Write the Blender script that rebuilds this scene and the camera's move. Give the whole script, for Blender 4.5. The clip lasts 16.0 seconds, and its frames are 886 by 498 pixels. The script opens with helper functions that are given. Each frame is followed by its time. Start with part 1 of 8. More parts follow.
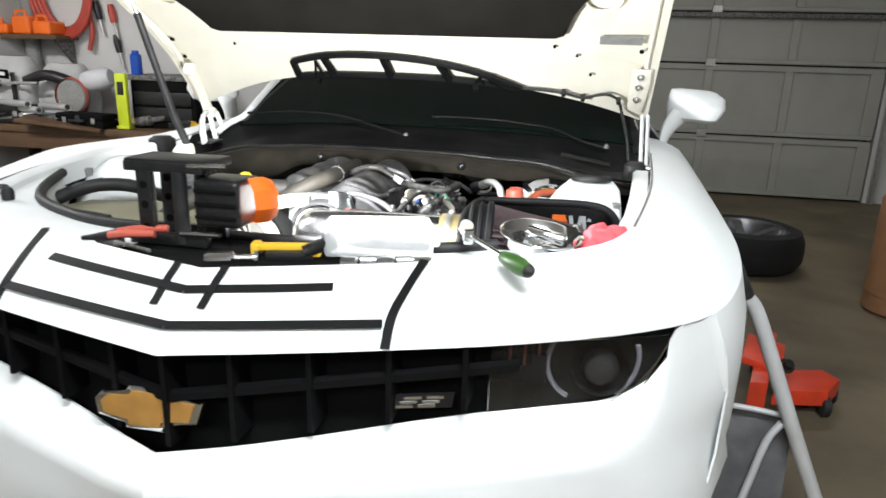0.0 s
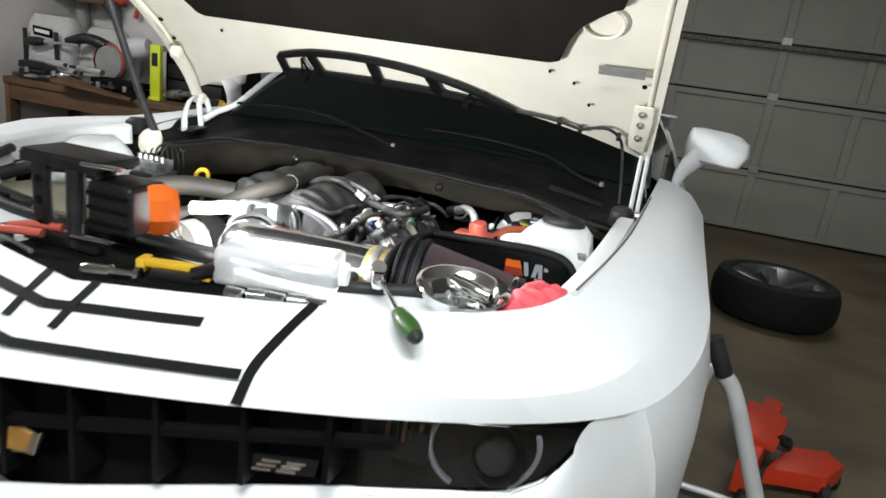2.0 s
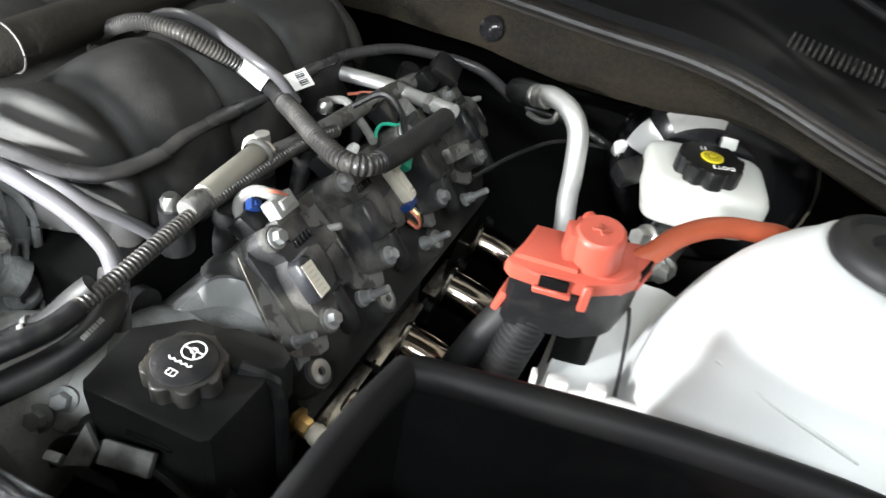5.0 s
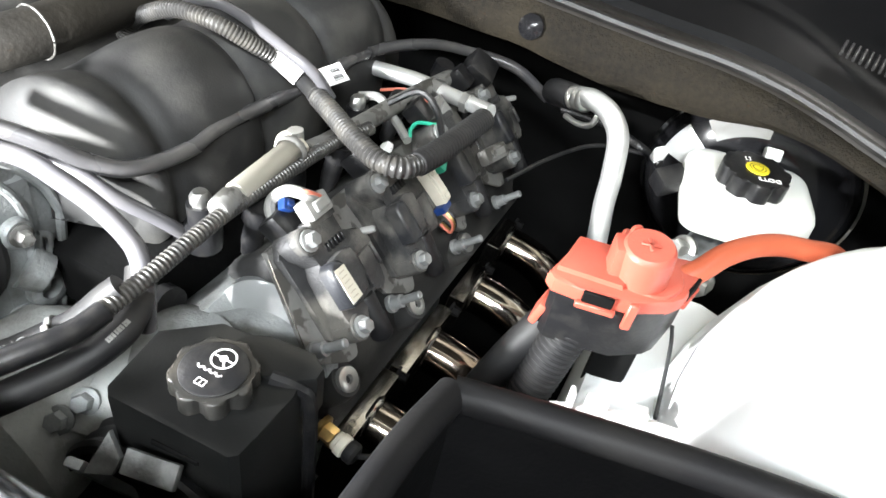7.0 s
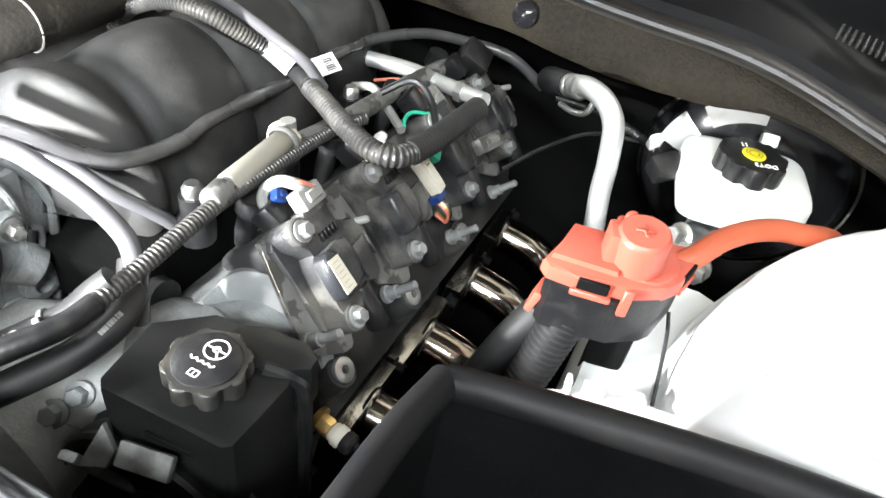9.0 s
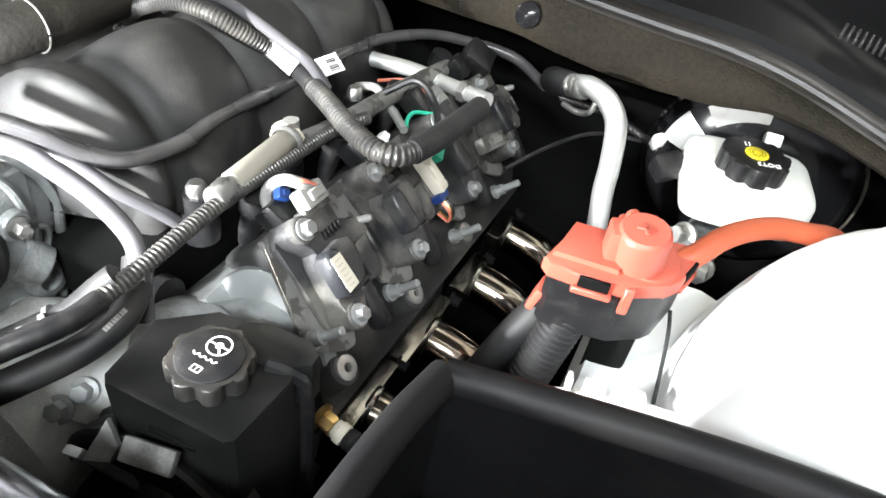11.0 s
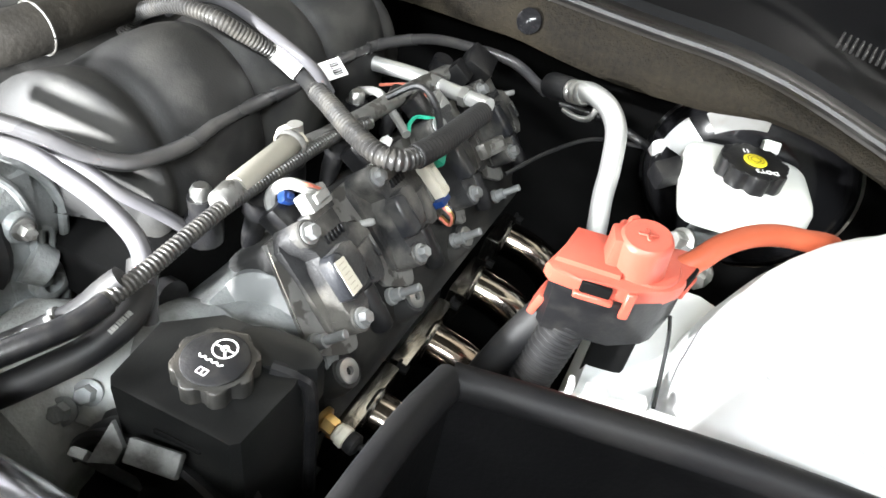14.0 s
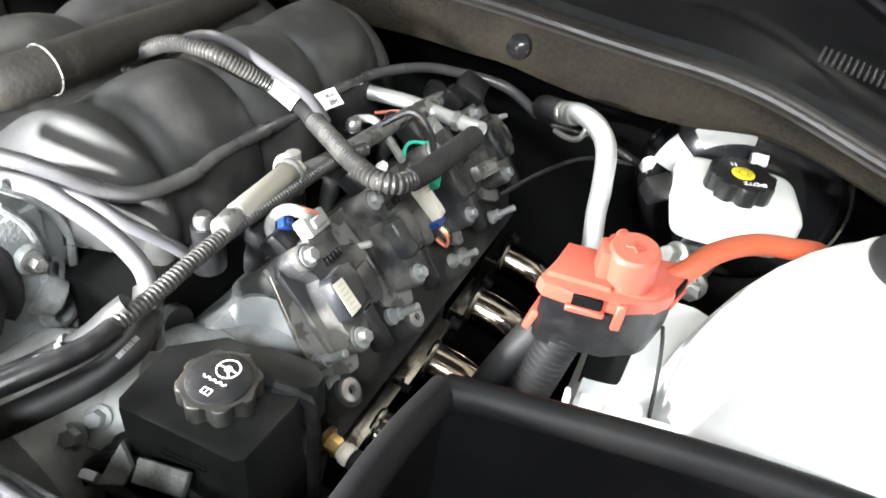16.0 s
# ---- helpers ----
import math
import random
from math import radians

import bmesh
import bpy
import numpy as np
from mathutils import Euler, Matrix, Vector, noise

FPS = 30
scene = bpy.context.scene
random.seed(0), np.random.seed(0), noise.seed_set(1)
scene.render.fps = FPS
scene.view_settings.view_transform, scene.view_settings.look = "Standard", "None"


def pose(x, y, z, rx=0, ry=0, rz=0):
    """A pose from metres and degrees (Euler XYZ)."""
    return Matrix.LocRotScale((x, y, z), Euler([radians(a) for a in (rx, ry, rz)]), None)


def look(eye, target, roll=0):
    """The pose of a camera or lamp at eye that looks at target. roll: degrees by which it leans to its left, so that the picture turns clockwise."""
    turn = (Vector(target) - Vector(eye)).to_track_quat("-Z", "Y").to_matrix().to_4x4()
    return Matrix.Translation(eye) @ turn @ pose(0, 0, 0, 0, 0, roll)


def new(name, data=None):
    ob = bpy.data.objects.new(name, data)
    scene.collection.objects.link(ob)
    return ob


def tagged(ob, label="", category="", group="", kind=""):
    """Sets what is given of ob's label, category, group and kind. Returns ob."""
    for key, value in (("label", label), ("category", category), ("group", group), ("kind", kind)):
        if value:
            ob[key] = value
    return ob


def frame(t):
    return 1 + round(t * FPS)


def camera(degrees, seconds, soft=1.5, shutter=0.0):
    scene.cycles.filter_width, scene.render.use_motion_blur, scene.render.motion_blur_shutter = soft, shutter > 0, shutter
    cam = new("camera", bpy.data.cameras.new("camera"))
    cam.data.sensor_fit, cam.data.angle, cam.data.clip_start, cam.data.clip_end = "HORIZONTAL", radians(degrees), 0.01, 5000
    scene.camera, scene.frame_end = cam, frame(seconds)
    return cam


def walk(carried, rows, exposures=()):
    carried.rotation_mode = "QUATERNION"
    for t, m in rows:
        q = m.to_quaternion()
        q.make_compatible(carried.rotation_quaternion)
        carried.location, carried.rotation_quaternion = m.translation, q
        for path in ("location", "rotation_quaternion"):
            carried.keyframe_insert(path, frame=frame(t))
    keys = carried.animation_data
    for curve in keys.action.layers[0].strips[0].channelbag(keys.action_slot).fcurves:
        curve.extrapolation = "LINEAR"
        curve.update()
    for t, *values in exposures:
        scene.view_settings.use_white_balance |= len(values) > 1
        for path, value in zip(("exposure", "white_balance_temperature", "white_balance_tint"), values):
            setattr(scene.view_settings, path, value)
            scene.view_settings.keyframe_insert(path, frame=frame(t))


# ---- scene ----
cam = camera(67.0, 16.0, soft=1.6, shutter=0.4)
ROWS = [
    (0, 0.5717, -0.7936, 1.2481, 73.97, -1.63, 11.24),
    (0.5, 0.5240, -0.8364, 1.2672, 74.88, -1.85, 12.11),
    (1, 0.5382, -0.8371, 1.2832, 77.15, -3.64, 12.36),
    (1.5, 0.6123, -0.7631, 1.2747, 75.94, -3.45, 11.29),
    (2, 0.7429, -0.5940, 1.3000, 73.32, -7.44, 17.20),
    (2.5, 0.7441, -0.3877, 1.2961, 73.93, -5.08, 18.92),
    (3, 0.7525, -0.1579, 1.3075, 71.96, -3.27, 18.52),
    (3.5, 0.7695, 0.0810, 1.3244, 67.03, -6.87, 28.48),
    (3.7, 0.7531, 0.1547, 1.3159, 64.37, -6.39, 31.39),
    (4, 0.6824, 0.2513, 1.3063, 62.71, -6.75, 29.60),
    (4.2, 0.6170, 0.3038, 1.2900, 60.75, -7.34, 26.66),
    (4.5, 0.5333, 0.3721, 1.2605, 54.88, -7.17, 24.45),
    (5, 0.4541, 0.4389, 1.1979, 50.62, -7.87, 24.01),
    (5.2, 0.4387, 0.4492, 1.1908, 50.49, -8.20, 24.68),
    (7.5, 0.4282, 0.4511, 1.1909, 49.57, -8.94, 26.03),
    (8, 0.4292, 0.4514, 1.1898, 49.48, -8.77, 25.75),
    (8.5, 0.4295, 0.4531, 1.1876, 49.12, -8.52, 25.95),
    (9, 0.4327, 0.4527, 1.1874, 49.23, -8.36, 25.57),
    (11.5, 0.4376, 0.4504, 1.1876, 49.39, -8.02, 26.25),
    (12, 0.4347, 0.4494, 1.1889, 49.48, -8.32, 26.33),
    (12.5, 0.4345, 0.4473, 1.1877, 49.44, -8.16, 26.34),
    (13, 0.4316, 0.4460, 1.1901, 49.46, -8.38, 26.71),
    (13.3, 0.4323, 0.4459, 1.1924, 48.88, -8.27, 26.20),
    (13.5, 0.4330, 0.4455, 1.1897, 49.44, -8.52, 26.09),
    (14, 0.4327, 0.4467, 1.1896, 49.61, -8.58, 25.90),
    (14.5, 0.4359, 0.4490, 1.1879, 49.43, -7.84, 25.89),
    (15, 0.4369, 0.4481, 1.1861, 49.74, -7.11, 25.85),
    (15.5, 0.4383, 0.4471, 1.1852, 49.75, -7.00, 26.06),
    (16, 0.4455, 0.4371, 1.1964, 51.90, -6.80, 25.20),
]
EXPOSURES = [(0.0, -0.03), (1.0, -0.47), (1.5, -0.58), (2.5, -0.5), (3.5, -0.62), (4.5, -0.58), (5.0, -0.33), (7.3, 0.56), (16.0, 0.56)]
walk(cam, [(t, pose(x, y, z, rx, ry, rz)) for t, x, y, z, rx, ry, rz in ROWS], EXPOSURES)

# ---- world and lamps ----
world = bpy.data.worlds.new("garage_night")
scene.world = world
world.use_nodes = True
world.node_tree.nodes["Background"].inputs[0].default_value = (0.6, 0.7, 0.9, 1)
world.node_tree.nodes["Background"].inputs[1].default_value = 0.006


def area_lamp(name, loc, target, sx, sy, watts, color):
    data = bpy.data.lights.new(name, "AREA")
    data.shape, data.size, data.size_y, data.energy, data.color = "RECTANGLE", sx, sy, watts, color
    ob = new(name, data)
    ob.matrix_world = look(loc, target)
    return ob


# unseen area lamps, added to brighten nose, hood, bench and door
area_lamp("fill_lamp_front", (0.5, -2.5, 2.60), (0.5, -1.0, 0), 1.2, 0.25, 53, (0.92, 0.97, 1.0))
area_lamp("fill_lamp_middle", (0.85, -0.9, 2.60), (0.75, -0.2, 0), 1.2, 0.25, 90, (0.92, 0.97, 1.0))
area_lamp("fill_lamp_bench", (-2.7, 0.7, 2.60), (-2.7, 1.2, 0), 1.2, 0.25, 92, (0.98, 0.98, 1.0))
area_lamp("fill_lamp_rear", (1.6, 4.0, 2.60), (1.6, 4.0, 0), 1.2, 0.25, 20, (1.0, 0.98, 0.95))
torch = bpy.data.lights.new("torch_beam", "SPOT")
torch.energy, torch.spot_size, torch.spot_blend, torch.shadow_soft_size, torch.color = 58, radians(178), 0.3, 0.024, (0.97, 0.99, 1.0)
torch_ob = new("torch_beam", torch)
torch_ob.matrix_world = look((0.060, 0.330, 1.008), (0.20, 0.62, 1.08))


# ---- materials ----
def mat(name, col, rough=0.5, metal=0.0, var=0.15, scale=12.0, bump=0.1, bscale=180.0, dirt=None, dirt_amt=0.0, dirt_scale=6.0, crisp=0.0, coat=0.0, spec=0.5, glass=0.0, emit=None, power=0.0, ior=1.45, stretch=(1, 1, 1), alpha=1.0):
    m = bpy.data.materials.new(name)
    m.use_nodes = True
    nt = m.node_tree
    b = nt.nodes["Principled BSDF"]
    L = nt.links.new
    tc = nt.nodes.new("ShaderNodeTexCoord")
    mp = nt.nodes.new("ShaderNodeMapping")
    mp.inputs["Scale"].default_value = stretch
    L(tc.outputs["Object"], mp.inputs["Vector"])

    def tex(s, detail=4.0):
        n = nt.nodes.new("ShaderNodeTexNoise")
        n.inputs["Scale"].default_value, n.inputs["Detail"].default_value = s, detail
        L(mp.outputs["Vector"], n.inputs["Vector"])
        return n

    def mix(fac, a, c):
        x = nt.nodes.new("ShaderNodeMix")
        x.data_type = "RGBA"
        for k, v in ((0, fac), (6, a), (7, c)):
            if isinstance(v, (tuple, float, int)):
                x.inputs[k].default_value = v if k == 0 else (*v, 1) if len(v) == 3 else v
            else:
                L(v, x.inputs[k])
        return x.outputs[2]

    lo = tuple(max(c * (1 - var), 0) for c in col)
    hi = tuple(min(c * (1 + var), 1) for c in col)
    big, small = tex(scale), tex(scale * 9)
    ramp = nt.nodes.new("ShaderNodeValToRGB")
    ramp.color_ramp.elements[0].position, ramp.color_ramp.elements[1].position = 0.32, 0.68
    L(big.outputs["Fac"], ramp.inputs[0])
    c = mix(ramp.outputs[0], lo, hi)
    half = nt.nodes.new("ShaderNodeMath")
    half.operation = "MULTIPLY"
    half.inputs[1].default_value = 0.5
    L(small.outputs["Fac"], half.inputs[0])
    c = mix(half.outputs[0], c, tuple((a + e) / 2 for a, e in zip(lo, col)))
    if dirt:
        d = tex(dirt_scale, 8.0)
        r2 = nt.nodes.new("ShaderNodeValToRGB")
        r2.color_ramp.elements[0].position, r2.color_ramp.elements[1].position = 0.45 + 0.05 * crisp, 0.72 - 0.14 * crisp
        L(d.outputs["Fac"], r2.inputs[0])
        k = nt.nodes.new("ShaderNodeMath")
        k.operation = "MULTIPLY"
        k.inputs[1].default_value = dirt_amt
        L(r2.outputs[0], k.inputs[0])
        c = mix(k.outputs[0], c, dirt)
    L(c, b.inputs["Base Color"])
    rr = nt.nodes.new("ShaderNodeMapRange")
    rr.inputs[3].default_value, rr.inputs[4].default_value = max(rough * 0.8, 0.01), min(rough * 1.25, 1)
    L(big.outputs["Fac"], rr.inputs[0])
    L(rr.outputs[0], b.inputs["Roughness"])
    b.inputs["Metallic"].default_value = metal
    b.inputs["Coat Weight"].default_value = coat
    b.inputs["Coat Roughness"].default_value = 0.05
    b.inputs["Specular IOR Level"].default_value = spec
    b.inputs["Transmission Weight"].default_value = glass
    b.inputs["IOR"].default_value = ior
    b.inputs["Alpha"].default_value = alpha
    if emit:
        b.inputs["Emission Color"].default_value = (*emit, 1)
        b.inputs["Emission Strength"].default_value = power
    if bump:
        n = tex(bscale, 3.0)
        bp = nt.nodes.new("ShaderNodeBump")
        bp.inputs["Strength"].default_value, bp.inputs["Distance"].default_value = bump, 0.002
        L(n.outputs["Fac"], bp.inputs["Height"])
        L(bp.outputs[0], b.inputs["Normal"])
    return m


PAINT = mat("white_paint", (0.80, 0.82, 0.82), 0.5, var=0.02, bump=0.0, coat=0.0, spec=0.25)
PAINT_BAY = mat("bay_paint", (0.71, 0.73, 0.73), 0.42, var=0.03, bump=0.02, dirt=(0.5, 0.48, 0.43), dirt_amt=0.25, dirt_scale=9)
PAINT_HOOD = mat("hood_underside_paint", (0.80, 0.77, 0.66), 0.4, var=0.03, bump=0.03, dirt=(0.55, 0.50, 0.38), dirt_amt=0.2, dirt_scale=5)
LINER = mat("hood_liner_felt", (0.012, 0.011, 0.009), 0.95, var=0.2, bump=0.5, bscale=350, spec=0.1)
BLACK = mat("black_plastic", (0.010, 0.010, 0.011), 0.36, var=0.3, bump=0.12, bscale=400, dirt=(0.05, 0.047, 0.042), dirt_amt=0.25, dirt_scale=110, crisp=0.3)
BLACK_SOFT = mat("black_rubber", (0.012, 0.012, 0.013), 0.55, var=0.3, bump=0.1, bscale=300, dirt=(0.08, 0.075, 0.065), dirt_amt=0.2, dirt_scale=25)
BLACK_GLOSS = mat("black_gloss", (0.01, 0.01, 0.011), 0.15, var=0.2, bump=0.0)
MATTE = mat("matte_black", (0.005, 0.005, 0.005), 0.85, var=0.3, bump=0.2, spec=0.1)
GRILLE_BLACK = mat("grille_black_plastic", (0.004, 0.004, 0.0045), 0.5, var=0.3, bump=0.1, spec=0.15)
SHIELD_BLACK = mat("shield_black_plastic", (0.004, 0.004, 0.0044), 0.5, var=0.2, bump=0.15, bscale=300, spec=0.22, dirt=(0.009, 0.009, 0.0088), dirt_amt=0.3, dirt_scale=60)
HALO = mat("halo_ring_plastic", (0.09, 0.09, 0.10), 0.3, var=0.1, bump=0.0)
JACK_RED = mat("jack_red_enamel", (0.62, 0.045, 0.014), 0.4, var=0.12, bump=0.05, dirt=(0.25, 0.04, 0.02), dirt_amt=0.3, dirt_scale=9)
TAPE = mat("black_tape", (0.005, 0.005, 0.005), 0.6, var=0.3, bump=0.2, bscale=120, spec=0.2)
EDGE_RUBBER = mat("shield_edge_rubber", (0.007, 0.007, 0.0078), 0.55, var=0.2, bump=0.08, bscale=350, spec=0.18, dirt=(0.02, 0.019, 0.017), dirt_amt=0.3, dirt_scale=18)
DUSTY = mat("dusty_manifold_plastic", (0.020, 0.020, 0.020), 0.60, var=0.35, scale=9, bump=0.12, bscale=500, dirt=(0.062, 0.060, 0.055), dirt_amt=0.6, dirt_scale=22, crisp=0.5)
COIL = mat("dusty_coil_plastic", (0.032, 0.032, 0.033), 0.45, var=0.45, scale=35, bump=0.35, bscale=420, dirt=(0.19, 0.18, 0.16), dirt_amt=0.7, dirt_scale=28, crisp=0.4)
BRACKET = mat("dusty_steel_bracket", (0.17, 0.168, 0.16), 0.55, 0.2, var=0.35, scale=30, bump=0.3, dirt=(0.055, 0.052, 0.046), dirt_amt=0.85, dirt_scale=55, crisp=1.2)
CAST = mat("cast_aluminium", (0.33, 0.345, 0.345), 0.5, 0.45, var=0.25, scale=20, bump=0.4, bscale=350, dirt=(0.09, 0.088, 0.078), dirt_amt=0.7, dirt_scale=26, crisp=0.7)
CAST_DARK = mat("grimy_casting", (0.20, 0.205, 0.20), 0.55, 0.35, var=0.35, scale=18, bump=0.4, bscale=320, dirt=(0.035, 0.034, 0.031), dirt_amt=0.8, dirt_scale=20, crisp=0.7)
BLACK_TANK = mat("smooth_black_tank_plastic", (0.0085, 0.0088, 0.0088), 0.34, var=0.2, bump=0.06, bscale=500, dirt=(0.03, 0.029, 0.026), dirt_amt=0.25, dirt_scale=30)
ZINC = mat("zinc_plate", (0.55, 0.55, 0.53), 0.35, 0.9, var=0.2, scale=40, bump=0.1, dirt=(0.25, 0.23, 0.2), dirt_amt=0.35, dirt_scale=60)
ALU = mat("aluminium_tube", (0.72, 0.73, 0.72), 0.42, 0.75, var=0.08, bump=0.06, dirt=(0.45, 0.44, 0.4), dirt_amt=0.3, dirt_scale=40)
CHROME = mat("polished_chrome", (0.88, 0.89, 0.91), 0.11, 1.0, var=0.04, bump=0.0)
TUBE = mat("brushed_chrome_tube", (0.80, 0.81, 0.84), 0.17, 1.0, var=0.06, bump=0.05, bscale=200)
STEEL = mat("header_stainless", (0.34, 0.30, 0.26), 0.13, 1.0, var=0.3, scale=30, bump=0.03, dirt=(0.15, 0.08, 0.04), dirt_amt=0.6, dirt_scale=16)
FLANGE = mat("machined_flange", (0.36, 0.34, 0.31), 0.2, 1.0, var=0.25, scale=40, bump=0.1, dirt=(0.25, 0.17, 0.10), dirt_amt=0.5, dirt_scale=30)
BRASS = mat("brass_fitting", (0.50, 0.34, 0.13), 0.35, 1.0, var=0.2, scale=60, bump=0.05)
RED = mat("red_terminal_plastic", (0.46, 0.086, 0.056), 0.42, var=0.08, bump=0.08, bscale=400, dirt=(0.45, 0.12, 0.08), dirt_amt=0.3, dirt_scale=30)
CABLE_RED = mat("orange_red_cable", (0.45, 0.095, 0.042), 0.5, var=0.12, bump=0.1)
RED_PRINT = mat("dark_red_print", (0.33, 0.035, 0.02), 0.5, var=0.1, bump=0.02)
ORANGE = mat("orange_plastic", (0.85, 0.16, 0.02), 0.35, var=0.08, bump=0.03)
YELLOW = mat("yellow_plastic", (0.75, 0.47, 0.03), 0.4, var=0.1, bump=0.05)
LIME = mat("lime_plastic", (0.55, 0.65, 0.03), 0.4, var=0.1, bump=0.05)
BLUE = mat("blue_plastic", (0.008, 0.03, 0.13), 0.35, var=0.1, bump=0.03)
RESERVOIR = mat("milky_reservoir", (0.78, 0.79, 0.74), 0.38, var=0.05, bump=0.03, dirt=(0.6, 0.57, 0.48), dirt_amt=0.25, dirt_scale=20)
CREAM = mat("cream_plastic", (0.60, 0.57, 0.48), 0.5, var=0.12, bump=0.05, dirt=(0.35, 0.31, 0.24), dirt_amt=0.4, dirt_scale=40)
GREY_PL = mat("grey_connector_plastic", (0.25, 0.25, 0.24), 0.5, var=0.15, bump=0.05, dirt=(0.14, 0.13, 0.11), dirt_amt=0.5, dirt_scale=60)
GREEN_W = mat("green_wire", (0.02, 0.35, 0.22), 0.4, var=0.1, bump=0.0)
RED_W = mat("pink_wire", (0.60, 0.18, 0.12), 0.4, var=0.1, bump=0.0)
LABEL = mat("white_label", (0.82, 0.82, 0.80), 0.45, var=0.04, bump=0.02)
INK = mat("white_print", (0.80, 0.80, 0.78), 0.5, var=0.05, bump=0.0)
INSUL = mat("cowl_insulation", (0.0125, 0.0104, 0.0074), 0.72, var=0.5, scale=200, bump=0.9, bscale=400, spec=0.16, dirt=(0.036, 0.029, 0.018), dirt_amt=0.5, dirt_scale=9)
COWL = mat("cowl_plastic", (0.005, 0.005, 0.0055), 0.52, var=0.25, bump=0.06, bscale=450, dirt=(0.02, 0.019, 0.018), dirt_amt=0.35, dirt_scale=9, spec=0.12)
SEAL = mat("weathered_rubber_seal", (0.014, 0.0135, 0.013), 0.24, var=0.2, bump=0.06, spec=0.4, dirt=(0.04, 0.038, 0.034), dirt_amt=0.35, dirt_scale=20)
GLASS_DARK = mat("tinted_windshield", (0.003, 0.006, 0.005), 0.05, var=0.2, bump=0.0, spec=0.3)
LENS = mat("headlight_lens", (1, 1, 1), 0.02, var=0.0, bump=0.0, glass=1.0, ior=1.3)
CLEAR = mat("clear_container_plastic", (0.86, 0.89, 0.89), 0.42, var=0.15, scale=24, bump=0.7, bscale=38, alpha=0.52)
RAG = mat("pink_shop_rag", (0.80, 0.13, 0.15), 0.95, var=0.15, scale=30, bump=0.6, bscale=500, spec=0.1)
FILTER = mat("filter_gauze", (0.082, 0.056, 0.060), 0.75, var=0.25, scale=60, bump=0.5, bscale=900)
GOLD = mat("gold_badge", (0.50, 0.26, 0.07), 0.35, 0.4, var=0.15, scale=30, bump=0.1, bscale=120)
GAP = mat("dusty_seam", (0.16, 0.15, 0.13), 0.8, var=0.2, bump=0.1)
CONCRETE = mat("garage_concrete", (0.145, 0.118, 0.075), 0.6, var=0.35, scale=1.6, bump=0.15, bscale=60, dirt=(0.055, 0.043, 0.029), dirt_amt=0.7, dirt_scale=2.2)
WALL = mat("drywall_paint", (0.56, 0.55, 0.53), 0.8, var=0.08, scale=1.5, bump=0.1, bscale=120)
DOORPAINT = mat("garage_door_steel", (0.35, 0.35, 0.315), 0.55, var=0.06, scale=2, bump=0.1, bscale=200, dirt=(0.22, 0.21, 0.18), dirt_amt=0.25, dirt_scale=3)
RUBBER = mat("tyre_rubber", (0.007, 0.007, 0.0075), 0.8, var=0.25, bump=0.3, bscale=90)
WHEEL = mat("alloy_wheel", (0.20, 0.20, 0.21), 0.35, 0.9, var=0.15, bump=0.05)
WOOD = mat("bench_wood", (0.11, 0.062, 0.032), 0.6, var=0.25, scale=6, bump=0.3, stretch=(1, 8, 8))
CARD = mat("cardboard", (0.30, 0.15, 0.07), 0.8, var=0.12, bump=0.1)
HOSE_RED = mat("red_air_hose", (0.42, 0.06, 0.04), 0.45, var=0.15, bump=0.05)
OLIVE = mat("olive_grey_cover", (0.20, 0.19, 0.13), 0.55, var=0.15, bump=0.2)
GREEN_H = mat("green_handle", (0.035, 0.095, 0.018), 0.35, var=0.15, bump=0.03)
LAMP_GLOW = mat("lamp_glow", (1, 1, 1), 0.3, var=0.0, bump=0.0, emit=(1.0, 0.98, 0.95), power=10)
DIFFUSER = mat("tube_lamp_glow", (1, 1, 1), 0.3, var=0.0, bump=0.0, emit=(1.0, 0.98, 0.95), power=6)
LOOM = mat("corrugated_loom", (0.034, 0.033, 0.032), 0.34, var=0.25, bump=0.05, dirt=(0.13, 0.12, 0.10), dirt_amt=0.4, dirt_scale=60)
FABRIC_G = mat("grey_canvas", (0.42, 0.42, 0.41), 0.9, var=0.15, scale=10, bump=0.5, bscale=300)


# ---- mesh tools ----
def origin_of(ob):
    p = Vector((0, 0, 0))
    while ob:
        p = p + ob.location
        ob = ob.parent
    return p


def thing(name, base, label, category, group="", kind=""):
    ob = new(name)
    ob.location = base
    ob.empty_display_size = 0.05
    return tagged(ob, label, category, group, kind)


def finish(bm, material, smooth=True, angle=40):
    bmesh.ops.recalc_face_normals(bm, faces=bm.faces)
    me = bpy.data.meshes.new("mesh")
    bm.to_mesh(me)
    bm.free()
    me.materials.append(material)
    if smooth:
        me.shade_smooth()
        me.set_sharp_from_angle(angle=radians(angle))
    return me


BODYWORK = ("car", "hood", "hood_hinge", "hood_hinge.001")


def narrow(bm):
    """Draws the rear of the far fender side in towards the cowl."""
    for v in bm.verts:
        v.co.x += 0.11 * min(1.0, max(0.0, (-v.co.x - 0.15) / 0.5)) * min(1.0, max(0.0, (v.co.y - 0.85) / 0.25))


def part(name, bm, material, parent, label="", smooth=True, angle=40):
    """Links a bmesh, given in world metres, as one mesh object under a thing or a part."""
    if parent is not None:
        top = parent.parent.parent or parent.parent if parent.parent else parent
        if top.name in BODYWORK:
            narrow(bm)
        bmesh.ops.translate(bm, verts=bm.verts, vec=-origin_of(parent))
    ob = new(name, finish(bm, material, smooth, angle))
    ob.parent = parent
    return tagged(ob, label)


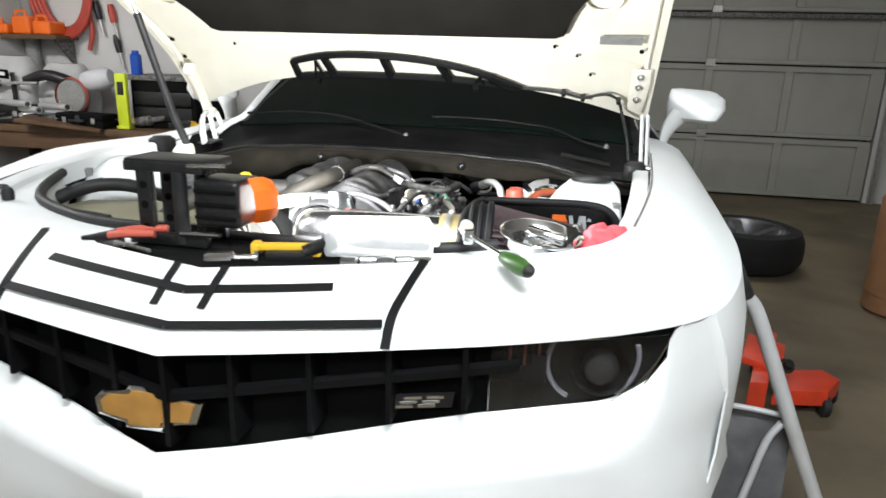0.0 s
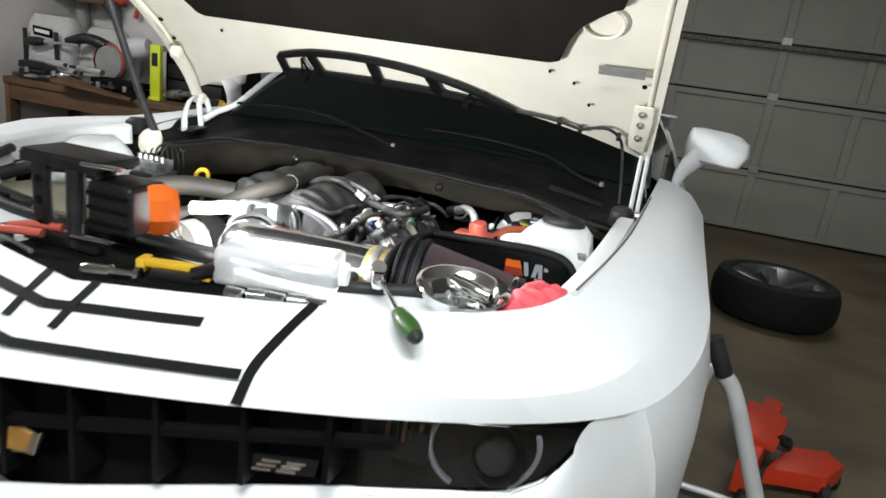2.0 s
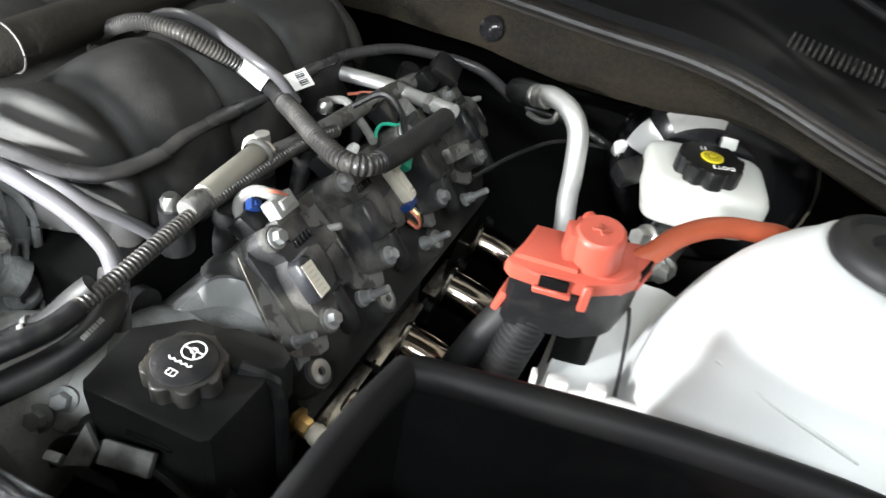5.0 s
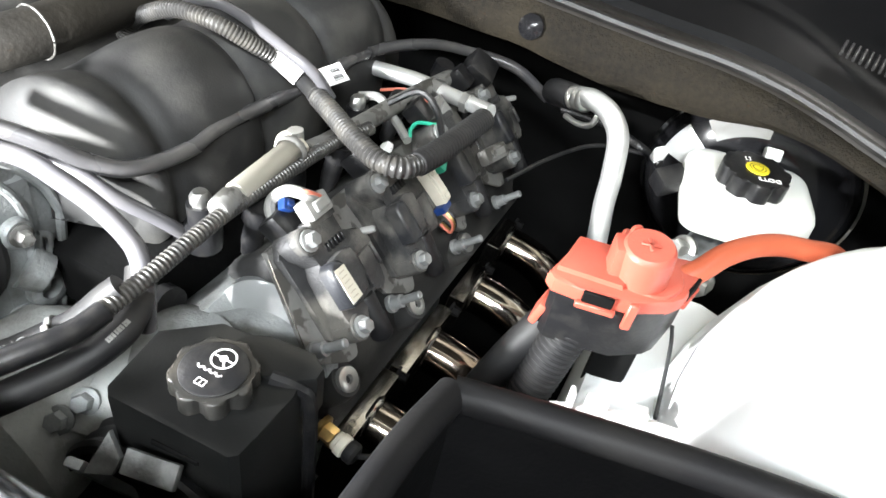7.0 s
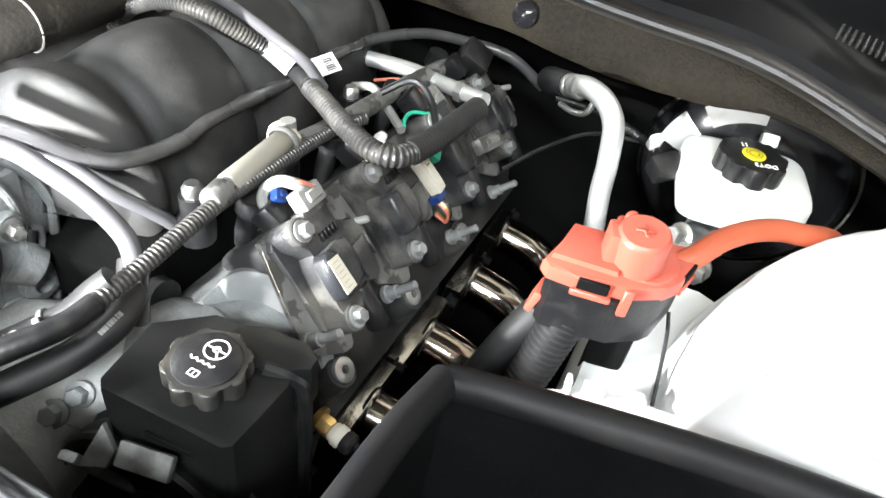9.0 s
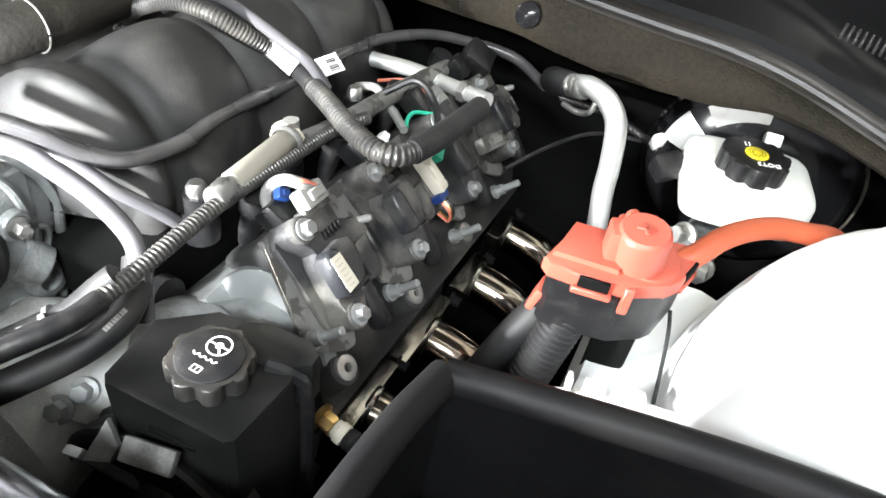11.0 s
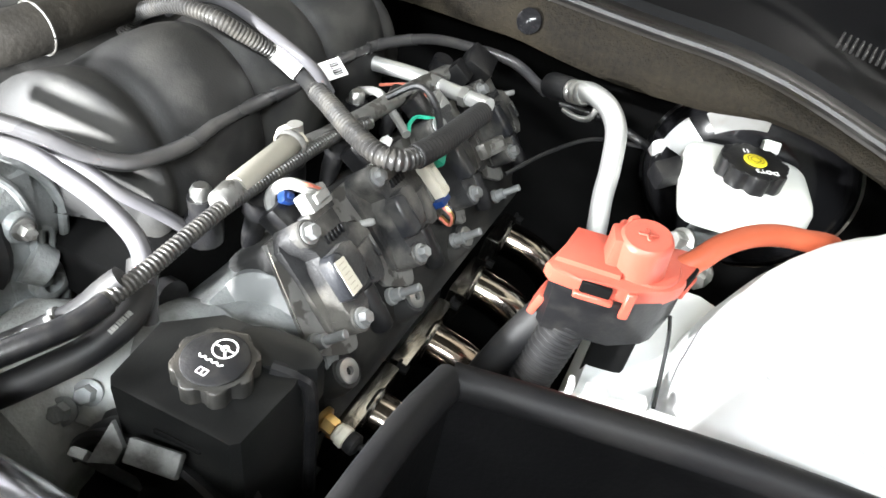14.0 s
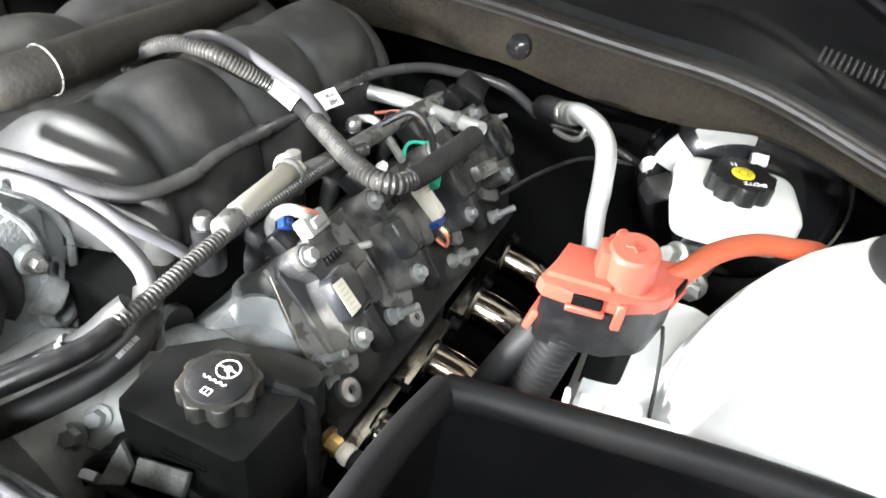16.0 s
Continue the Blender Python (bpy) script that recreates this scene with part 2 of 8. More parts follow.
def solid(name, bm, material, label, category, group="", kind="", smooth=True):
    """A thing that is one mesh."""
    c = sum((v.co for v in bm.verts), Vector()) / len(bm.verts)
    c.z = min(v.co.z for v in bm.verts)
    bmesh.ops.translate(bm, verts=bm.verts, vec=-c)
    ob = new(name, finish(bm, material, smooth))
    ob.location = c
    return tagged(ob, label, category, group, kind)


def basis(o, x, y, z):
    m = Matrix((x, y, z)).transposed().to_4x4()
    m.translation = o
    return m


def box(size, m=None, bevel=0.0, seg=2, bm=None, taper=1.0):
    """A box of that size round the origin, moved by m."""
    bm = bm or bmesh.new()
    if isinstance(m, (tuple, list, Vector)):
        m = Matrix.Translation(m)
    r = bmesh.ops.create_cube(bm, size=1.0)
    vs = r["verts"]
    for v in vs:
        k = taper if v.co.z > 0 else 1.0
        v.co = Vector((v.co.x * size[0] * k, v.co.y * size[1] * k, v.co.z * size[2]))
    if bevel:
        es = list({e for v in vs for e in v.link_edges})
        out = bmesh.ops.bevel(bm, geom=es, offset=bevel, segments=seg, affect="EDGES", profile=0.6)
        vs = list({v for f in out["faces"] for v in f.verts} | {v for v in vs if v.is_valid})
    if m is not None:
        bmesh.ops.transform(bm, matrix=m, verts=vs)
    return bm


def axis_frame(a, b):
    a, b = Vector(a), Vector(b)
    z = (b - a).normalized()
    x = z.orthogonal().normalized()
    return a, x, z.cross(x), z, (b - a).length


def lathe(profile, a, b, seg=20, bm=None, caps=True, phase=0.0):
    """Turns (radius, way) pairs round the axis from a to b; way runs from 0 to 1."""
    bm = bm or bmesh.new()
    o, x, y, z, n = axis_frame(a, b)
    rings = []
    for r, w in profile:
        rings.append([bm.verts.new(o + z * (w * n) + (x * math.cos(2 * math.pi * k / seg + phase) + y * math.sin(2 * math.pi * k / seg + phase)) * max(r, 1e-5)) for k in range(seg)])
    skin(bm, rings, True)
    if caps:
        bm.faces.new(rings[0][::-1])
        bm.faces.new(rings[-1])
    return bm


def skin(bm, rings, closed):
    for p, q in zip(rings, rings[1:]):
        n = len(p)
        for k in range(n if closed else n - 1):
            j = (k + 1) % n
            bm.faces.new((p[k], p[j], q[j], q[k]))


def spline(pts, steps=6):
    """A smooth line through the points."""
    pts = [Vector(p) for p in pts]
    if len(pts) < 3:
        return [pts[0].lerp(pts[-1], k / steps) for k in range(steps + 1)]
    ext = [2 * pts[0] - pts[1]] + pts + [2 * pts[-1] - pts[-2]]
    out = []
    for i in range(1, len(ext) - 2):
        a, b, c, d = ext[i - 1:i + 3]
        for k in range(steps):
            t = k / steps
            out.append(0.5 * (2 * b + (c - a) * t + (2 * a - 5 * b + 4 * c - d) * t * t + (3 * b - a - 3 * c + d) * t * t * t))
    return out + [pts[-1]]


def sweep(pts, r, seg=12, steps=6, ridge=0.0, pitch=0.004, bm=None, caps=True, flat=1.0):
    """A tube along a smooth line; ridge: height of the rings of a corrugated sleeve."""
    bm = bm or bmesh.new()
    line = spline(pts, steps)
    if ridge:
        total = sum((b - a).length for a, b in zip(line, line[1:]))
        n = max(int(total / pitch * 4), 8)
        fine, acc, want = [], 0.0, 0.0
        for a, b in zip(line, line[1:]):
            d = (b - a).length
            while want <= acc + d and len(fine) <= n:
                fine.append(a.lerp(b, (want - acc) / d if d else 0))
                want += total / n
            acc += d
        line = fine
    rings = []
    x = None
    for i, p in enumerate(line):
        t = (line[min(i + 1, len(line) - 1)] - line[max(i - 1, 0)]).normalized()
        if x is None:
            x = t.orthogonal().normalized()
        x = (x - t * x.dot(t)).normalized()
        y = t.cross(x)
        rr = r[0] + (r[1] - r[0]) * i / (len(line) - 1) if isinstance(r, tuple) else r
        if ridge and i % 4 in (1, 2):
            rr += ridge
        rings.append([bm.verts.new(p + (x * math.cos(2 * math.pi * k / seg) + y * flat * math.sin(2 * math.pi * k / seg)) * rr) for k in range(seg)])
    skin(bm, rings, True)
    if caps:
        bm.faces.new(rings[0][::-1])
        bm.faces.new(rings[-1])
    return bm


def sheet(rows, thick=0.0, bm=None):
    """A skin over rows of points; thick: given depth along the vertex normals."""
    bm = bm or bmesh.new()
    vs = [[bm.verts.new(p) for p in row] for row in rows]
    skin(bm, vs, False)
    bmesh.ops.recalc_face_normals(bm, faces=bm.faces)
    if thick:
        bmesh.ops.solidify(bm, geom=bm.faces[:], thickness=thick)
    return bm


def slab(rows, away):
    """A closed plate: rows of points for its face, and the same moved by away."""
    bm = bmesh.new()
    lo = [[bm.verts.new(p) for p in r] for r in rows]
    hi = [[bm.verts.new(Vector(p) + away) for p in r] for r in rows]
    skin(bm, lo, False)
    skin(bm, hi, False)
    ring = lambda g: g[0] + [r[-1] for r in g[1:]] + g[-1][-2::-1] + [r[0] for r in g[-2:0:-1]]
    a, b = ring(lo), ring(hi)
    for k in range(len(a)):
        j = (k + 1) % len(a)
        bm.faces.new((a[k], a[j], b[j], b[k]))
    return bm


def prism(outline, m, depth, bevel=0.0, bm=None):
    """A plate: a flat outline of (x, y) pairs, given a depth along its z and moved by m."""
    bm = bm or bmesh.new()
    n = len(outline)
    lo = [bm.verts.new((x, y, 0)) for x, y in outline]
    hi = [bm.verts.new((x, y, depth)) for x, y in outline]
    fs = [bm.faces.new(lo[::-1]), bm.faces.new(hi)]
    for k in range(n):
        fs.append(bm.faces.new((lo[k], lo[(k + 1) % n], hi[(k + 1) % n], hi[k])))
    vs = lo + hi
    if bevel:
        es = [e for e in fs[1].edges]
        out = bmesh.ops.bevel(bm, geom=es, offset=bevel, segments=2, affect="EDGES", profile=0.6)
        vs = list({v for v in vs if v.is_valid} | {v for f in out["faces"] for v in f.verts})
    bmesh.ops.transform(bm, matrix=m, verts=vs)
    return bm


def blob(rings, bm=None, seg=28, power=2.6, close=True):
    """A body of stacked rounded rings: (cx, cy, z, half x, half y)."""
    bm = bm or bmesh.new()
    out = []
    for cx, cy, z, hx, hy in rings:
        ring = []
        for k in range(seg):
            a = 2 * math.pi * k / seg
            c, s = math.cos(a), math.sin(a)
            ring.append(bm.verts.new((cx + hx * math.copysign(abs(c) ** (2 / power), c), cy + hy * math.copysign(abs(s) ** (2 / power), s), z)))
        out.append(ring)
    skin(bm, out, True)
    if close:
        bm.faces.new(out[0][::-1])
        bm.faces.new(out[-1])
    return bm


def hexbolt(a, n, r, h, bm=None, washer=True):
    a, n = Vector(a), Vector(n).normalized()
    bm = bm or bmesh.new()
    if washer:
        lathe([(r * 1.45, 0), (r * 1.45, 0.8), (r * 1.3, 1)], a, a + n * h * 0.28, 14, bm)
    lathe([(r, 0), (r, 0.85), (r * 0.85, 1)], a + n * h * 0.25, a + n * h, 6, bm)
    return bm


def lettering(body, m, size, material, parent, depth=0.0003, name="lettering"):
    cu = bpy.data.curves.new("letters", "FONT")
    cu.body, cu.size, cu.extrude, cu.align_x, cu.align_y = body, size, depth, "CENTER", "CENTER"
    ob = bpy.data.objects.new("letters", cu)
    me = bpy.data.meshes.new_from_object(ob)
    bpy.data.objects.remove(ob)
    bm = bmesh.new()
    bm.from_mesh(me)
    bpy.data.meshes.remove(me)
    bmesh.ops.transform(bm, matrix=m, verts=bm.verts)
    return part(name, bm, material, parent, smooth=False)


# ---- the garage ----
floor = solid("floor", box((9.0, 13.0, 0.1), (0.2, 2.25, -0.05)), CONCRETE, "stained brown concrete garage floor", "floor", kind="structure", smooth=False)
X0, X1, Y0, Y1, H = -3.4, 4.0, -3.6, 6.25, 2.7
solid("ceiling", box((X1 - X0 + 0.3, Y1 - Y0 + 0.3, 0.1), ((X0 + X1) / 2, (Y0 + Y1) / 2, H + 0.05)), WALL, "plain white drywall garage ceiling", "ceiling", kind="structure", smooth=False)
solid("wall_west", box((0.15, Y1 - Y0, H), (X0 - 0.075, (Y0 + Y1) / 2, H / 2)), WALL, "white drywall side wall of garage", "wall", kind="structure", smooth=False)
solid("wall_east", box((0.15, Y1 - Y0, H), (X1 + 0.075, (Y0 + Y1) / 2, H / 2)), WALL, "white drywall side wall of garage", "wall", kind="structure", smooth=False)
solid("wall_south", box((X1 - X0 + 0.3, 0.15, H), ((X0 + X1) / 2, Y0 - 0.075, H / 2)), WALL, "white drywall end wall of garage", "wall", kind="structure", smooth=False)
wn = bmesh.new()
box((0.65, 0.15, H), (3.35 + 0.325, Y1 + 0.075, H / 2), bm=wn)
box((-1.6 - X0, 0.15, H), ((X0 - 1.6) / 2, Y1 + 0.075, H / 2), bm=wn)
box((4.95, 0.15, 0.4), (0.875, Y1 + 0.075, H - 0.2), bm=wn)
solid("wall_north", wn, WALL, "white drywall wall round the garage door", "wall", kind="structure", smooth=False)
# a short partition behind the bench
solid("wall_partition", box((2.2, 0.12, H), (-2.3, 3.66, H / 2)), WALL, "white painted partition wall behind the workbench", "wall", kind="structure", smooth=False)

# sectional door
gd = tagged(new("door_1"), "closed grey-green steel sectional garage door", "garage door", kind="structure")
gd.location = (0.875, Y1, 0)
LEVELS = (0.01, 0.59, 1.26, 1.73, 2.29)
STILES = (-1.55, -0.75, 0.07, 0.93, 1.79, 2.51, 3.27)
for z0, z1 in zip(LEVELS, LEVELS[1:]):
    b = box((4.9, 0.03, z1 - z0 - 0.012), (0.875, Y1 + 0.03, (z0 + z1) / 2), 0.003, 1)
    part("panel", b, DOORPAINT, gd)
    b = box((4.9, 0.022, 0.05), (0.875, Y1 + 0.004, z1 - 0.035), 0.004, 1)
    box((4.9, 0.022, 0.04), (0.875, Y1 + 0.004, z0 + 0.03), 0.004, 1, b)
    part("rail", b, DOORPAINT, gd)
    for x in STILES:
        part("stile", box((0.075 if x != 3.27 else 0.12, 0.02, z1 - z0 - 0.1), (x, Y1 + 0.001, (z0 + z1) / 2), 0.004, 1), DOORPAINT, gd)
for z in (1.27, 1.75, 0.6):
    for x in (1.79,):
        part("hinge", box((0.09, 0.012, 0.07), (x, Y1 - 0.014, z), 0.003, 1), ZINC, gd)
part("strut_rail", box((4.9, 0.05, 0.045), (0.875, Y1 - 0.032, 1.70), 0.004, 1), BRACKET, gd)
part("track", box((0.035, 0.06, 2.3), (3.40, Y1 - 0.04, 1.15), 0.004, 1), ZINC, gd, "galvanised roller track")

# ceiling fixtures, added out of view where the area lamps hang
for nm, x, y, w in (("added_ceiling_light", 0.5, -2.5, 0.25), ("added_ceiling_light", 0.85, -0.9, 0.25), ("added_ceiling_light", -2.7, 0.7, 0.25), ("added_ceiling_light", 1.6, 4.0, 0.25)):
    t = thing(nm, (x, y, H), "added white fluorescent fixture on the unseen ceiling", "ceiling light", "garage ceiling lights")
    part("housing", box((1.3, 0.22, 0.06), (x, y, H - 0.031), 0.01), WALL, t)
    for d in (-0.05, 0.05):
        part("tube", lathe([(0.018, 0), (0.018, 1)], (x - 0.6, y + d, H - 0.075), (x + 0.6, y + d, H - 0.075), 12), DIFFUSER, t, "glowing tube of an added fixture")

# wheel lying on the floor
wheel = thing("loose_alloy_wheel", (1.70, 3.72, 0), "removed alloy car wheel with black tyre lying flat", "wheel")
wx, wy = 1.70, 3.72
part("tyre", lathe([(0.265, 0.0), (0.33, 0.02), (0.358, 0.07), (0.362, 0.125), (0.358, 0.19), (0.335, 0.245), (0.285, 0.262), (0.262, 0.25), (0.258, 0.14), (0.258, 0.02)], (wx, wy, 0), (wx, wy, 1), 40, caps=False), RUBBER, wheel)
part("rim", lathe([(0.27, 0.02), (0.262, 0.245), (0.252, 0.25), (0.24, 0.225), (0.232, 0.06), (0.2, 0.03)], (wx, wy, 0), (wx, wy, 1), 40, caps=False), WHEEL, wheel)
for k in range(5):
    a = 2 * math.pi * k / 5 + 0.35
    d, s = Vector((math.cos(a), math.sin(a), 0)), Vector((-math.sin(a), math.cos(a), 0))
    c = Vector((wx, wy, 0))
    rows = []
    for r, w, h in ((0.04, 0.035, 0.175), (0.10, 0.032, 0.20), (0.17, 0.036, 0.222), (0.242, 0.05, 0.235)):
        rows.append([c + d * r - s * w + Vector((0, 0, h - 0.03)), c + d * r - s * w * 0.8 + Vector((0, 0, h)), c + d * r + s * w * 0.8 + Vector((0, 0, h)), c + d * r + s * w + Vector((0, 0, h - 0.03))])
    part("spoke", sheet(rows), WHEEL, wheel)
part("hub", lathe([(0.07, 0), (0.07, 0.8), (0.05, 1)], (wx, wy, 0.1), (wx, wy, 0.18), 20), WHEEL, wheel)


# ---- the car body ----
car = thing("car", (0.0, 1.2, 0.0), "white sports coupe with its hood propped open", "car")


def mir(p, s):
    return (p[0] * s, p[1], p[2])


# stations from the nose round to the door: bay rim, crest, lower edge
INNER = [(0, 0.136, 0.912), (0.17, 0.172, 0.920), (0.345, 0.218, 0.928), (0.50, 0.278, 0.937), (0.61, 0.352, 0.946), (0.675, 0.46, 0.955), (0.705, 0.62, 0.964), (0.725, 0.80, 0.972), (0.743, 0.99, 0.978), (0.772, 1.30, 0.985), (0.785, 1.62, 1.0)]
CREST = [(0, 0.034, 0.852), (0.16, 0.058, 0.860), (0.322, 0.088, 0.868), (0.50, 0.128, 0.876), (0.66, 0.185, 0.886), (0.775, 0.29, 0.897), (0.835, 0.47, 0.912), (0.858, 0.68, 0.926), (0.860, 0.92, 0.938), (0.836, 1.28, 0.950), (0.820, 1.62, 0.965)]
EDGE = [(0, 0.000, 0.820), (0.165, 0.030, 0.829), (0.328, 0.062, 0.839), (0.52, 0.122, 0.845), (0.70, 0.205, 0.850), (0.825, 0.32, 0.85), (0.902, 0.50, 0.858), (0.934, 0.70, 0.872), (0.922, 0.92, 0.888), (0.872, 1.28, 0.90), (0.850, 1.62, 0.905)]
# the body stands slightly turned, so its driver's side runs further out towards the rear
OUTWARD = {"inner": (0.0, 0.0, 0.0, 0.012, 0.022, 0.014, 0.016, 0.025, 0.027, 0.023, 0.037), "crest": (0, 0, 0, 0, 0, 0, 0, 0.002, 0.022, 0.074, 0.105), "edge": (0, 0, 0, 0, 0, 0, 0, 0.002, 0.022, 0.086, 0.125), "side": (0, 0, 0, 0.013, 0.065, 0.10)}

# and its passenger's side stands a little higher over the wheel
RISE = {"inner": (0, 0, 0, 0, 0, 0, -0.002, -0.008, -0.012, 0.0, 0.0), "crest": (0, 0, 0, 0, 0, 0, 0.006, 0.022, 0.038, 0.040, 0.036), "edge": (0, 0, 0, 0, 0, 0, 0.004, 0.018, 0.032, 0.036, 0.034)}


def turned(line, which, s):
    """The line of stations for one side of the body."""
    k = 1.0 if s > 0 else 0.0
    rise = RISE.get(which, ()) if s < 0 else ()
    rise = tuple(rise) + (0.0,) * (len(line) - len(rise))
    return [((x + d * k) * s, y, z + r) for (x, y, z), d, r in zip(line, OUTWARD[which], rise)]


SIDE = [(0.872, 0.35, 0.70), (0.930, 0.51, 0.70), (0.956, 0.68, 0.71), (0.955, 0.92, 0.72), (0.910, 1.28, 0.70), (0.885, 1.62, 0.70)]


def lerp3(a, b, t):
    return tuple(x + (y - x) * t for x, y in zip(a, b))


for s, side in ((1, "left"), (-1, "right")):
    rows = []
    for line, which in ((INNER, "inner"), (CREST, "crest"), (EDGE, "edge")):
        rows.append(spline(turned(line, which, s), 4))
    # cross profile with a soft crest
    top = []
    for a, b, c in zip(*rows):
        prof = [a + Vector((0, 0, -0.022)), a + Vector((0, 0, -0.004)), a, a.lerp(b, 0.35) + Vector((0, 0, 0.006)), a.lerp(b, 0.75) + Vector((0, 0, 0.005)), b, b.lerp(c, 0.45) + (b - a).normalized() * 0.002, c, c + Vector((0, 0.012, -0.006))]
        top.append(prof)
    nose, wing = top[:17], top[16:]
    part("nose_panel", sheet(nose), PAINT, car, angle=24)
    part("fender_top", sheet(wing), PAINT, car, angle=24)
    # fender flank with wheel arch
    cols = []
    low = spline(turned(SIDE, "side", s), 4)
    upp = rows[2][20:]
    for a, b in zip(upp, low):
        arch = max(0.0, 1 - ((b.y - 1.02) / 0.40) ** 2)
        zb = 0.32 + 0.36 * math.sqrt(arch)
        cols.append([a, a.lerp(b, 0.5) + Vector((0.008 * s, 0, 0)), b] + [Vector((b.x + 0.012 * s * (1 - k) - 0.03 * s * k, b.y, b.z + (zb - b.z) * k)) for k in (0.35, 0.7, 1.0)])
    part("fender", sheet(cols, 0.004), PAINT, car, angle=60)
    # bay gutter rail along the fender
    g = []
    for p in spline([mir(p, s) for p in (((0.668, 0.44, 0.949), (0.690, 0.55, 0.957), (0.715, 0.75, 0.967), (0.738, 1.0, 0.975)) if s > 0 else ((0.640, 0.44, 0.949), (0.672, 0.55, 0.957), (0.695, 0.75, 0.967), (0.72, 1.0, 0.975)))], 5):
        o = Vector((s, 0, 0))
        g.append([p - o * 0.012 + Vector((0, 0, -0.05)), p - o * 0.010 + Vector((0, 0, -0.002)), p - o * 0.002 + Vector((0, 0, 0.004)), p + o * 0.026 + Vector((0, 0, 0.004)), p + o * 0.03 + Vector((0, 0, -0.012))])
    part("gutter_rail", sheet(g), PAINT_BAY, car)
    # inner wing down to the chassis; its black stands for shade beside the tower
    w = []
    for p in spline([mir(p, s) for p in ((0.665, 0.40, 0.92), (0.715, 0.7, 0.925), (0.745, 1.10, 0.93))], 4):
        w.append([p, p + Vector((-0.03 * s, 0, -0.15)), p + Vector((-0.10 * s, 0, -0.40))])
    part("inner_wing", sheet(w, 0.003), SHIELD_BLACK, car, "inner wing painted black as the dark recess by the tower")

# front bumper under the grille and lamps
BROW = [(0, -0.026, 0.674), (0.10, 0.020, 0.672), (0.21, 0.070, 0.676), (0.41, 0.124, 0.708), (0.56, 0.172, 0.721), (0.66, 0.206, 0.731), (0.728, 0.232, 0.772), (0.753, 0.245, 0.842), (0.800, 0.292, 0.849)]
BULGE = [(0, -0.058, 0.622), (0.10, -0.028, 0.622), (0.20, 0.008, 0.622), (0.40, 0.066, 0.634), (0.55, 0.106, 0.650), (0.645, 0.140, 0.657), (0.712, 0.190, 0.662), (0.775, 0.255, 0.668), (0.866, 0.350, 0.692)]
CHIN = [(0, -0.030, 0.47), (0.12, -0.015, 0.47), (0.24, 0.01, 0.475), (0.44, 0.06, 0.48), (0.60, 0.12, 0.48), (0.72, 0.185, 0.48), (0.80, 0.25, 0.48), (0.87, 0.35, 0.48), (0.93, 0.50, 0.48)]
SILL = [(0, 0.02, 0.36), (0.12, 0.03, 0.36), (0.24, 0.05, 0.36), (0.44, 0.09, 0.36), (0.60, 0.14, 0.36), (0.72, 0.205, 0.36), (0.80, 0.27, 0.36), (0.86, 0.37, 0.36), (0.91, 0.52, 0.36)]
for s in (1, -1):
    lines = [spline([mir(p, s) for p in l], 4) for l in (BROW, BULGE, CHIN, SILL)]
    cols = []
    for a, b, c, d in zip(*lines):
        cols.append([a + Vector((0, 0.03, -0.03)), a + Vector((0, 0.006, -0.002)), a, a.lerp(b, 0.3) + Vector((0, 0.001, 0.003)), a.lerp(b, 0.8) + Vector((0, -0.002, 0.004)), b, b.lerp(c, 0.12) + Vector((0, -0.001, 0)), b.lerp(c, 0.5) + Vector((0, 0.006, 0)), c, d])
    part("front_bumper", sheet(cols), PAINT, car, angle=40)
    # corner between lamp and fender
    corner = []
    for t, u in zip((0, 0.3, 0.7, 1.0), cols[-1][2:6]):
        v = Vector(mir(lerp3((0.825, 0.320, 0.850), (0.872, 0.350, 0.70), t), s)) + Vector((0.008 * s * (1 - abs(2 * t - 1)), 0, 0))
        corner.append([u.lerp(v, k) for k in (0.0, 0.25, 0.5, 0.75, 1.0)])
    part("lamp_corner", sheet(corner), PAINT, car, angle=80)
    # dark panel gap beside the bay rail
    part("panel_gap", sweep([Vector(p) + Vector((0.004 * s, 0.0, 0.0008)) for p in turned(INNER, "inner", s)[5:10]], 0.0024, 6, 5), GAP, car, "dusty seam along the fender")
    # lower air dam
    part("air_dam", sheet([[p + Vector((0, 0.03, 0)), p + Vector((0, 0.05, -0.12))] for p in lines[3]], 0.01), BLACK, car)

# grille: recessed black mesh of broad bars
grille = part("grille", sheet([[(x, 0.072 + 0.22 * abs(x), 0.85), (x, 0.075 + 0.22 * abs(x), 0.58)] for x in np.linspace(-0.55, 0.55, 23)], 0.01), MATTE, car, "black plastic front grille")
for s in (1, -1):
    pts = [Vector((x * s, 0.016 + 0.2 * x, 0.742 + 0.125 * x)) for x in np.linspace(0, 0.52, 9)]
    part("bar", sheet([[p + Vector((0, 0.012, 0.010)), p + Vector((0, 0, 0.006)), p + Vector((0, 0, -0.006)), p + Vector((0, 0.036, -0.012))] for p in pts]), GRILLE_BLACK, grille)
    for x in (0.0, 0.098, 0.213, 0.329, 0.44):
        if x == 0 and s < 0:
            continue
        b = sheet([[Vector((x * s - 0.007, 0.078 + 0.22 * x, z)), Vector((x * s - 0.004, 0.012 + 0.2 * x, z)), Vector((x * s + 0.004, 0.012 + 0.2 * x, z)), Vector((x * s + 0.007, 0.078 + 0.22 * x, z))] for z in (0.825 + 0.05 * x, 0.74, float(np.interp(x, (0, 0.1, 0.21, 0.33, 0.44), (0.662, 0.672, 0.692, 0.712, 0.735))))])
        part("bar", b, GRILLE_BLACK, grille)
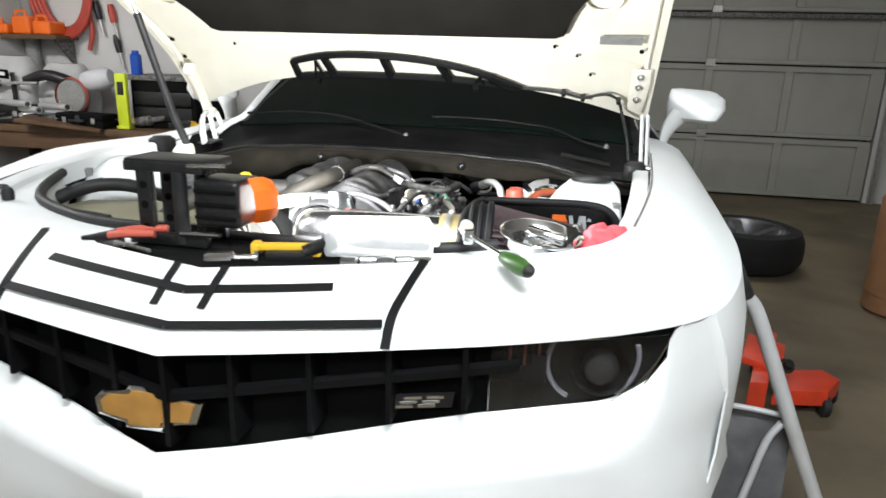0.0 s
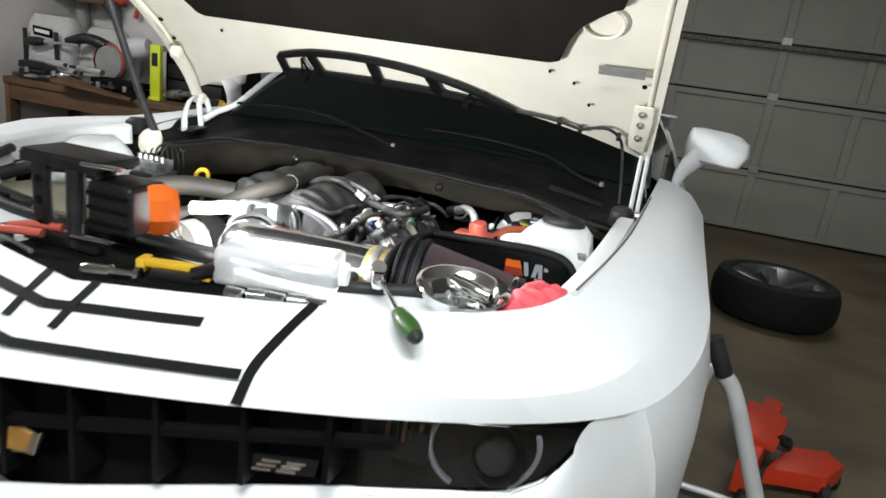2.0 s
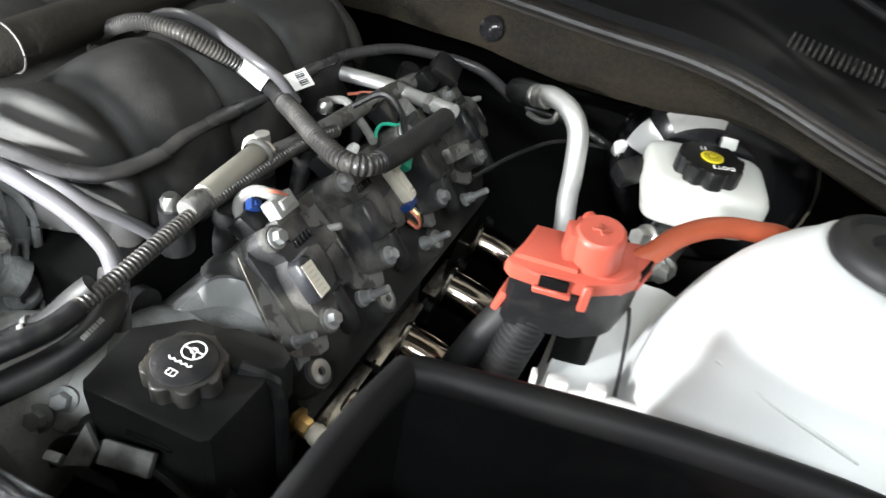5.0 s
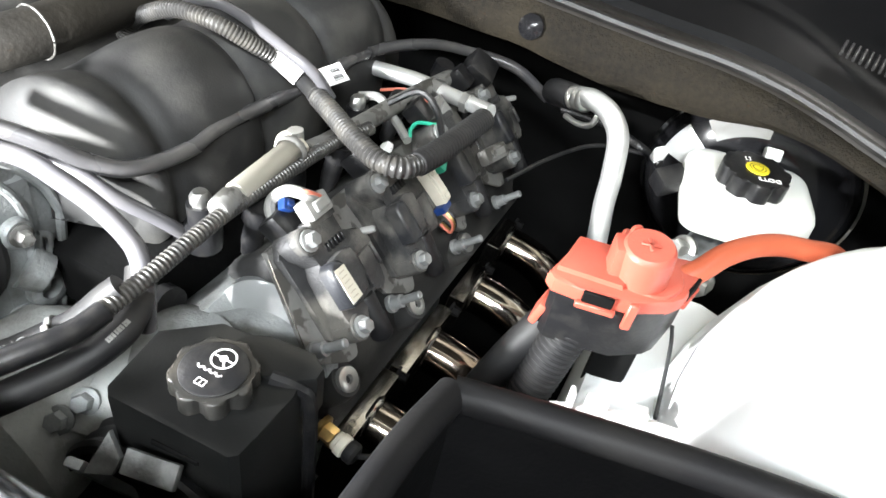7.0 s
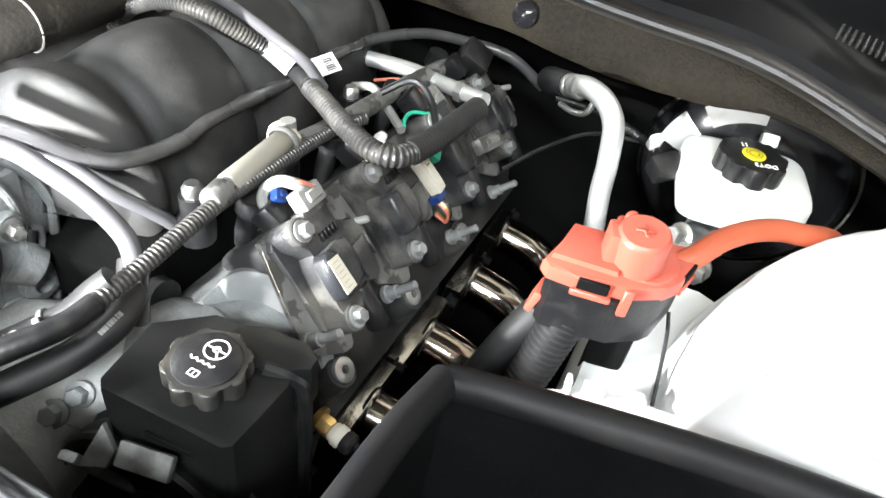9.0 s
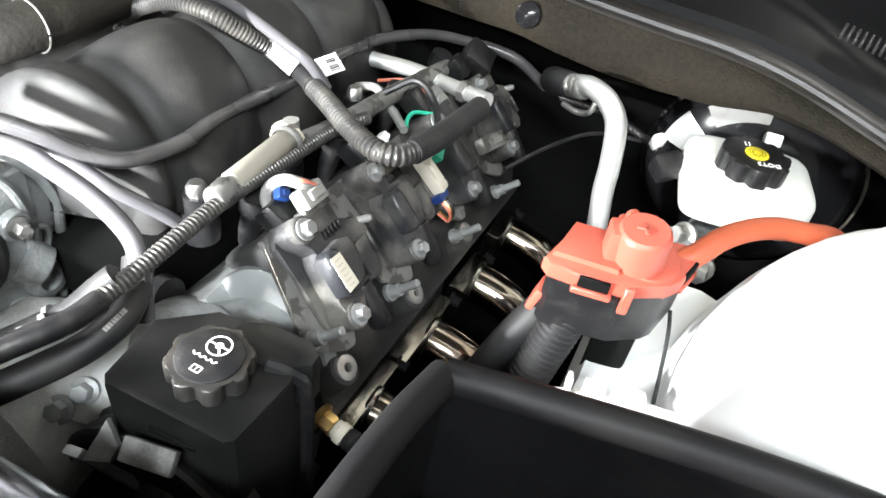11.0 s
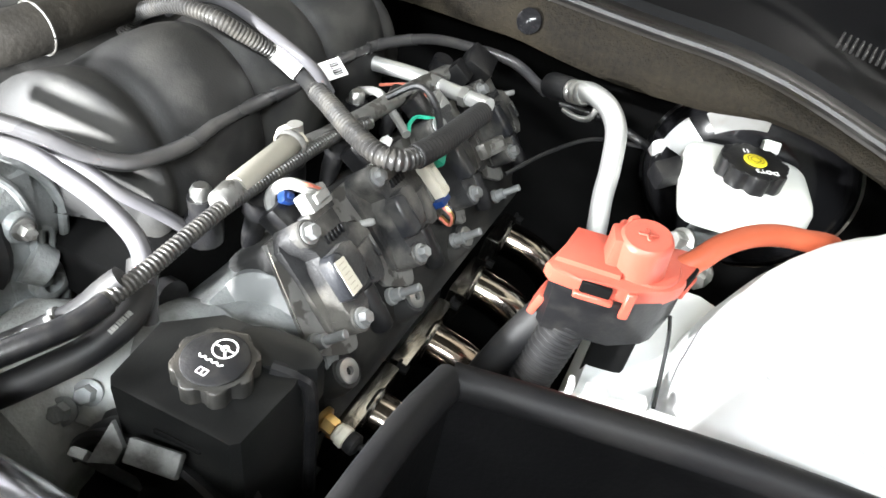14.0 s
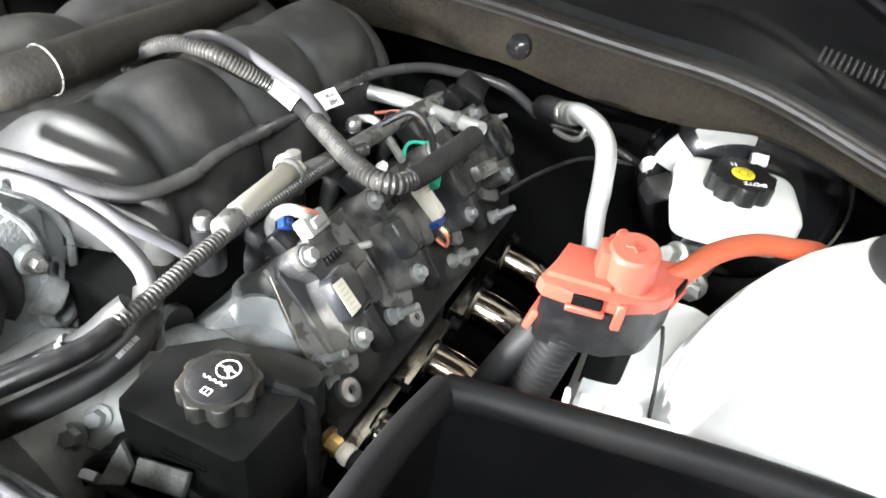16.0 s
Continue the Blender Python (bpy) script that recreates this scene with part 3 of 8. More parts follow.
# emblem: gold cross with a bright rim
EMB = [(-0.105, 0.012), (-0.088, 0.034), (-0.034, 0.034), (-0.034, 0.052), (0.040, 0.052), (0.036, 0.034), (0.112, 0.030), (0.098, -0.026), (0.034, -0.030), (0.034, -0.052), (-0.042, -0.052), (-0.038, -0.032), (-0.098, -0.026)]
EMB = [(x * 0.84, y * 0.68) for x, y in EMB]
em = basis((-0.038, 0.030, 0.716), Vector((1, 0.02, 0)).normalized(), Vector((0, 0.12, 1)).normalized(), Vector((0, -1, 0.12)).normalized())
emblem = part("emblem", prism(EMB, em, 0.010, 0.004), CHROME, car, "chrome-rimmed cross-shaped badge")
part("inlay", prism([(x * 0.86, y * 0.78) for x, y in EMB], em @ Matrix.Translation((0, 0, 0.008)), 0.005, 0.002), GOLD, emblem, "worn gold inlay")
bd = basis((0.375, 0.108, 0.742), Vector((1, 0.2, 0.06)).normalized(), Vector((-0.06, 0, 1)).normalized(), Vector((0.2, -1, 0)).normalized())
badge = part("badge", prism([(-0.045, -0.012), (0.045, -0.012), (0.05, 0.012), (-0.04, 0.012)], bd, 0.006, 0.002), BLACK_GLOSS, car, "small black badge plate")
for k in (-0.022, 0.012):
    for z in (-0.007, 0.0, 0.007):
        part("bar", prism([(k - 0.012 + z, z - 0.002), (k + 0.014 + z, z - 0.002), (k + 0.014 + z, z + 0.002), (k - 0.012 + z, z + 0.002)], bd @ Matrix.Translation((0, 0, 0.006)), 0.002), CHROME, badge)

# headlights
AMBER = mat("dark_amber_reflector", (0.09, 0.022, 0.014), 0.3, var=0.2, bump=0.0)
for s in (1, -1):
    def HP(x, y, z):
        return Vector((x * s, y, z))
    hz = lambda x: float(np.interp(x, (0.41, 0.56, 0.66, 0.705, 0.722, 0.751), (0.708, 0.721, 0.731, 0.752, 0.768, 0.842)))
    lamp = part("headlight", sheet([[HP(x, 0.165 + 0.36 * (x - 0.48), z) for z in (0.848, 0.79 + 0.05 * max(0, x - 0.70) / 0.05, hz(x) - 0.01)] for x in (0.47, 0.53, 0.59, 0.65, 0.70, 0.73, 0.755)], 0.006), GRILLE_BLACK, car, "dark headlight behind clear lens")
    c, ax = HP(0.640, 0.208, 0.782), Vector((-0.05 * s, -1, 0.10)).normalized()
    hc = HP(0.628, 0.188, 0.802)
    for a0, a1 in ((2.6, 4.15), (-1.0, 0.35)):
        part("halo_ring", sweep([hc + Vector((0.070 * s * math.cos(q), 0.022 * math.cos(q), 0.070 * math.sin(q))) for q in np.linspace(a0, a1, 9)], 0.0038, 8, 3), HALO, lamp, "grey halo ring")
    part("bowl", lathe([(0.045, 1), (0.04, 0.5), (0.03, 0.05), (0.0, 0.0)], c - ax * 0.03, c + ax * 0.008, 30, caps=False), BLACK_GLOSS, lamp)
    part("projector", lathe([(0.029, 0), (0.030, 0.5), (0.022, 0.85), (0.0, 1)], c - ax * 0.012, c + ax * 0.022, 24, caps=False), BLACK_GLOSS, lamp)
    part("marker", box((0.085, 0.02, 0.05), HP(0.515, 0.168, 0.79), 0.004), GRILLE_BLACK, lamp)
    for k in range(6):
        part("rib", box((0.004, 0.006, 0.04), HP(0.49 + 0.011 * k, 0.152 + 0.002 * k, 0.815), 0.001, 1), AMBER if k % 2 else GRILLE_BLACK, lamp)
    lens_rows = [[HP(x, 0.125 + 0.32 * (x - 0.48) + 0.35 * max(x - 0.62, 0) ** 1.5, z + 0.06 * (x - 0.5)) for z in (0.842 - 0.06 * (x - 0.5), 0.79, hz(x) - 0.06 * (x - 0.5) + 0.002)] for x in (0.475, 0.52, 0.57, 0.62, 0.67, 0.71, 0.742)]
    lens = part("lens", sheet(lens_rows, 0.003), LENS, lamp, "clear headlight lens")
    lens.visible_shadow = False

# tape lines on the nose panel, with strips in place of its vent slots
tapes = thing("masking_tape", (0.0, 0.1, 0.85), "black tape strips and strips for vent slots on white nose panel", "tape")


def on_nose(x, f, up=0.0025):
    """A place on the nose panel: x across, f from crest (0) to bay rim (1)."""
    s = 1 if x >= 0 else -1
    ax = abs(x)
    for i in range(len(CREST) - 1):
        a, b = lerp3(CREST[i], INNER[i], f), lerp3(CREST[i + 1], INNER[i + 1], f)
        if a[0] <= ax <= b[0]:
            t = (ax - a[0]) / (b[0] - a[0])
            p = lerp3(a, b, t)
            return Vector((x, p[1], p[2] + up + (0.006 if 0.1 < f < 0.9 else 0.003)))
    return Vector((x, CREST[0][1], CREST[0][2] + up))


def strip(pts, w, name="strip"):
    line = spline(pts, 5)
    rows = []
    for i, p in enumerate(line):
        t = (line[min(i + 1, len(line) - 1)] - line[max(i - 1, 0)]).normalized()
        n = Vector((0, -0.45, 0.9))
        q = t.cross(n).normalized() * w / 2
        rows.append([p - q, p + q])
    return part(name, sheet(rows, 0.0008), TAPE, tapes)


for s in (1, -1):
    strip([on_nose(x * s, -0.03) for x in (0.0, 0.11, 0.22, 0.318)], 0.016)
    # black strip laid where the panel has a vent slot
    strip([on_nose(x * s, 0.53) for x in ((0.0, 0.08, 0.15, 0.225) if s > 0 else (0.0, 0.09, 0.19, 0.282))], 0.017)
    strip([on_nose(0.350 * s, 0.97), on_nose(0.338 * s, 0.5), on_nose(0.328 * s, 0.08), Vector((0.328 * s, 0.060, 0.842))], 0.015)
for x0, x1 in ((-0.042, -0.038), (0.042, 0.04)):
    strip([on_nose(x0, 0.97), on_nose((x0 + x1) / 2, 0.6), on_nose(x1, 0.2)], 0.014)

# cowl, windshield, roof and doors
cw = []


def cowl_line(x):
    """The front edge of the cowl: how far back and how high it lies at x."""
    y = z = 0.0
    for d in (-0.06, -0.03, 0.0, 0.03, 0.06):
        a = abs(x + d)
        y += float(np.interp(a, (0, 0.25, 0.32, 0.5, 0.6, 0.7, 0.82), (1.10, 1.094, 1.10, 1.097, 1.078, 1.04, 0.985))) / 5
        z += float(np.interp(a, (0, 0.27, 0.35, 0.48, 0.53, 0.6, 0.7, 0.82), (0.975, 0.972, 0.962, 0.963, 0.951, 0.931, 0.921, 0.930))) / 5
    return y, z



for x in np.linspace(-0.82, 0.82, 57):
    y, z = cowl_line(x)
    y, z = y + 0.008, z + 0.010
    xe = max(-0.68, min(0.735, x))
    cw.append([(x, y - 0.012, z - 0.012), (x, y - 0.008, z - 0.002), (x, y + 0.004, z), (x, y + 0.03, z - 0.002), (x, y + 0.036, z - 0.010), (x, y + 0.044, z - 0.010), (x, y + 0.05, z + 0.002), (x, y + 0.10, z + 0.012), (x, y + 0.16, z + 0.022), (xe, 1.340 - 0.075 * (xe / 0.8) ** 2, 1.022 - 0.02 * (xe / 0.8) ** 2), (xe, 1.375 - 0.075 * (xe / 0.8) ** 2, 1.034 - 0.02 * (xe / 0.8) ** 2)])
# brown base holds the tone that the lip reflects from the hood
COWL_LIP = mat("glossy_cowl_lip", (0.016, 0.0135, 0.0112), 0.42, var=0.3, scale=14, bump=0.05, bscale=200, spec=0.5, dirt=(0.03, 0.026, 0.021), dirt_amt=0.35, dirt_scale=12)
cowl = part("cowl_panel", sheet([row[5:] for row in cw], 0.003), COWL, car, "dusty black plastic cowl panel")
part("cowl_lip", sheet([row[:6] for row in cw], 0.003), COWL_LIP, cowl, "glossy rounded front lip of the cowl", angle=60)
ins = []
for x in np.linspace(-0.80, 0.80, 81):
    y, z = cowl_line(x)
    deep = float(np.interp(-x, (0.2, 0.237, 0.32, 0.405, 0.53, 0.8), (0.0, 0.004, 0.017, 0.040, 0.078, 0.070)))
    dip = deep + float(np.interp(abs(x), (0, 0.2, 0.25, 0.3, 0.35, 0.4, 0.45, 0.5, 0.55, 0.6, 0.8), (0.050, 0.045, 0.041, 0.047, 0.051, 0.047, 0.041, 0.025, 0.018, 0.016, 0.020))) + 0.0015 * math.sin(31 * x)
    ins.append([(x, y + 0.02, z + 0.004), (x, y - 0.004, z), (x, y - 0.014, z - 0.3 * dip), (x, y - 0.018, z - 0.75 * dip), (x, y - 0.014, z - dip), (x, y + 0.03, z - dip + 0.004)])
pad = part("insulation", sheet(ins), INSUL, car, "fuzzy brown-black firewall insulation pad")
for x in (-0.60, -0.165, 0.261):
    y, z = cowl_line(x)[0], cowl_line(x)[1] - 0.028
    d = Vector((0, -0.9, 0.3)).normalized()
    p = Vector((x, y - 0.018, z + 0.008))
    clip = part("push_pin", lathe([(0.013, 0), (0.0125, 0.3), (0.006, 0.9), (0, 1)], p, p + d * 0.007, 16, caps=False), BLACK_GLOSS, pad, "round black push pin")
fw = sheet([[(x, 1.215 - 0.06 * (x / 0.8) ** 2, 0.95), (x, 1.225 - 0.06 * (x / 0.8) ** 2, 0.6)] for x in np.linspace(-0.75, 0.75, 9)], 0.01)
part("firewall", fw, MATTE, car)
# rubber cowl seal and vent slots
SLAT = mat("dusty_vent_slat", (0.032, 0.031, 0.030), 0.4, var=0.2, bump=0.05, bscale=300)
part("seal", sweep([(x, cowl_line(x)[0] - 0.008, cowl_line(x)[1] + 0.010) for x in np.linspace(-0.74, 0.74, 31)], 0.0048, 8, 3), SEAL, cowl, "grey rubber cowl seal")
for k in range(22):
    x = 0.5385 + 0.0066 * k
    y, z = 1.194 + 0.10 * (x - 0.5385), 0.9840 - 0.17 * (x - 0.5385)
    part("vent_slat", box((0.003, 0.028, 0.006), Matrix.Translation((x, y, z)) @ pose(0, 0, 0, 8, 0, -8), 0.001, 1), SLAT, cowl)
ws = []
for x in np.linspace(-0.76, 0.76, 17):
    k = (x / 0.8) ** 2
    x *= 0.82 if x < 0 else 1.0
    ws.append([(x, 1.345 - 0.075 * k, 1.032 - 0.02 * k), (x * 0.95, 1.52 - 0.08 * k, 1.13 - 0.03 * k), (x * 0.88, 1.80 - 0.05 * k, 1.26 - 0.03 * k), (x * 0.80, 2.10 - 0.02 * k, 1.37 - 0.03 * k)])
part("windshield", sheet(ws, 0.006), GLASS_DARK, car, "dark tinted sloping windshield")
rf = []
for x in np.linspace(-0.62, 0.62, 13):
    k = (x / 0.62) ** 2
    rf.append([(x, 2.08, 1.375 - 0.03 * k), (x, 2.5, 1.42 - 0.04 * k), (x * 0.97, 3.0, 1.40 - 0.05 * k), (x * 0.92, 3.5, 1.27 - 0.04 * k), (x * 0.95, 3.9, 1.10 - 0.02 * k)])
part("roof", sheet(rf, 0.01), PAINT, car)
part("a_pillar", sweep([(0.765, 1.25, 0.975), (0.725, 1.5, 1.10), (0.67, 1.82, 1.25), (0.63, 2.12, 1.37)], 0.026, 10, 4), BLACK_GLOSS, car, "dark windshield pillar trim")
part("pillar_panel", sheet([[(-0.600, 1.50, 1.130), (-0.735, 1.50, 1.030)], [(-0.568, 1.80, 1.264), (-0.70, 1.80, 1.195)], [(-0.535, 2.10, 1.374), (-0.64, 2.10, 1.352)]], 0.006), PAINT, car)
part("a_pillar", sweep([(-0.690, 1.240, 0.990), (-0.668, 1.280, 1.016), (-0.640, 1.305, 1.032), (-0.620, 1.330, 1.048), (-0.608, 1.430, 1.100), (-0.596, 1.50, 1.138), (-0.565, 1.80, 1.272), (-0.53, 2.10, 1.382)], 0.010, 10, 4), PAINT, car, "white windshield pillar")
for s in (1, -1):
    part("door_skin", sheet([[mir((x, y, z), s) for x, z in ((0.80 + o, 0.965 + 0.02 * (y - 1.6)), (0.845 + o, 0.90), (0.885 + o, 0.70), (0.86 + o, 0.32))] for y in (1.60, 1.9, 2.3, 2.75) for o in ((0.10 if s > 0 else 0.0),)], 0.01), PAINT, car)
    part("side_window", sheet([[mir((0.80, y, 0.97), s), mir((0.71 - 0.05 * (y > 1.9), y + 0.03, min(1.02 + 0.62 * (y - 1.5), 1.36)), s)] for y in (1.5, 1.7, 1.95, 2.3, 2.75)], 0.006), GLASS_DARK, car)
    part("quarter_panel", sheet([[mir((0.66, y, 1.34 - 0.32 * (y - 2.75) / 1.4), s), mir((0.90, y, 0.98), s), mir((0.97, y, 0.85), s), mir((0.96, y, 0.6), s), mir((0.92, y, 0.34 + 0.34 * math.sqrt(max(0, 1 - ((y - 3.75) / 0.38) ** 2))), s)] for y in np.linspace(2.75, 4.55, 19)], 0.01), PAINT, car)
    part("rear_tyre", lathe([(0.24, 0), (0.33, 0.1), (0.35, 0.3), (0.35, 0.7), (0.33, 0.9), (0.24, 1)], (0.66 * s, 3.75, 0.355), (0.93 * s, 3.75, 0.355), 32), RUBBER, car)
    # door mirror
    mm = blob([(0, 0, 0.0, 0.06, 0.03), (0.0, 0, 0.012, 0.088, 0.045), (0.005, 0, 0.05, 0.1, 0.052), (0.004, 0.002, 0.085, 0.094, 0.05), (-0.01, 0.004, 0.105, 0.075, 0.036), (-0.012, 0.004, 0.11, 0.05, 0.02)], power=3.2)
    bmesh.ops.transform(mm, matrix=Matrix.Translation((0.972 * s, 1.74, 1.052)) @ pose(0, 0, 0, 0, 3 * s, -12 * s) @ Matrix.Diagonal((s, 1, 1, 1)), verts=mm.verts)
    mirror = part("door_mirror", mm, PAINT, car, "white door mirror housing")
    part("mirror_arm", sweep([mir(p, s) for p in ((0.872, 1.66, 0.975), (0.882, 1.685, 1.010), (0.902, 1.71, 1.045), (0.935, 1.735, 1.080), (0.965, 1.74, 1.098))], (0.018, 0.050), 14, 5, flat=0.6), PAINT, mirror)
    part("arm_seal", sweep([mir(p, s) for p in ((0.868, 1.652, 0.962), (0.8725, 1.661, 0.977))], 0.022, 14, 2, flat=0.7), BLACK, mirror)
part("tail", sheet([[(x, 4.0, 1.08), (x, 4.5, 1.06), (x, 4.68, 0.85), (x, 4.64, 0.4)] for x in (-0.93, -0.4, 0.4, 0.93)], 0.01), PAINT, car)
part("underbody", box((1.5, 3.2, 0.05), (0, 2.9, 0.34)), MATTE, car)

# open hood, hinged at the cowl
HO, HU, HN = Vector((0, 1.19, 1.18)), Vector((0, -0.72, 0.69)).normalized(), Vector((0, -0.69, -0.72)).normalized()


def HD(x, u, n=0.0):
    """A place on the hood's underside: x across, u from the rear edge to the front, n out of it."""
    return HO + Vector((x, 0, 0)) + HU * u + HN * n


rows = []
for x in np.linspace(-0.77, 0.77, 33):
    e = (abs(x) / 0.77)
    back = -0.17 * e ** 2.6 + 0.005
    roll = -0.012 * e ** 4
    rows.append([HD(x, back + (1.18 - back) * f, roll - 0.02 * (f - 0.5) ** 2) for f in (0, 0.012, 0.03, 0.1, 0.25, 0.5, 0.75, 0.97, 0.99, 1)])
hood = part("hood", slab(rows, -HN * 0.022), PAINT_HOOD, car, "cream-white underside of open hood")


# ---- hood underside, ledge and seals ----
def hoodplate(outline, n, depth, material, name, parent, label="", bevel=0.003):
    m = basis(HD(0, 0, n), Vector((1, 0, 0)), HU, HN)
    if m.determinant() < 0:
        m = basis(HD(0, 0, n), Vector((1, 0, 0)), HU, -HN)
        depth = -depth
    return part(name, prism(outline, m, depth, bevel), material, parent, label)


half = [(0.50, 0.19), (0.525, 0.20), (0.54, 0.27), (0.565, 0.315), (0.60, 0.345), (0.655, 0.37), (0.665, 0.41), (0.665, 0.98), (0.60, 1.02)]
hoodplate([(-x, u) for x, u in half] + half[::-1], 0.004, 0.014, LINER, "liner", hood, "black felt insulation blanket", 0.006)
# stamped ribs and rings
for s in (1, -1):
    ring = [HD(0.615 * s + 0.045 * math.cos(a), 0.315 + 0.042 * math.sin(a), 0.003) for a in np.linspace(math.radians(150 if s > 0 else 30), math.radians(150 if s > 0 else 30) + 4.6, 22)]
    part("stamped_ring", sweep(ring, 0.004, 8, 2), PAINT_HOOD, hood)
    part("stamped_bead", sweep([HD(0.745 * s, u, 0.002) for u in (0.02, 0.2, 0.5, 0.8, 1.1)], 0.006, 8, 4), PAINT_HOOD, hood)
    part("side_flange", sheet([[HD(0.77 * s, u, -0.03), HD(0.775 * s, u, 0.004), HD(0.755 * s, u, 0.006)] for u in np.linspace(-0.12, 1.15, 14)], 0.004), PAINT_HOOD, hood)
    for u in (0.07, 0.14, 0.42, 0.47):
        part("hole", lathe([(0.006, 0), (0.006, 1)], HD(0.725 * s, u, 0.001), HD(0.725 * s, u, 0.0045), 12), MATTE, hood)
for x, u in ((0.56, 0.12), (0.50, 0.15), (0.60, 0.05), (-0.5, 0.13)):
    part("hole", lathe([(0.004, 0), (0.004, 1)], HD(x, u, 0.001), HD(x, u, 0.0055), 10), MATTE, hood)
hoodplate([(0.615, 0.165), (0.722, 0.165), (0.722, 0.193), (0.615, 0.193)], 0.0045, 0.0008, GREY_PL, "sticker", hood, "grey paper information sticker", 0)


def edge_u(x):
    return -0.17 * (abs(x) / 0.77) ** 2.6 + 0.005


# washer nozzle frame on the rear edge
lad = part("nozzle_frame", sweep([HD(x, edge_u(x) + 0.020, 0.012) for x in np.linspace(-0.292, 0.405, 15)], 0.0095, 8, 3), GRILLE_BLACK, hood, "black plastic washer nozzle frame")
top_u = [0.082, 0.090, 0.097, 0.101, 0.103, 0.102, 0.098, 0.092, 0.083, 0.072, 0.058, 0.040, 0.020]
txs = np.linspace(-0.292, 0.41, 13)
part("top_bar", sweep([HD(x, edge_u(x) + u, 0.012) for x, u in zip(txs, top_u)], 0.0095, 8, 3), GRILLE_BLACK, lad)
for x0, x1 in ((-0.290, -0.292), (-0.145, -0.165), (0.030, 0.018), (0.205, 0.180), (0.365, 0.325)):
    tu = float(np.interp(x1, txs, top_u))
    part("rung", sweep([HD(x0, edge_u(x0) + 0.016, 0.012), HD(x1, edge_u(x1) + tu, 0.012)], 0.0125, 8, 3), GRILLE_BLACK, lad)
for x in (-0.198, 0.292):
    tu = float(np.interp(x, txs, top_u))
    for d in (-0.022, 0.014):
        part("nozzle_strut", sweep([HD(x + d, edge_u(x) + 0.016, 0.018), HD(x, edge_u(x) + tu - 0.012, 0.018)], 0.004, 6, 3), GRILLE_BLACK, lad)
    part("nozzle", box((0.02, 0.03, 0.02), Matrix.Translation(HD(x - 0.01, edge_u(x) + 0.012, 0.022)) @ pose(0, 0, 0, 45, 0, 0), 0.004), GRILLE_BLACK, lad)
wh = [HD(x, edge_u(x) + u, 0.010) for x, u in ((0.40, 0.018), (0.47, 0.030), (0.53, 0.038), (0.585, 0.040), (0.62, 0.065), (0.655, 0.085), (0.685, 0.075), (0.70, 0.03))]
part("washer_hose", sweep(wh + [Vector((0.715, 1.16, 1.04)), Vector((0.722, 1.12, 0.985))], 0.0042, 8, 6), BLACK_SOFT, hood)
for i in (2, 3, 6):
    part("hose_clip", box((0.012, 0.02, 0.014), Matrix.Translation(wh[i]) @ pose(0, 0, 0, 45, 0, 10), 0.003), BLACK, hood)
# hinges
hg = part("hinge", prism([(-0.022, -0.075), (0.018, -0.09), (0.026, 0.03), (0.022, 0.085), (-0.024, 0.085), (-0.026, -0.02)], basis(HD(0.735, 0.0, 0.012), Vector((1, 0, 0)), HU, HN), 0.004, 0.001), PAINT_HOOD, car, "white hinge bracket bolted to hood")
for u in (0.06, 0.02, -0.03):
    part("bolt", hexbolt(HD(0.733, u, 0.016), HN, 0.007, 0.009), ZINC, hg)
for x, dy in ((0.752, 0.0), (0.768, 0.012)):
    part("arm", sweep([(x, 1.175 + dy, 1.105), (x, 1.135 + dy, 1.05), (x, 1.085 + dy, 0.985), (x, 1.06 + dy, 0.95)], 0.007, 8, 3, flat=0.6), PAINT_BAY, hg)
part("pivot", lathe([(0.012, 0), (0.012, 1)], (0.745, 1.07, 0.972), (0.78, 1.07, 0.972), 14), ZINC, hg)
part("seal_corner", blob([(0.735, 1.04, 0.95, 0.03, 0.03), (0.735, 1.04, 0.985, 0.028, 0.028), (0.735, 1.04, 0.995, 0.018, 0.018)]), BLACK_SOFT, hg)
# the passenger's hinge is seen from its open side
knob, joint = Vector((-0.704, 1.122, 1.189)), Vector((-0.733, 1.270, 1.050))
hg = part("hinge", sweep([knob, knob.lerp(joint, 0.5) + Vector((0.004, 0, 0.006)), joint], 0.017, 12, 5, flat=0.55), PAINT_HOOD, car, "white hinge bracket bolted to hood")
part("knuckle", lathe([(0.012, 0), (0.019, 0.15), (0.019, 0.85), (0.012, 1)], knob + Vector((-0.012, 0, 0)), knob + Vector((0.014, 0, 0)), 18), PAINT_HOOD, hg)
part("knuckle", lathe([(0.013, 0), (0.017, 0.15), (0.017, 0.85), (0.013, 1)], joint + Vector((-0.016, 0, 0)), joint + Vector((0.022, 0, 0)), 18), PAINT_HOOD, hg)
part("arm", sweep([joint, (-0.716, 1.205, 1.045), (-0.688, 1.145, 1.010), (-0.663, 1.111, 0.972)], 0.013, 10, 6, flat=0.45), PAINT_BAY, hg)
for dx, dy in ((0.0, 0.0), (0.016, 0.030)):
    part("arm", sweep([joint + Vector((dx, dy * 0.5, 0)), (-0.712 + dx, 1.248 + dy, 1.010), (-0.690 + dx, 1.228 + dy, 0.968)], 0.0085, 10, 4, flat=0.7), PAINT_BAY, hg)
part("stay", box((0.045, 0.10, 0.005), Matrix.Translation((-0.678, 1.172, 0.968)) @ pose(0, 0, 0, 0, 0, 8), 0.001), BLACK_SOFT, hg)
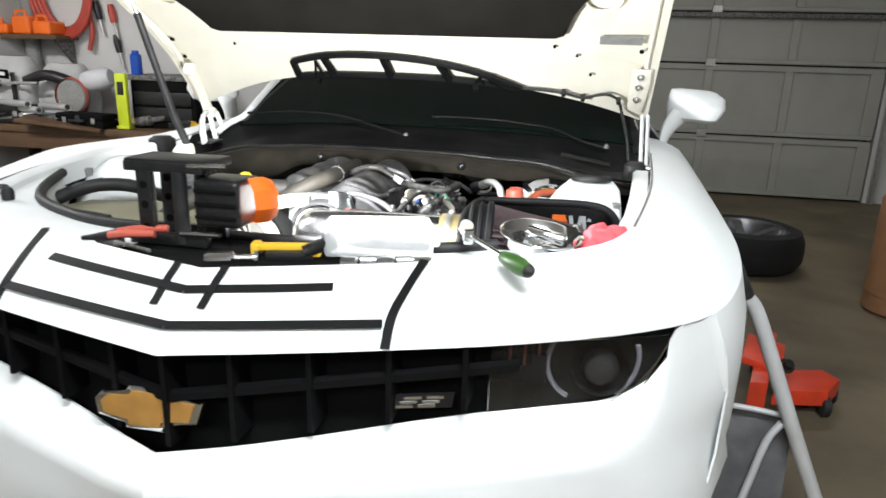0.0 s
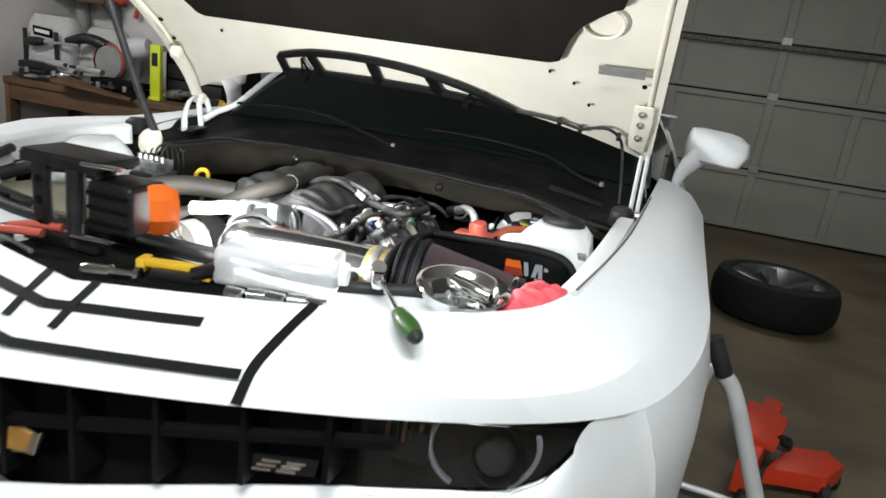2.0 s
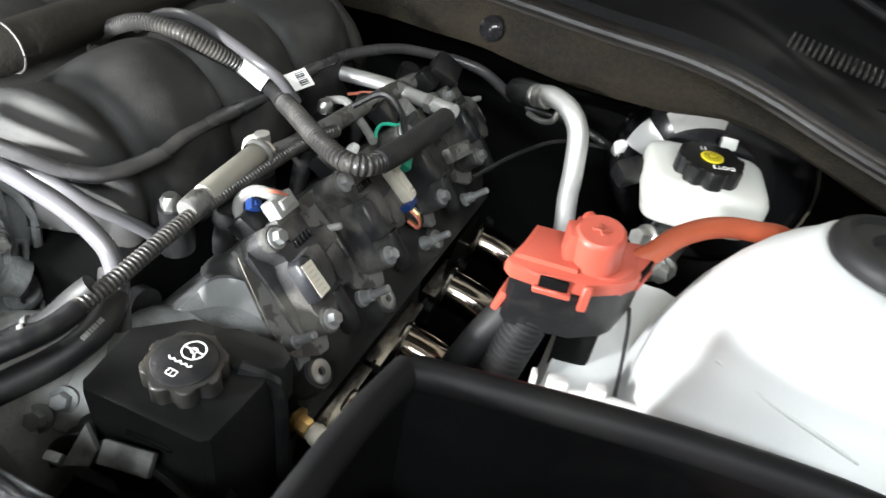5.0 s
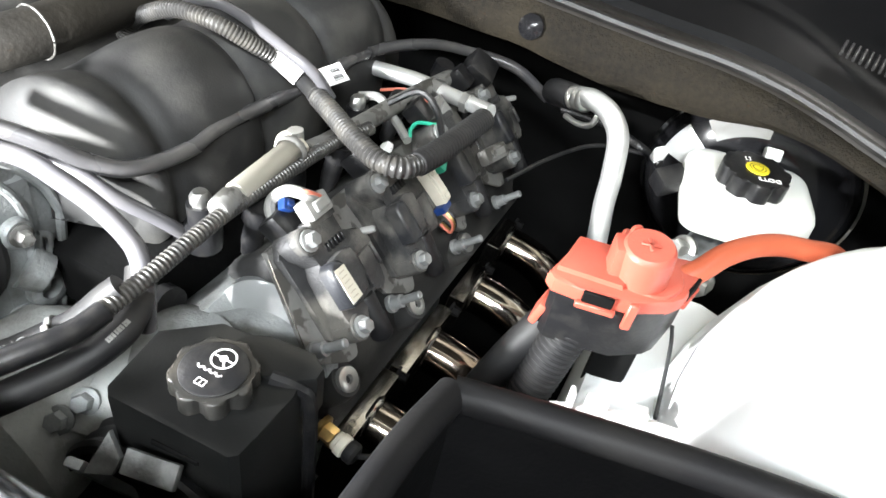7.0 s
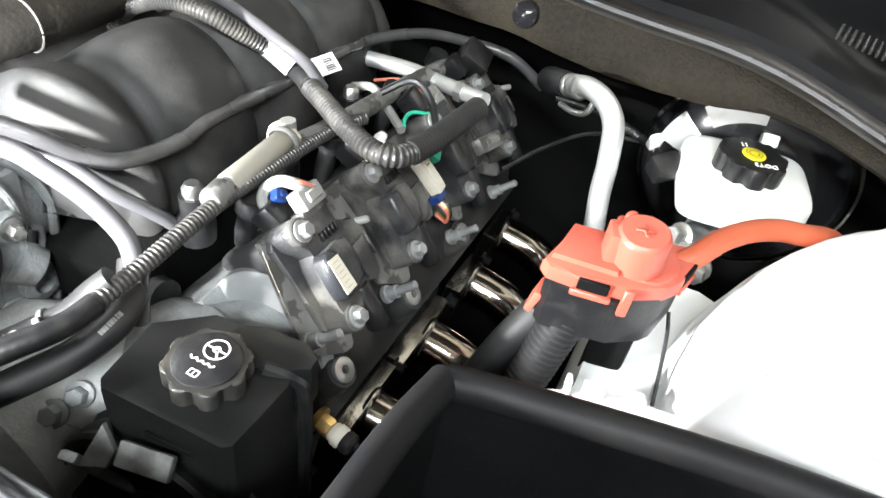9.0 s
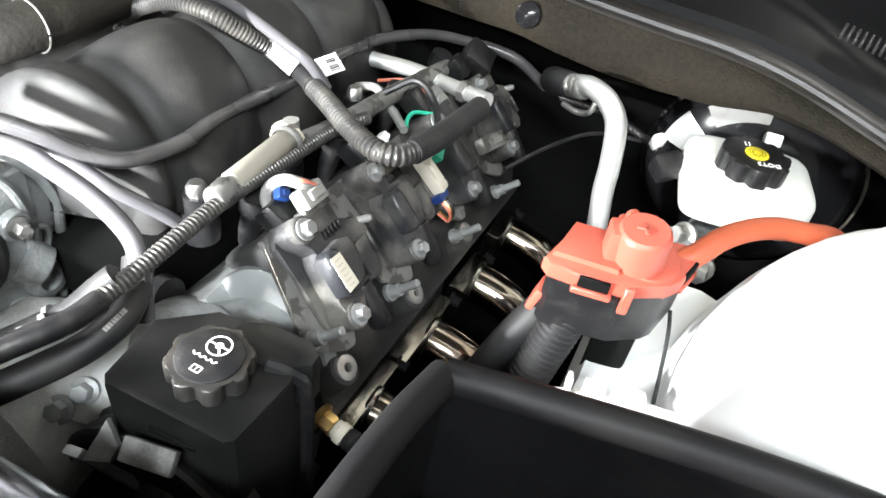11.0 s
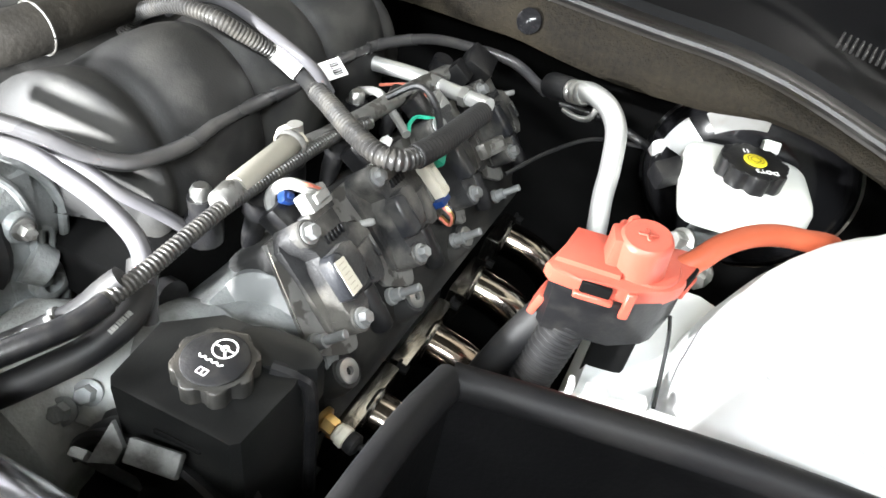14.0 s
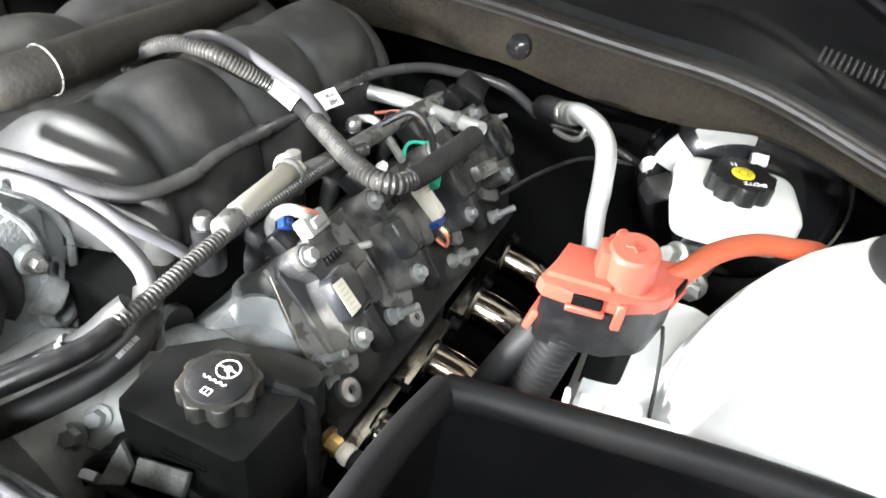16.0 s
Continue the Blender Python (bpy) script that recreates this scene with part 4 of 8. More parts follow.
part("seal_corner", blob([(-0.735, 1.04, 0.95, 0.03, 0.03), (-0.735, 1.04, 0.985, 0.028, 0.028), (-0.735, 1.04, 0.995, 0.018, 0.018)]), BLACK_SOFT, hg)

# ledge behind the nose panel, over the radiator
LEDGE = [(0, 0.325, 0.903), (0.17, 0.33, 0.905), (0.33, 0.335, 0.908), (0.45, 0.37, 0.915), (0.545, 0.425, 0.922), (0.60, 0.50, 0.932), (0.635, 0.60, 0.945)]
for s in (1, -1):
    a = spline(turned(INNER, "inner", s)[:7], 4)
    ledge = LEDGE if s < 0 else LEDGE[:4] + [(0.570, 0.352, 0.920), (0.648, 0.450, 0.930), (0.682, 0.60, 0.940)]
    b = spline([mir(p, s) for p in ledge], 4)
    rows = [[p + Vector((0, 0.004, -0.018)), p.lerp(q, 0.06) + Vector((0, 0, -0.024)), p.lerp(q, 0.5) + Vector((0, 0, -0.006)), p.lerp(q, 0.94), q, q + Vector((0, 0.01, -0.03)), q + Vector((0, 0.01, -0.20))] for p, q in zip(a, b)]
    part("radiator_ledge", sheet(rows), PAINT_BAY, car)
    strip_pts = [mir((x, y + 0.004, z + 0.008), s) for x, y, z in (LEDGE if s < 0 else LEDGE[:4])]
    part("weatherstrip", sweep(strip_pts, 0.011, 10, 5), BLACK_SOFT, car)
    part("bump_stop", lathe([(0.012, 0), (0.013, 0.6), (0.009, 1)], (0.60 * s, 0.40, 0.93), (0.60 * s, 0.40, 0.955), 14), BLACK_SOFT, car)
# black filler sheet, added to keep the bottom of the bay dark
part("dark_floor_filler", box((1.45, 0.95, 0.01), (0, 0.72, 0.50)), MATTE, car)
part("radiator", box((0.9, 0.05, 0.36), (0, 0.45, 0.70), 0.008), MATTE, car)

# wiper arms on the glass
for pts in ([(0.665, 1.245, 1.003), (0.625, 1.260, 1.010), (0.588, 1.280, 1.018), (0.501, 1.330, 1.045), (0.40, 1.352, 1.056), (0.316, 1.360, 1.062), (0.20, 1.364, 1.064), (0.113, 1.362, 1.063)], [(0.05, 1.27, 1.005), (-0.06, 1.29, 1.03), (-0.20, 1.32, 1.055), (-0.40, 1.33, 1.06), (-0.60, 1.30, 1.05)]):
    wp = part("wiper", sweep(pts, 0.0048, 8, 4, flat=0.6), BLACK_GLOSS, car, "black windshield wiper arm")
    part("spindle_nut", lathe([(0.008, 0), (0.0075, 0.6), (0.005, 1)], pts[0], (pts[0][0], pts[0][1] - 0.002, pts[0][2] + 0.010), 12), BRACKET, wp)
# gas prop strut
foot, lean = Vector((-0.482, 0.885, 0.995)), Vector((-0.035, -0.383, 0.923))
knee = foot + lean * 0.35
prop = part("gas_strut", sweep([foot, foot.lerp(knee, 0.5), knee], 0.0092, 16, 2), BLACK_SOFT, car, "black gas strut holding hood")
part("strut_collar", lathe([(0.0094, 0), (0.0100, 0.2), (0.0100, 0.8), (0.0070, 1)], knee, knee + lean * 0.012, 16), BLACK, prop)
part("rod", sweep([knee, knee + lean * 0.25, knee + lean * 0.485], 0.0045, 10, 3), CHROME, prop)
part("ball_mount", blob([(-0.500, 0.885, 0.938, 0.018, 0.016), (-0.498, 0.885, 0.952, 0.026, 0.020), (-0.495, 0.885, 0.978, 0.027, 0.020), (-0.490, 0.885, 0.995, 0.020, 0.015), (-0.486, 0.885, 1.003, 0.009, 0.007)]), CREAM, prop, "cream plastic strut socket")


# ---- the engine ----
engine = thing("engine", (0.0, 0.85, 0.5), "dusty black and aluminium V8 engine in the bay", "engine")
B0, BU, BV, BN = Vector((0.287, 0.739, 0.845)), Vector((0, 0.9987, -0.05)), Vector((0.6706, -0.0371, -0.7409)), Vector((0.7417, 0.0335, 0.6698))


def BK(u, v, h=0.0):
    """A place on the cylinder bank: u along it to the rear, v down its slope, h out of it."""
    return B0 + BU * u + BV * v + BN * h


def bank(u, v, h=0.0, turn=0.0):
    """A frame on the bank: x down the slope, y to the rear, z out."""
    return basis(BK(u, v, h), BV, BU, BN) @ pose(0, 0, 0, 0, 0, turn)


# block and head under the cover
part("block", box((0.46, 0.46, 0.22), (0.0, 0.86, 0.62), 0.02), CAST, engine)
for s in (1, -1):
    m = basis(BK(0.146, -0.008, -0.117), BV, BU, BN)
    b = box((0.115, 0.39, 0.09), m, 0.012)
    if s < 0:
        for v in b.verts:
            v.co.x *= -1
    part("cylinder_head", b, CAST, engine, "dusty cast aluminium cylinder head")
# valve covers: a sloped shell with a bolted rim
for s in (1, -1):
    prof_c = [(-0.090, -0.075), (-0.088, -0.040), (-0.080, -0.030), (0.012, -0.030), (0.022, -0.034), (0.046, -0.047), (0.050, -0.050), (0.058, -0.052), (0.060, -0.056), (0.060, -0.075)]
    rows = []
    for u, k, drop in ((-0.034, 0.86, 0.030), (-0.036, 0.93, 0.012), (-0.032, 0.98, 0.003), (-0.024, 1.0, 0.0), (0.10, 1.0, 0.0), (0.23, 1.0, 0.0), (0.352, 1.0, 0.0), (0.362, 0.98, 0.003), (0.366, 0.92, 0.012), (0.364, 0.86, 0.030)):
        rows.append([BK(u + (0.020 * min(1.0, max(0.0, -v / 0.05)) if u < 0 else 0.0), v * k * (0.86 if v < 0 else 1.0), max(h - drop, -0.076)) for v, h in prof_c])
    b = sheet(rows)
    box((0.016, 0.405, 0.010), bank(0.165, 0.057, -0.060), 0.003, 2, b)
    if s < 0:
        for v in b.verts:
            v.co.x *= -1
    vc = part("valve_cover", b, DUSTY, engine, "dusty dark valve cover", angle=35)
    if s > 0:
        cover = vc
# coil plate: a thin pressed plate with scalloped lower edge and a bright front edge
edge = [(-0.079, -0.022), (-0.0795, -0.010), (-0.078, 0.345), (0.010, 0.345)]
for u in (0.290, 0.1905, 0.0825, -0.0072):
    edge += [(0.009, u + 0.030), (0.009, u + 0.012), (0.0146, u + 0.009), (0.0200, u + 0.0075), (0.0216, u + 0.004), (0.0201, u - 0.004), (0.0130, u - 0.0145), (0.0058, u - 0.0257), (-0.004, u - 0.0295), (-0.0129, u - 0.0300)]
edge += [(-0.0382, -0.0311), (-0.062, -0.0255), (-0.0735, -0.0225)]
plate = part("coil_plate", prism(edge, bank(0, 0, -0.025), 0.004, 0.0008), BRACKET, cover, "dusty coil mounting plate", angle=30)
part("bright_edge", sweep([BK(-0.0226, -0.0735, -0.0212), BK(-0.0257, -0.062, -0.0212), BK(-0.0313, -0.0382, -0.0212), BK(-0.0372, -0.0129, -0.0212)], 0.0005, 6, 4), FLANGE, plate, "thin bright metallic edge")


DULLZ = mat("dull_zinc", (0.33, 0.34, 0.34), 0.5, 0.6, var=0.25, scale=60, bump=0.15, dirt=(0.10, 0.095, 0.085), dirt_amt=0.6, dirt_scale=70)
STAIN = mat("faded_print", (0.42, 0.39, 0.31), 0.6, var=0.1, bump=0.0)
COIL_LID = mat("coil_lid_plastic", (0.020, 0.021, 0.024), 0.34, var=0.3, scale=40, bump=0.15, bscale=420, dirt=(0.09, 0.086, 0.078), dirt_amt=0.45, dirt_scale=45, crisp=0.6)
BOOT = mat("plug_boot_rubber", (0.007, 0.007, 0.008), 0.42, var=0.25, bump=0.1, bscale=300, dirt=(0.03, 0.029, 0.027), dirt_amt=0.3, dirt_scale=50)
ARM = mat("dusty_coil_arm", (0.085, 0.083, 0.078), 0.7, var=0.3, scale=30, bump=0.25, dirt=(0.05, 0.048, 0.044), dirt_amt=0.7, dirt_scale=40, crisp=1.0)


def arc(cv, cu, r, a0, a1, n=7):
    """Points of a rounded corner on the bank: v down the slope, u to the rear."""
    return [(cv + r * math.cos(radians(a)), cu + r * math.sin(radians(a))) for a in np.linspace(a0, a1, n)]


def coil(u, sticker=False):
    """One tall ignition coil standing on the plate."""
    # body: an ear at each end, a waisted front wall, a broad deck behind
    base = arc(-0.0722, 0.0, 0.0100, 95, 265, 9) + [(-0.0655, -0.0075), (-0.0590, -0.0020), (-0.0540, 0.0010), (-0.0470, -0.0020), (-0.0320, -0.0040), (-0.0160, -0.0050), (-0.0090, -0.0085)]
    base += arc(-0.0030, 0.0, 0.0100, 235, 415, 9) + [(-0.0030, 0.0145), (-0.0140, 0.0180), (-0.0150, 0.0260), (-0.0115, 0.0330)] + arc(-0.0150, 0.0420, 0.0045, 0, 90, 4)
    base += [(-0.0400, 0.0530)] + arc(-0.0470, 0.0500, 0.0045, 60, 120, 4) + [(-0.0580, 0.0480), (-0.0610, 0.0330), (-0.0680, 0.0250), (-0.0715, 0.0120)]
    c = part("ignition_coil", prism(base, bank(u, 0.0, -0.021), 0.0235, 0.0022), COIL, engine, "dusty black ignition coil", angle=35)
    # lower skirt that spreads on the plate
    part("skirt", prism([(-0.080, -0.006), (-0.070, -0.0135), (-0.045, -0.0105), (-0.020, -0.0120), (0.000, -0.0125), (0.007, 0.000), (-0.005, 0.030), (-0.040, 0.056), (-0.070, 0.030)], bank(u, 0.0, -0.0215), 0.0060, 0.0015), COIL, c, angle=35)
    # core: a broad step with a rounded bar along its front
    part("core", prism([(-0.0470, -0.004), (-0.0530, 0.003), (-0.0545, 0.0160), (-0.0520, 0.0255), (-0.0460, 0.0280), (-0.0320, 0.0262), (-0.0200, 0.0225), (-0.0185, 0.0080), (-0.0210, -0.0045)], bank(u, 0.0, -0.002), 0.0115, 0.0028), COIL, c, angle=50)
    bar = part("core_bar", prism([(-0.0500, -0.0065), (-0.0535, -0.0020), (-0.0525, 0.0050), (-0.0490, 0.0075), (-0.0215, 0.0085), (-0.0190, 0.0050), (-0.0190, -0.0030), (-0.0215, -0.0072)], bank(u, 0.0, 0.002), 0.0125, 0.0030), COIL_LID, c, "smooth dark coil lid", angle=60)
    # stepped deck behind the core
    part("deck_block", prism([(-0.0420, 0.0310), (-0.0430, 0.0465), (-0.0170, 0.0440), (-0.0160, 0.0300)], bank(u, 0.0, -0.002), 0.0075, 0.0020), COIL, c, angle=50)
    part("deck_rib", box((0.026, 0.0026, 0.004), bank(u + 0.0295, -0.032, 0.0042), 0.0008, 1), COIL, c)
    part("deck_rib", box((0.018, 0.0026, 0.004), bank(u + 0.0500, -0.034, 0.0030), 0.0008, 1), COIL, c)
    part("locating_pin", lathe([(0.0030, 0), (0.0030, 0.8), (0.0020, 1)], BK(u + 0.0520, -0.0520, 0.000), BK(u + 0.0570, -0.0490, 0.009), 10), GREY_PL, c)
    for v in (-0.0722, -0.0030):
        part("ear", lathe([(0.0098, 0), (0.0098, 0.85), (0.0088, 1)], BK(u, v, -0.002), BK(u, v, 0.0045), 20), ARM if v < -0.05 else COIL, c)
        part("bolt", hexbolt(BK(u, v, 0.0040), BN, 0.0054, 0.0080), DULLZ, c, "zinc hex bolt")
    # plug lead boot, pointing down the slope
    part("boot", lathe([(0.0068, 0), (0.0078, 0.06), (0.0078, 0.48), (0.0086, 0.53), (0.0086, 0.94), (0.0070, 1)], BK(u + 0.0225, -0.016, -0.001), BK(u + 0.0248, 0.021, -0.008), 18), BOOT, c, "black rubber plug boot")
    # plug socket at the upper end
    part("plug_socket", box((0.022, 0.024, 0.015), bank(u + 0.0215, -0.0700, -0.0040), 0.002), COIL, c)
    part("socket_lip", box((0.006, 0.027, 0.018), bank(u + 0.0215, -0.0790, -0.0040), 0.0015), COIL, c)
    for k in range(5):
        part("socket_rib", box((0.007, 0.0016, 0.005), bank(u + 0.0120 + 0.0042 * k, -0.0605, 0.0035), 0.0005, 1), BLACK, c)
    if sticker:
        part("sticker", prism([(-0.0485, -0.0050), (-0.0480, 0.0060), (-0.0230, 0.0066), (-0.0226, -0.0055)], bank(u, 0.0, 0.01445), 0.0004), CREAM, bar, "stained cream part sticker")
        for k in range(6):
            part("bar", box((0.0008, 0.006, 0.0002), bank(u + 0.0005, -0.0450 + 0.0038 * k, 0.01500)), STAIN, bar)
    return c


for k, u in enumerate((-0.0072, 0.0825, 0.1905, 0.2900)):
    coil(u, k == 0)
# studs and bushed holes along the cover's edge
for u, v in ((-0.0331, -0.0051), (0.0545, 0.0145), (0.1634, 0.0251), (0.262, 0.028)):
    d = (BN + BU * 0.12).normalized()
    part("stud", lathe([(0.0072, 0), (0.0072, 0.12), (0.0054, 0.13), (0.0054, 0.40), (0.0035, 0.41), (0.0035, 0.97), (0.0026, 1)], BK(u, v, -0.022), BK(u, v, -0.022) + d * 0.030, 14), DULLZ, cover, "dull zinc threaded stud")
for u, v in ((-0.0175, 0.030), (0.085, 0.034), (0.19, 0.034)):
    part("cover_boss", lathe([(0.016, 0), (0.015, 0.7), (0.0125, 1)], BK(u, v + 0.006, -0.062), BK(u, v, -0.027), 20), DUSTY, cover)
    part("grommet", lathe([(0.0095, 0), (0.0095, 0.9), (0.0085, 1), (0.0035, 1), (0.0032, 0.3)], BK(u, v, -0.030), BK(u, v, -0.0235), 20, caps=False), ZINC, cover, "zinc cover bolt bush")

# exhaust header: machined flange blocks and four primaries
EX = Vector((0.99, 0, -0.12)).normalized()
EN = BU.cross(EX) * -1
header = part("exhaust_header", box((0.010, 0.40, 0.012), basis(BK(0.15, 0.060, -0.068), EX, BU, EN), 0.002), MATTE, engine, "stainless exhaust header with heat tint")
for k, (y0, y1) in enumerate(((0.694, 0.7855), (0.7905, 0.8845), (0.9010, 0.9640), (1.0020, 1.0620))):
    ym = (y0 + y1) / 2
    x = float(np.interp(ym, (0.70, 0.84, 0.93, 1.03), (0.2905, 0.2955, 0.2990, 0.2960)))
    p = Vector((x + 0.0015, ym, 0.7535 - 0.05 * (ym - 0.74)))
    # a long machined bar with a bolt notch near its end
    w = y1 - y0
    out = [(-w / 2, -0.0070), (w / 2 - 0.002, -0.0070), (w / 2, -0.0045), (w / 2, 0.0078), (w * 0.02, 0.0078), (0.0, 0.0066), (-w * 0.05, 0.0066), (-w * 0.07, 0.0082), (-w / 2, 0.0082)]
    fm = basis(p - EN * 0.040, BU, EX, EN)
    part("flange", prism(out, fm, 0.040, 0.0008), FLANGE, header, "heat-stained machined port flange", angle=25)
    part("flange_bolt", hexbolt(p + BU * (w / 2 + 0.007) + EX * 0.004 - EN * 0.006, EX, 0.0048, 0.010), MATTE, header)
    a = p + EX * 0.006 - EN * 0.0185 + BU * (0.006 if k < 2 else 0.010)
    part("weld_bead", lathe([(0.0215, 0), (0.0235, 0.4), (0.0232, 0.7), (0.0212, 1)], a - EX * 0.001, a + EX * 0.0055, 28, caps=False), FLANGE, header)
    pts = [a, a + EX * 0.020, a + EX * 0.040 - EN * 0.003, a + EX * 0.060 - EN * 0.012, a + EX * 0.078 - EN * 0.030, a + EX * 0.088 - EN * 0.058, a + EX * 0.086 - EN * 0.10, a + EX * 0.070 + Vector((0, 0.02, -0.20))]
    part("primary", sweep(pts, 0.0208, 28, 7), STEEL, header, "polished primary tube with gold heat tint", angle=80)
# temperature sender in the head's end
sn, sp, sb = Vector((0.2890, 0.6940, 0.7750)), Vector((0.3020, 0.6920, 0.7730)), Vector((0.3170, 0.6900, 0.7720))
sd = (sb - sn).normalized()
sender = part("sender", hexbolt(sn - sd * 0.006, sd, 0.0072, 0.014), BRASS, engine, "brass coolant temperature sender")
part("plug", lathe([(0.0055, 0), (0.0072, 0.1), (0.0072, 0.35), (0.0084, 0.4), (0.0084, 0.9), (0.007, 1)], sn + sd * 0.008, sp + sd * 0.006, 14), CREAM, sender)
part("cap", lathe([(0.0065, 0), (0.0082, 0.3), (0.0082, 0.8), (0.006, 1)], sp + sd * 0.005, sb, 14), BLACK, sender)
part("lead", sweep([sb, sb + sd * 0.01 + Vector((0, 0.01, -0.004)), sb + Vector((0, 0.02, -0.03))], 0.0022, 6, 5), BLACK, sender)
DRUM = mat("dull_aluminium", (0.30, 0.31, 0.31), 0.5, 0.5, var=0.15, scale=20, bump=0.1, dirt=(0.14, 0.135, 0.12), dirt_amt=0.4, dirt_scale=20)
# ribbed idler housing behind the reservoir
part("front_drum", lathe([(0.030, 0), (0.038, 0.03), (0.040, 0.15), (0.040, 0.28), (0.0375, 0.31), (0.040, 0.36), (0.040, 0.55), (0.0375, 0.58), (0.040, 0.63), (0.040, 0.9), (0.036, 1)], (0.2220, 0.7060, 0.8270), (0.2170, 0.7710, 0.8010), 40), DRUM, engine, "dull aluminium ribbed housing")

# intake manifold: two rows of bulged pods beside a shallow valley
PROFILE = [(0.0, 0.938), (0.022, 0.946), (0.045, 0.958), (0.068, 0.965), (0.090, 0.961), (0.108, 0.950), (0.122, 0.934), (0.131, 0.912), (0.135, 0.888), (0.134, 0.86)]
prof = spline([(x, 0, z) for x, z in PROFILE], 3)
man = []
for y in np.linspace(0.668, 1.075, 110):
    row = []
    ph = ((y - 0.637) / 0.1) % 1.0
    w = math.sin(math.pi * ph) ** 0.45
    for s in (-1, 1):
        half_row = []
        for p in prof:
            front = 0.668 + 0.042 * min(1.0, p.x / 0.13) ** 2
            e = max(0.0, min(1.0, (y - front) / 0.022)) * max(0.0, min(1.0, (1.075 - y) / 0.05))
            e = math.sqrt(max(0.0, 1 - (1 - e) ** 2))
            k = (0.905 + 0.145 * w * min(1.0, p.x / 0.05))
            x = 0.01 + (p.x - 0.01) * k * (0.82 + 0.18 * e)
            z = 0.84 + (p.z - 0.84) * (k * 0.995) * (0.25 + 0.75 * e)
            half_row.append(Vector((s * x if p.x > 0 else 0, max(y, front - 0.004), z)))
        row += half_row[::-1] if s < 0 else half_row[1:]
    man.append(row)
intake = part("intake_manifold", sheet(man), DUSTY, engine, "dusty black plastic intake manifold with bulged runners", angle=60)
# matte black stands for the dark void under the manifold
part("manifold_base", box((0.30, 0.40, 0.05), (0, 0.87, 0.83), 0.01), MATTE, engine)
# throttle body
tb = part("throttle_body", prism([(-0.068, -0.062), (0.068, -0.062), (0.072, -0.05), (0.072, 0.045), (0.05, 0.066), (-0.05, 0.066), (-0.072, 0.045), (-0.072, -0.05)], basis((0, 0.668, 0.868), Vector((1, 0, 0)), Vector((0, 0.05, 1)).normalized(), Vector((0, -1, 0.05)).normalized()), 0.030, 0.006), CAST, engine, "dusty cast aluminium throttle body")
part("bore", lathe([(0.055, 0), (0.058, 0.4), (0.052, 0.5), (0.052, 1), (0.046, 1), (0.046, 0.2)], (0, 0.645, 0.868), (0, 0.59, 0.872), 32, caps=False), CAST, tb)
for x, z in ((0.052, 0.905), (0.055, 0.822), (-0.052, 0.905), (-0.055, 0.822)):
    part("boss", lathe([(0.013, 0), (0.013, 0.85), (0.011, 1)], (x, 0.66, z), (x, 0.622, z), 16), CAST, tb)
    part("bolt", hexbolt((x, 0.624, z), (0, -1, 0), 0.0065, 0.011), ZINC, tb, "zinc hex bolt")
sc = part("side_cover", prism([(0.585, 0.955), (0.640, 0.945), (0.660, 0.932), (0.690, 0.880), (0.690, 0.825), (0.676, 0.795), (0.64, 0.782), (0.585, 0.785)], basis((0.05, 0, 0), Vector((0, 1, 0)), Vector((0, 0, 1)), Vector((1, 0, 0))), 0.020, 0.006), CAST, tb, "dusty cast side cover")
part("rib", sweep([(0.0730, 0.6480, 0.9410), (0.0730, 0.6650, 0.9230), (0.0730, 0.6790, 0.9010), (0.0730, 0.6860, 0.8770)], 0.0035, 8, 5), CAST, sc)
part("rib", sweep([(0.0730, 0.6860, 0.8770), (0.0730, 0.6800, 0.8440), (0.0730, 0.6680, 0.7960)], 0.0035, 8, 5), CAST, sc)
part("rib", sweep([(0.0730, 0.6440, 0.9280), (0.0730, 0.6570, 0.9060), (0.0730, 0.6620, 0.8790), (0.0730, 0.6580, 0.8550)], 0.003, 8, 5), CAST, sc)
part("rib", sweep([(0.0730, 0.6660, 0.8690), (0.0730, 0.6730, 0.8630), (0.0730, 0.6690, 0.8460), (0.0730, 0.6630, 0.8520), (0.0730, 0.6660, 0.8690)], 0.0025, 8, 3), CAST, sc)
part("arm_boss", lathe([(0.016, 0), (0.014, 1)], (0.0700, 0.6520, 0.8490), (0.0780, 0.6610, 0.8390), 16), CAST, sc)
pb = part("boot", lathe([(0.0145, 0), (0.0145, 0.3), (0.011, 0.4), (0.011, 0.75), (0.013, 0.8), (0.012, 1)], (0.0520, 0.7100, 0.7980), (0.0850, 0.7120, 0.7950), 18), BLACK_SOFT, engine, "black rubber sensor boot")
part("ring", lathe([(0.0145, 0), (0.016, 0.3), (0.016, 0.8), (0.0145, 1)], (0.0550, 0.7090, 0.7990), (0.0600, 0.7100, 0.7980), 20, caps=False), GREY_PL, pb)
for y, z in ((0.652, 0.880), (0.640, 0.810)):
    part("boss", lathe([(0.011, 0), (0.011, 0.85), (0.0095, 1)], (0.066, y, z), (0.078, y, z), 16), CAST, sc)
    part("bolt", hexbolt((0.078, y, z), (1, -0.15, 0.1), 0.0055, 0.010), BRACKET, sc)
part("socket_boss", lathe([(0.015, 0), (0.015, 0.9), (0.013, 1), (0.008, 1), (0.008, 0.3)], (0.066, 0.661, 0.826), (0.080, 0.661, 0.826), 20, caps=False), CAST, sc)
part("sensor_stub", lathe([(0.012, 0), (0.012, 0.3), (0.009, 0.35), (0.009, 0.7), (0.013, 0.75), (0.013, 1)], (0.125, 0.690, 0.832), (0.165, 0.686, 0.838), 16), BLACK, engine)
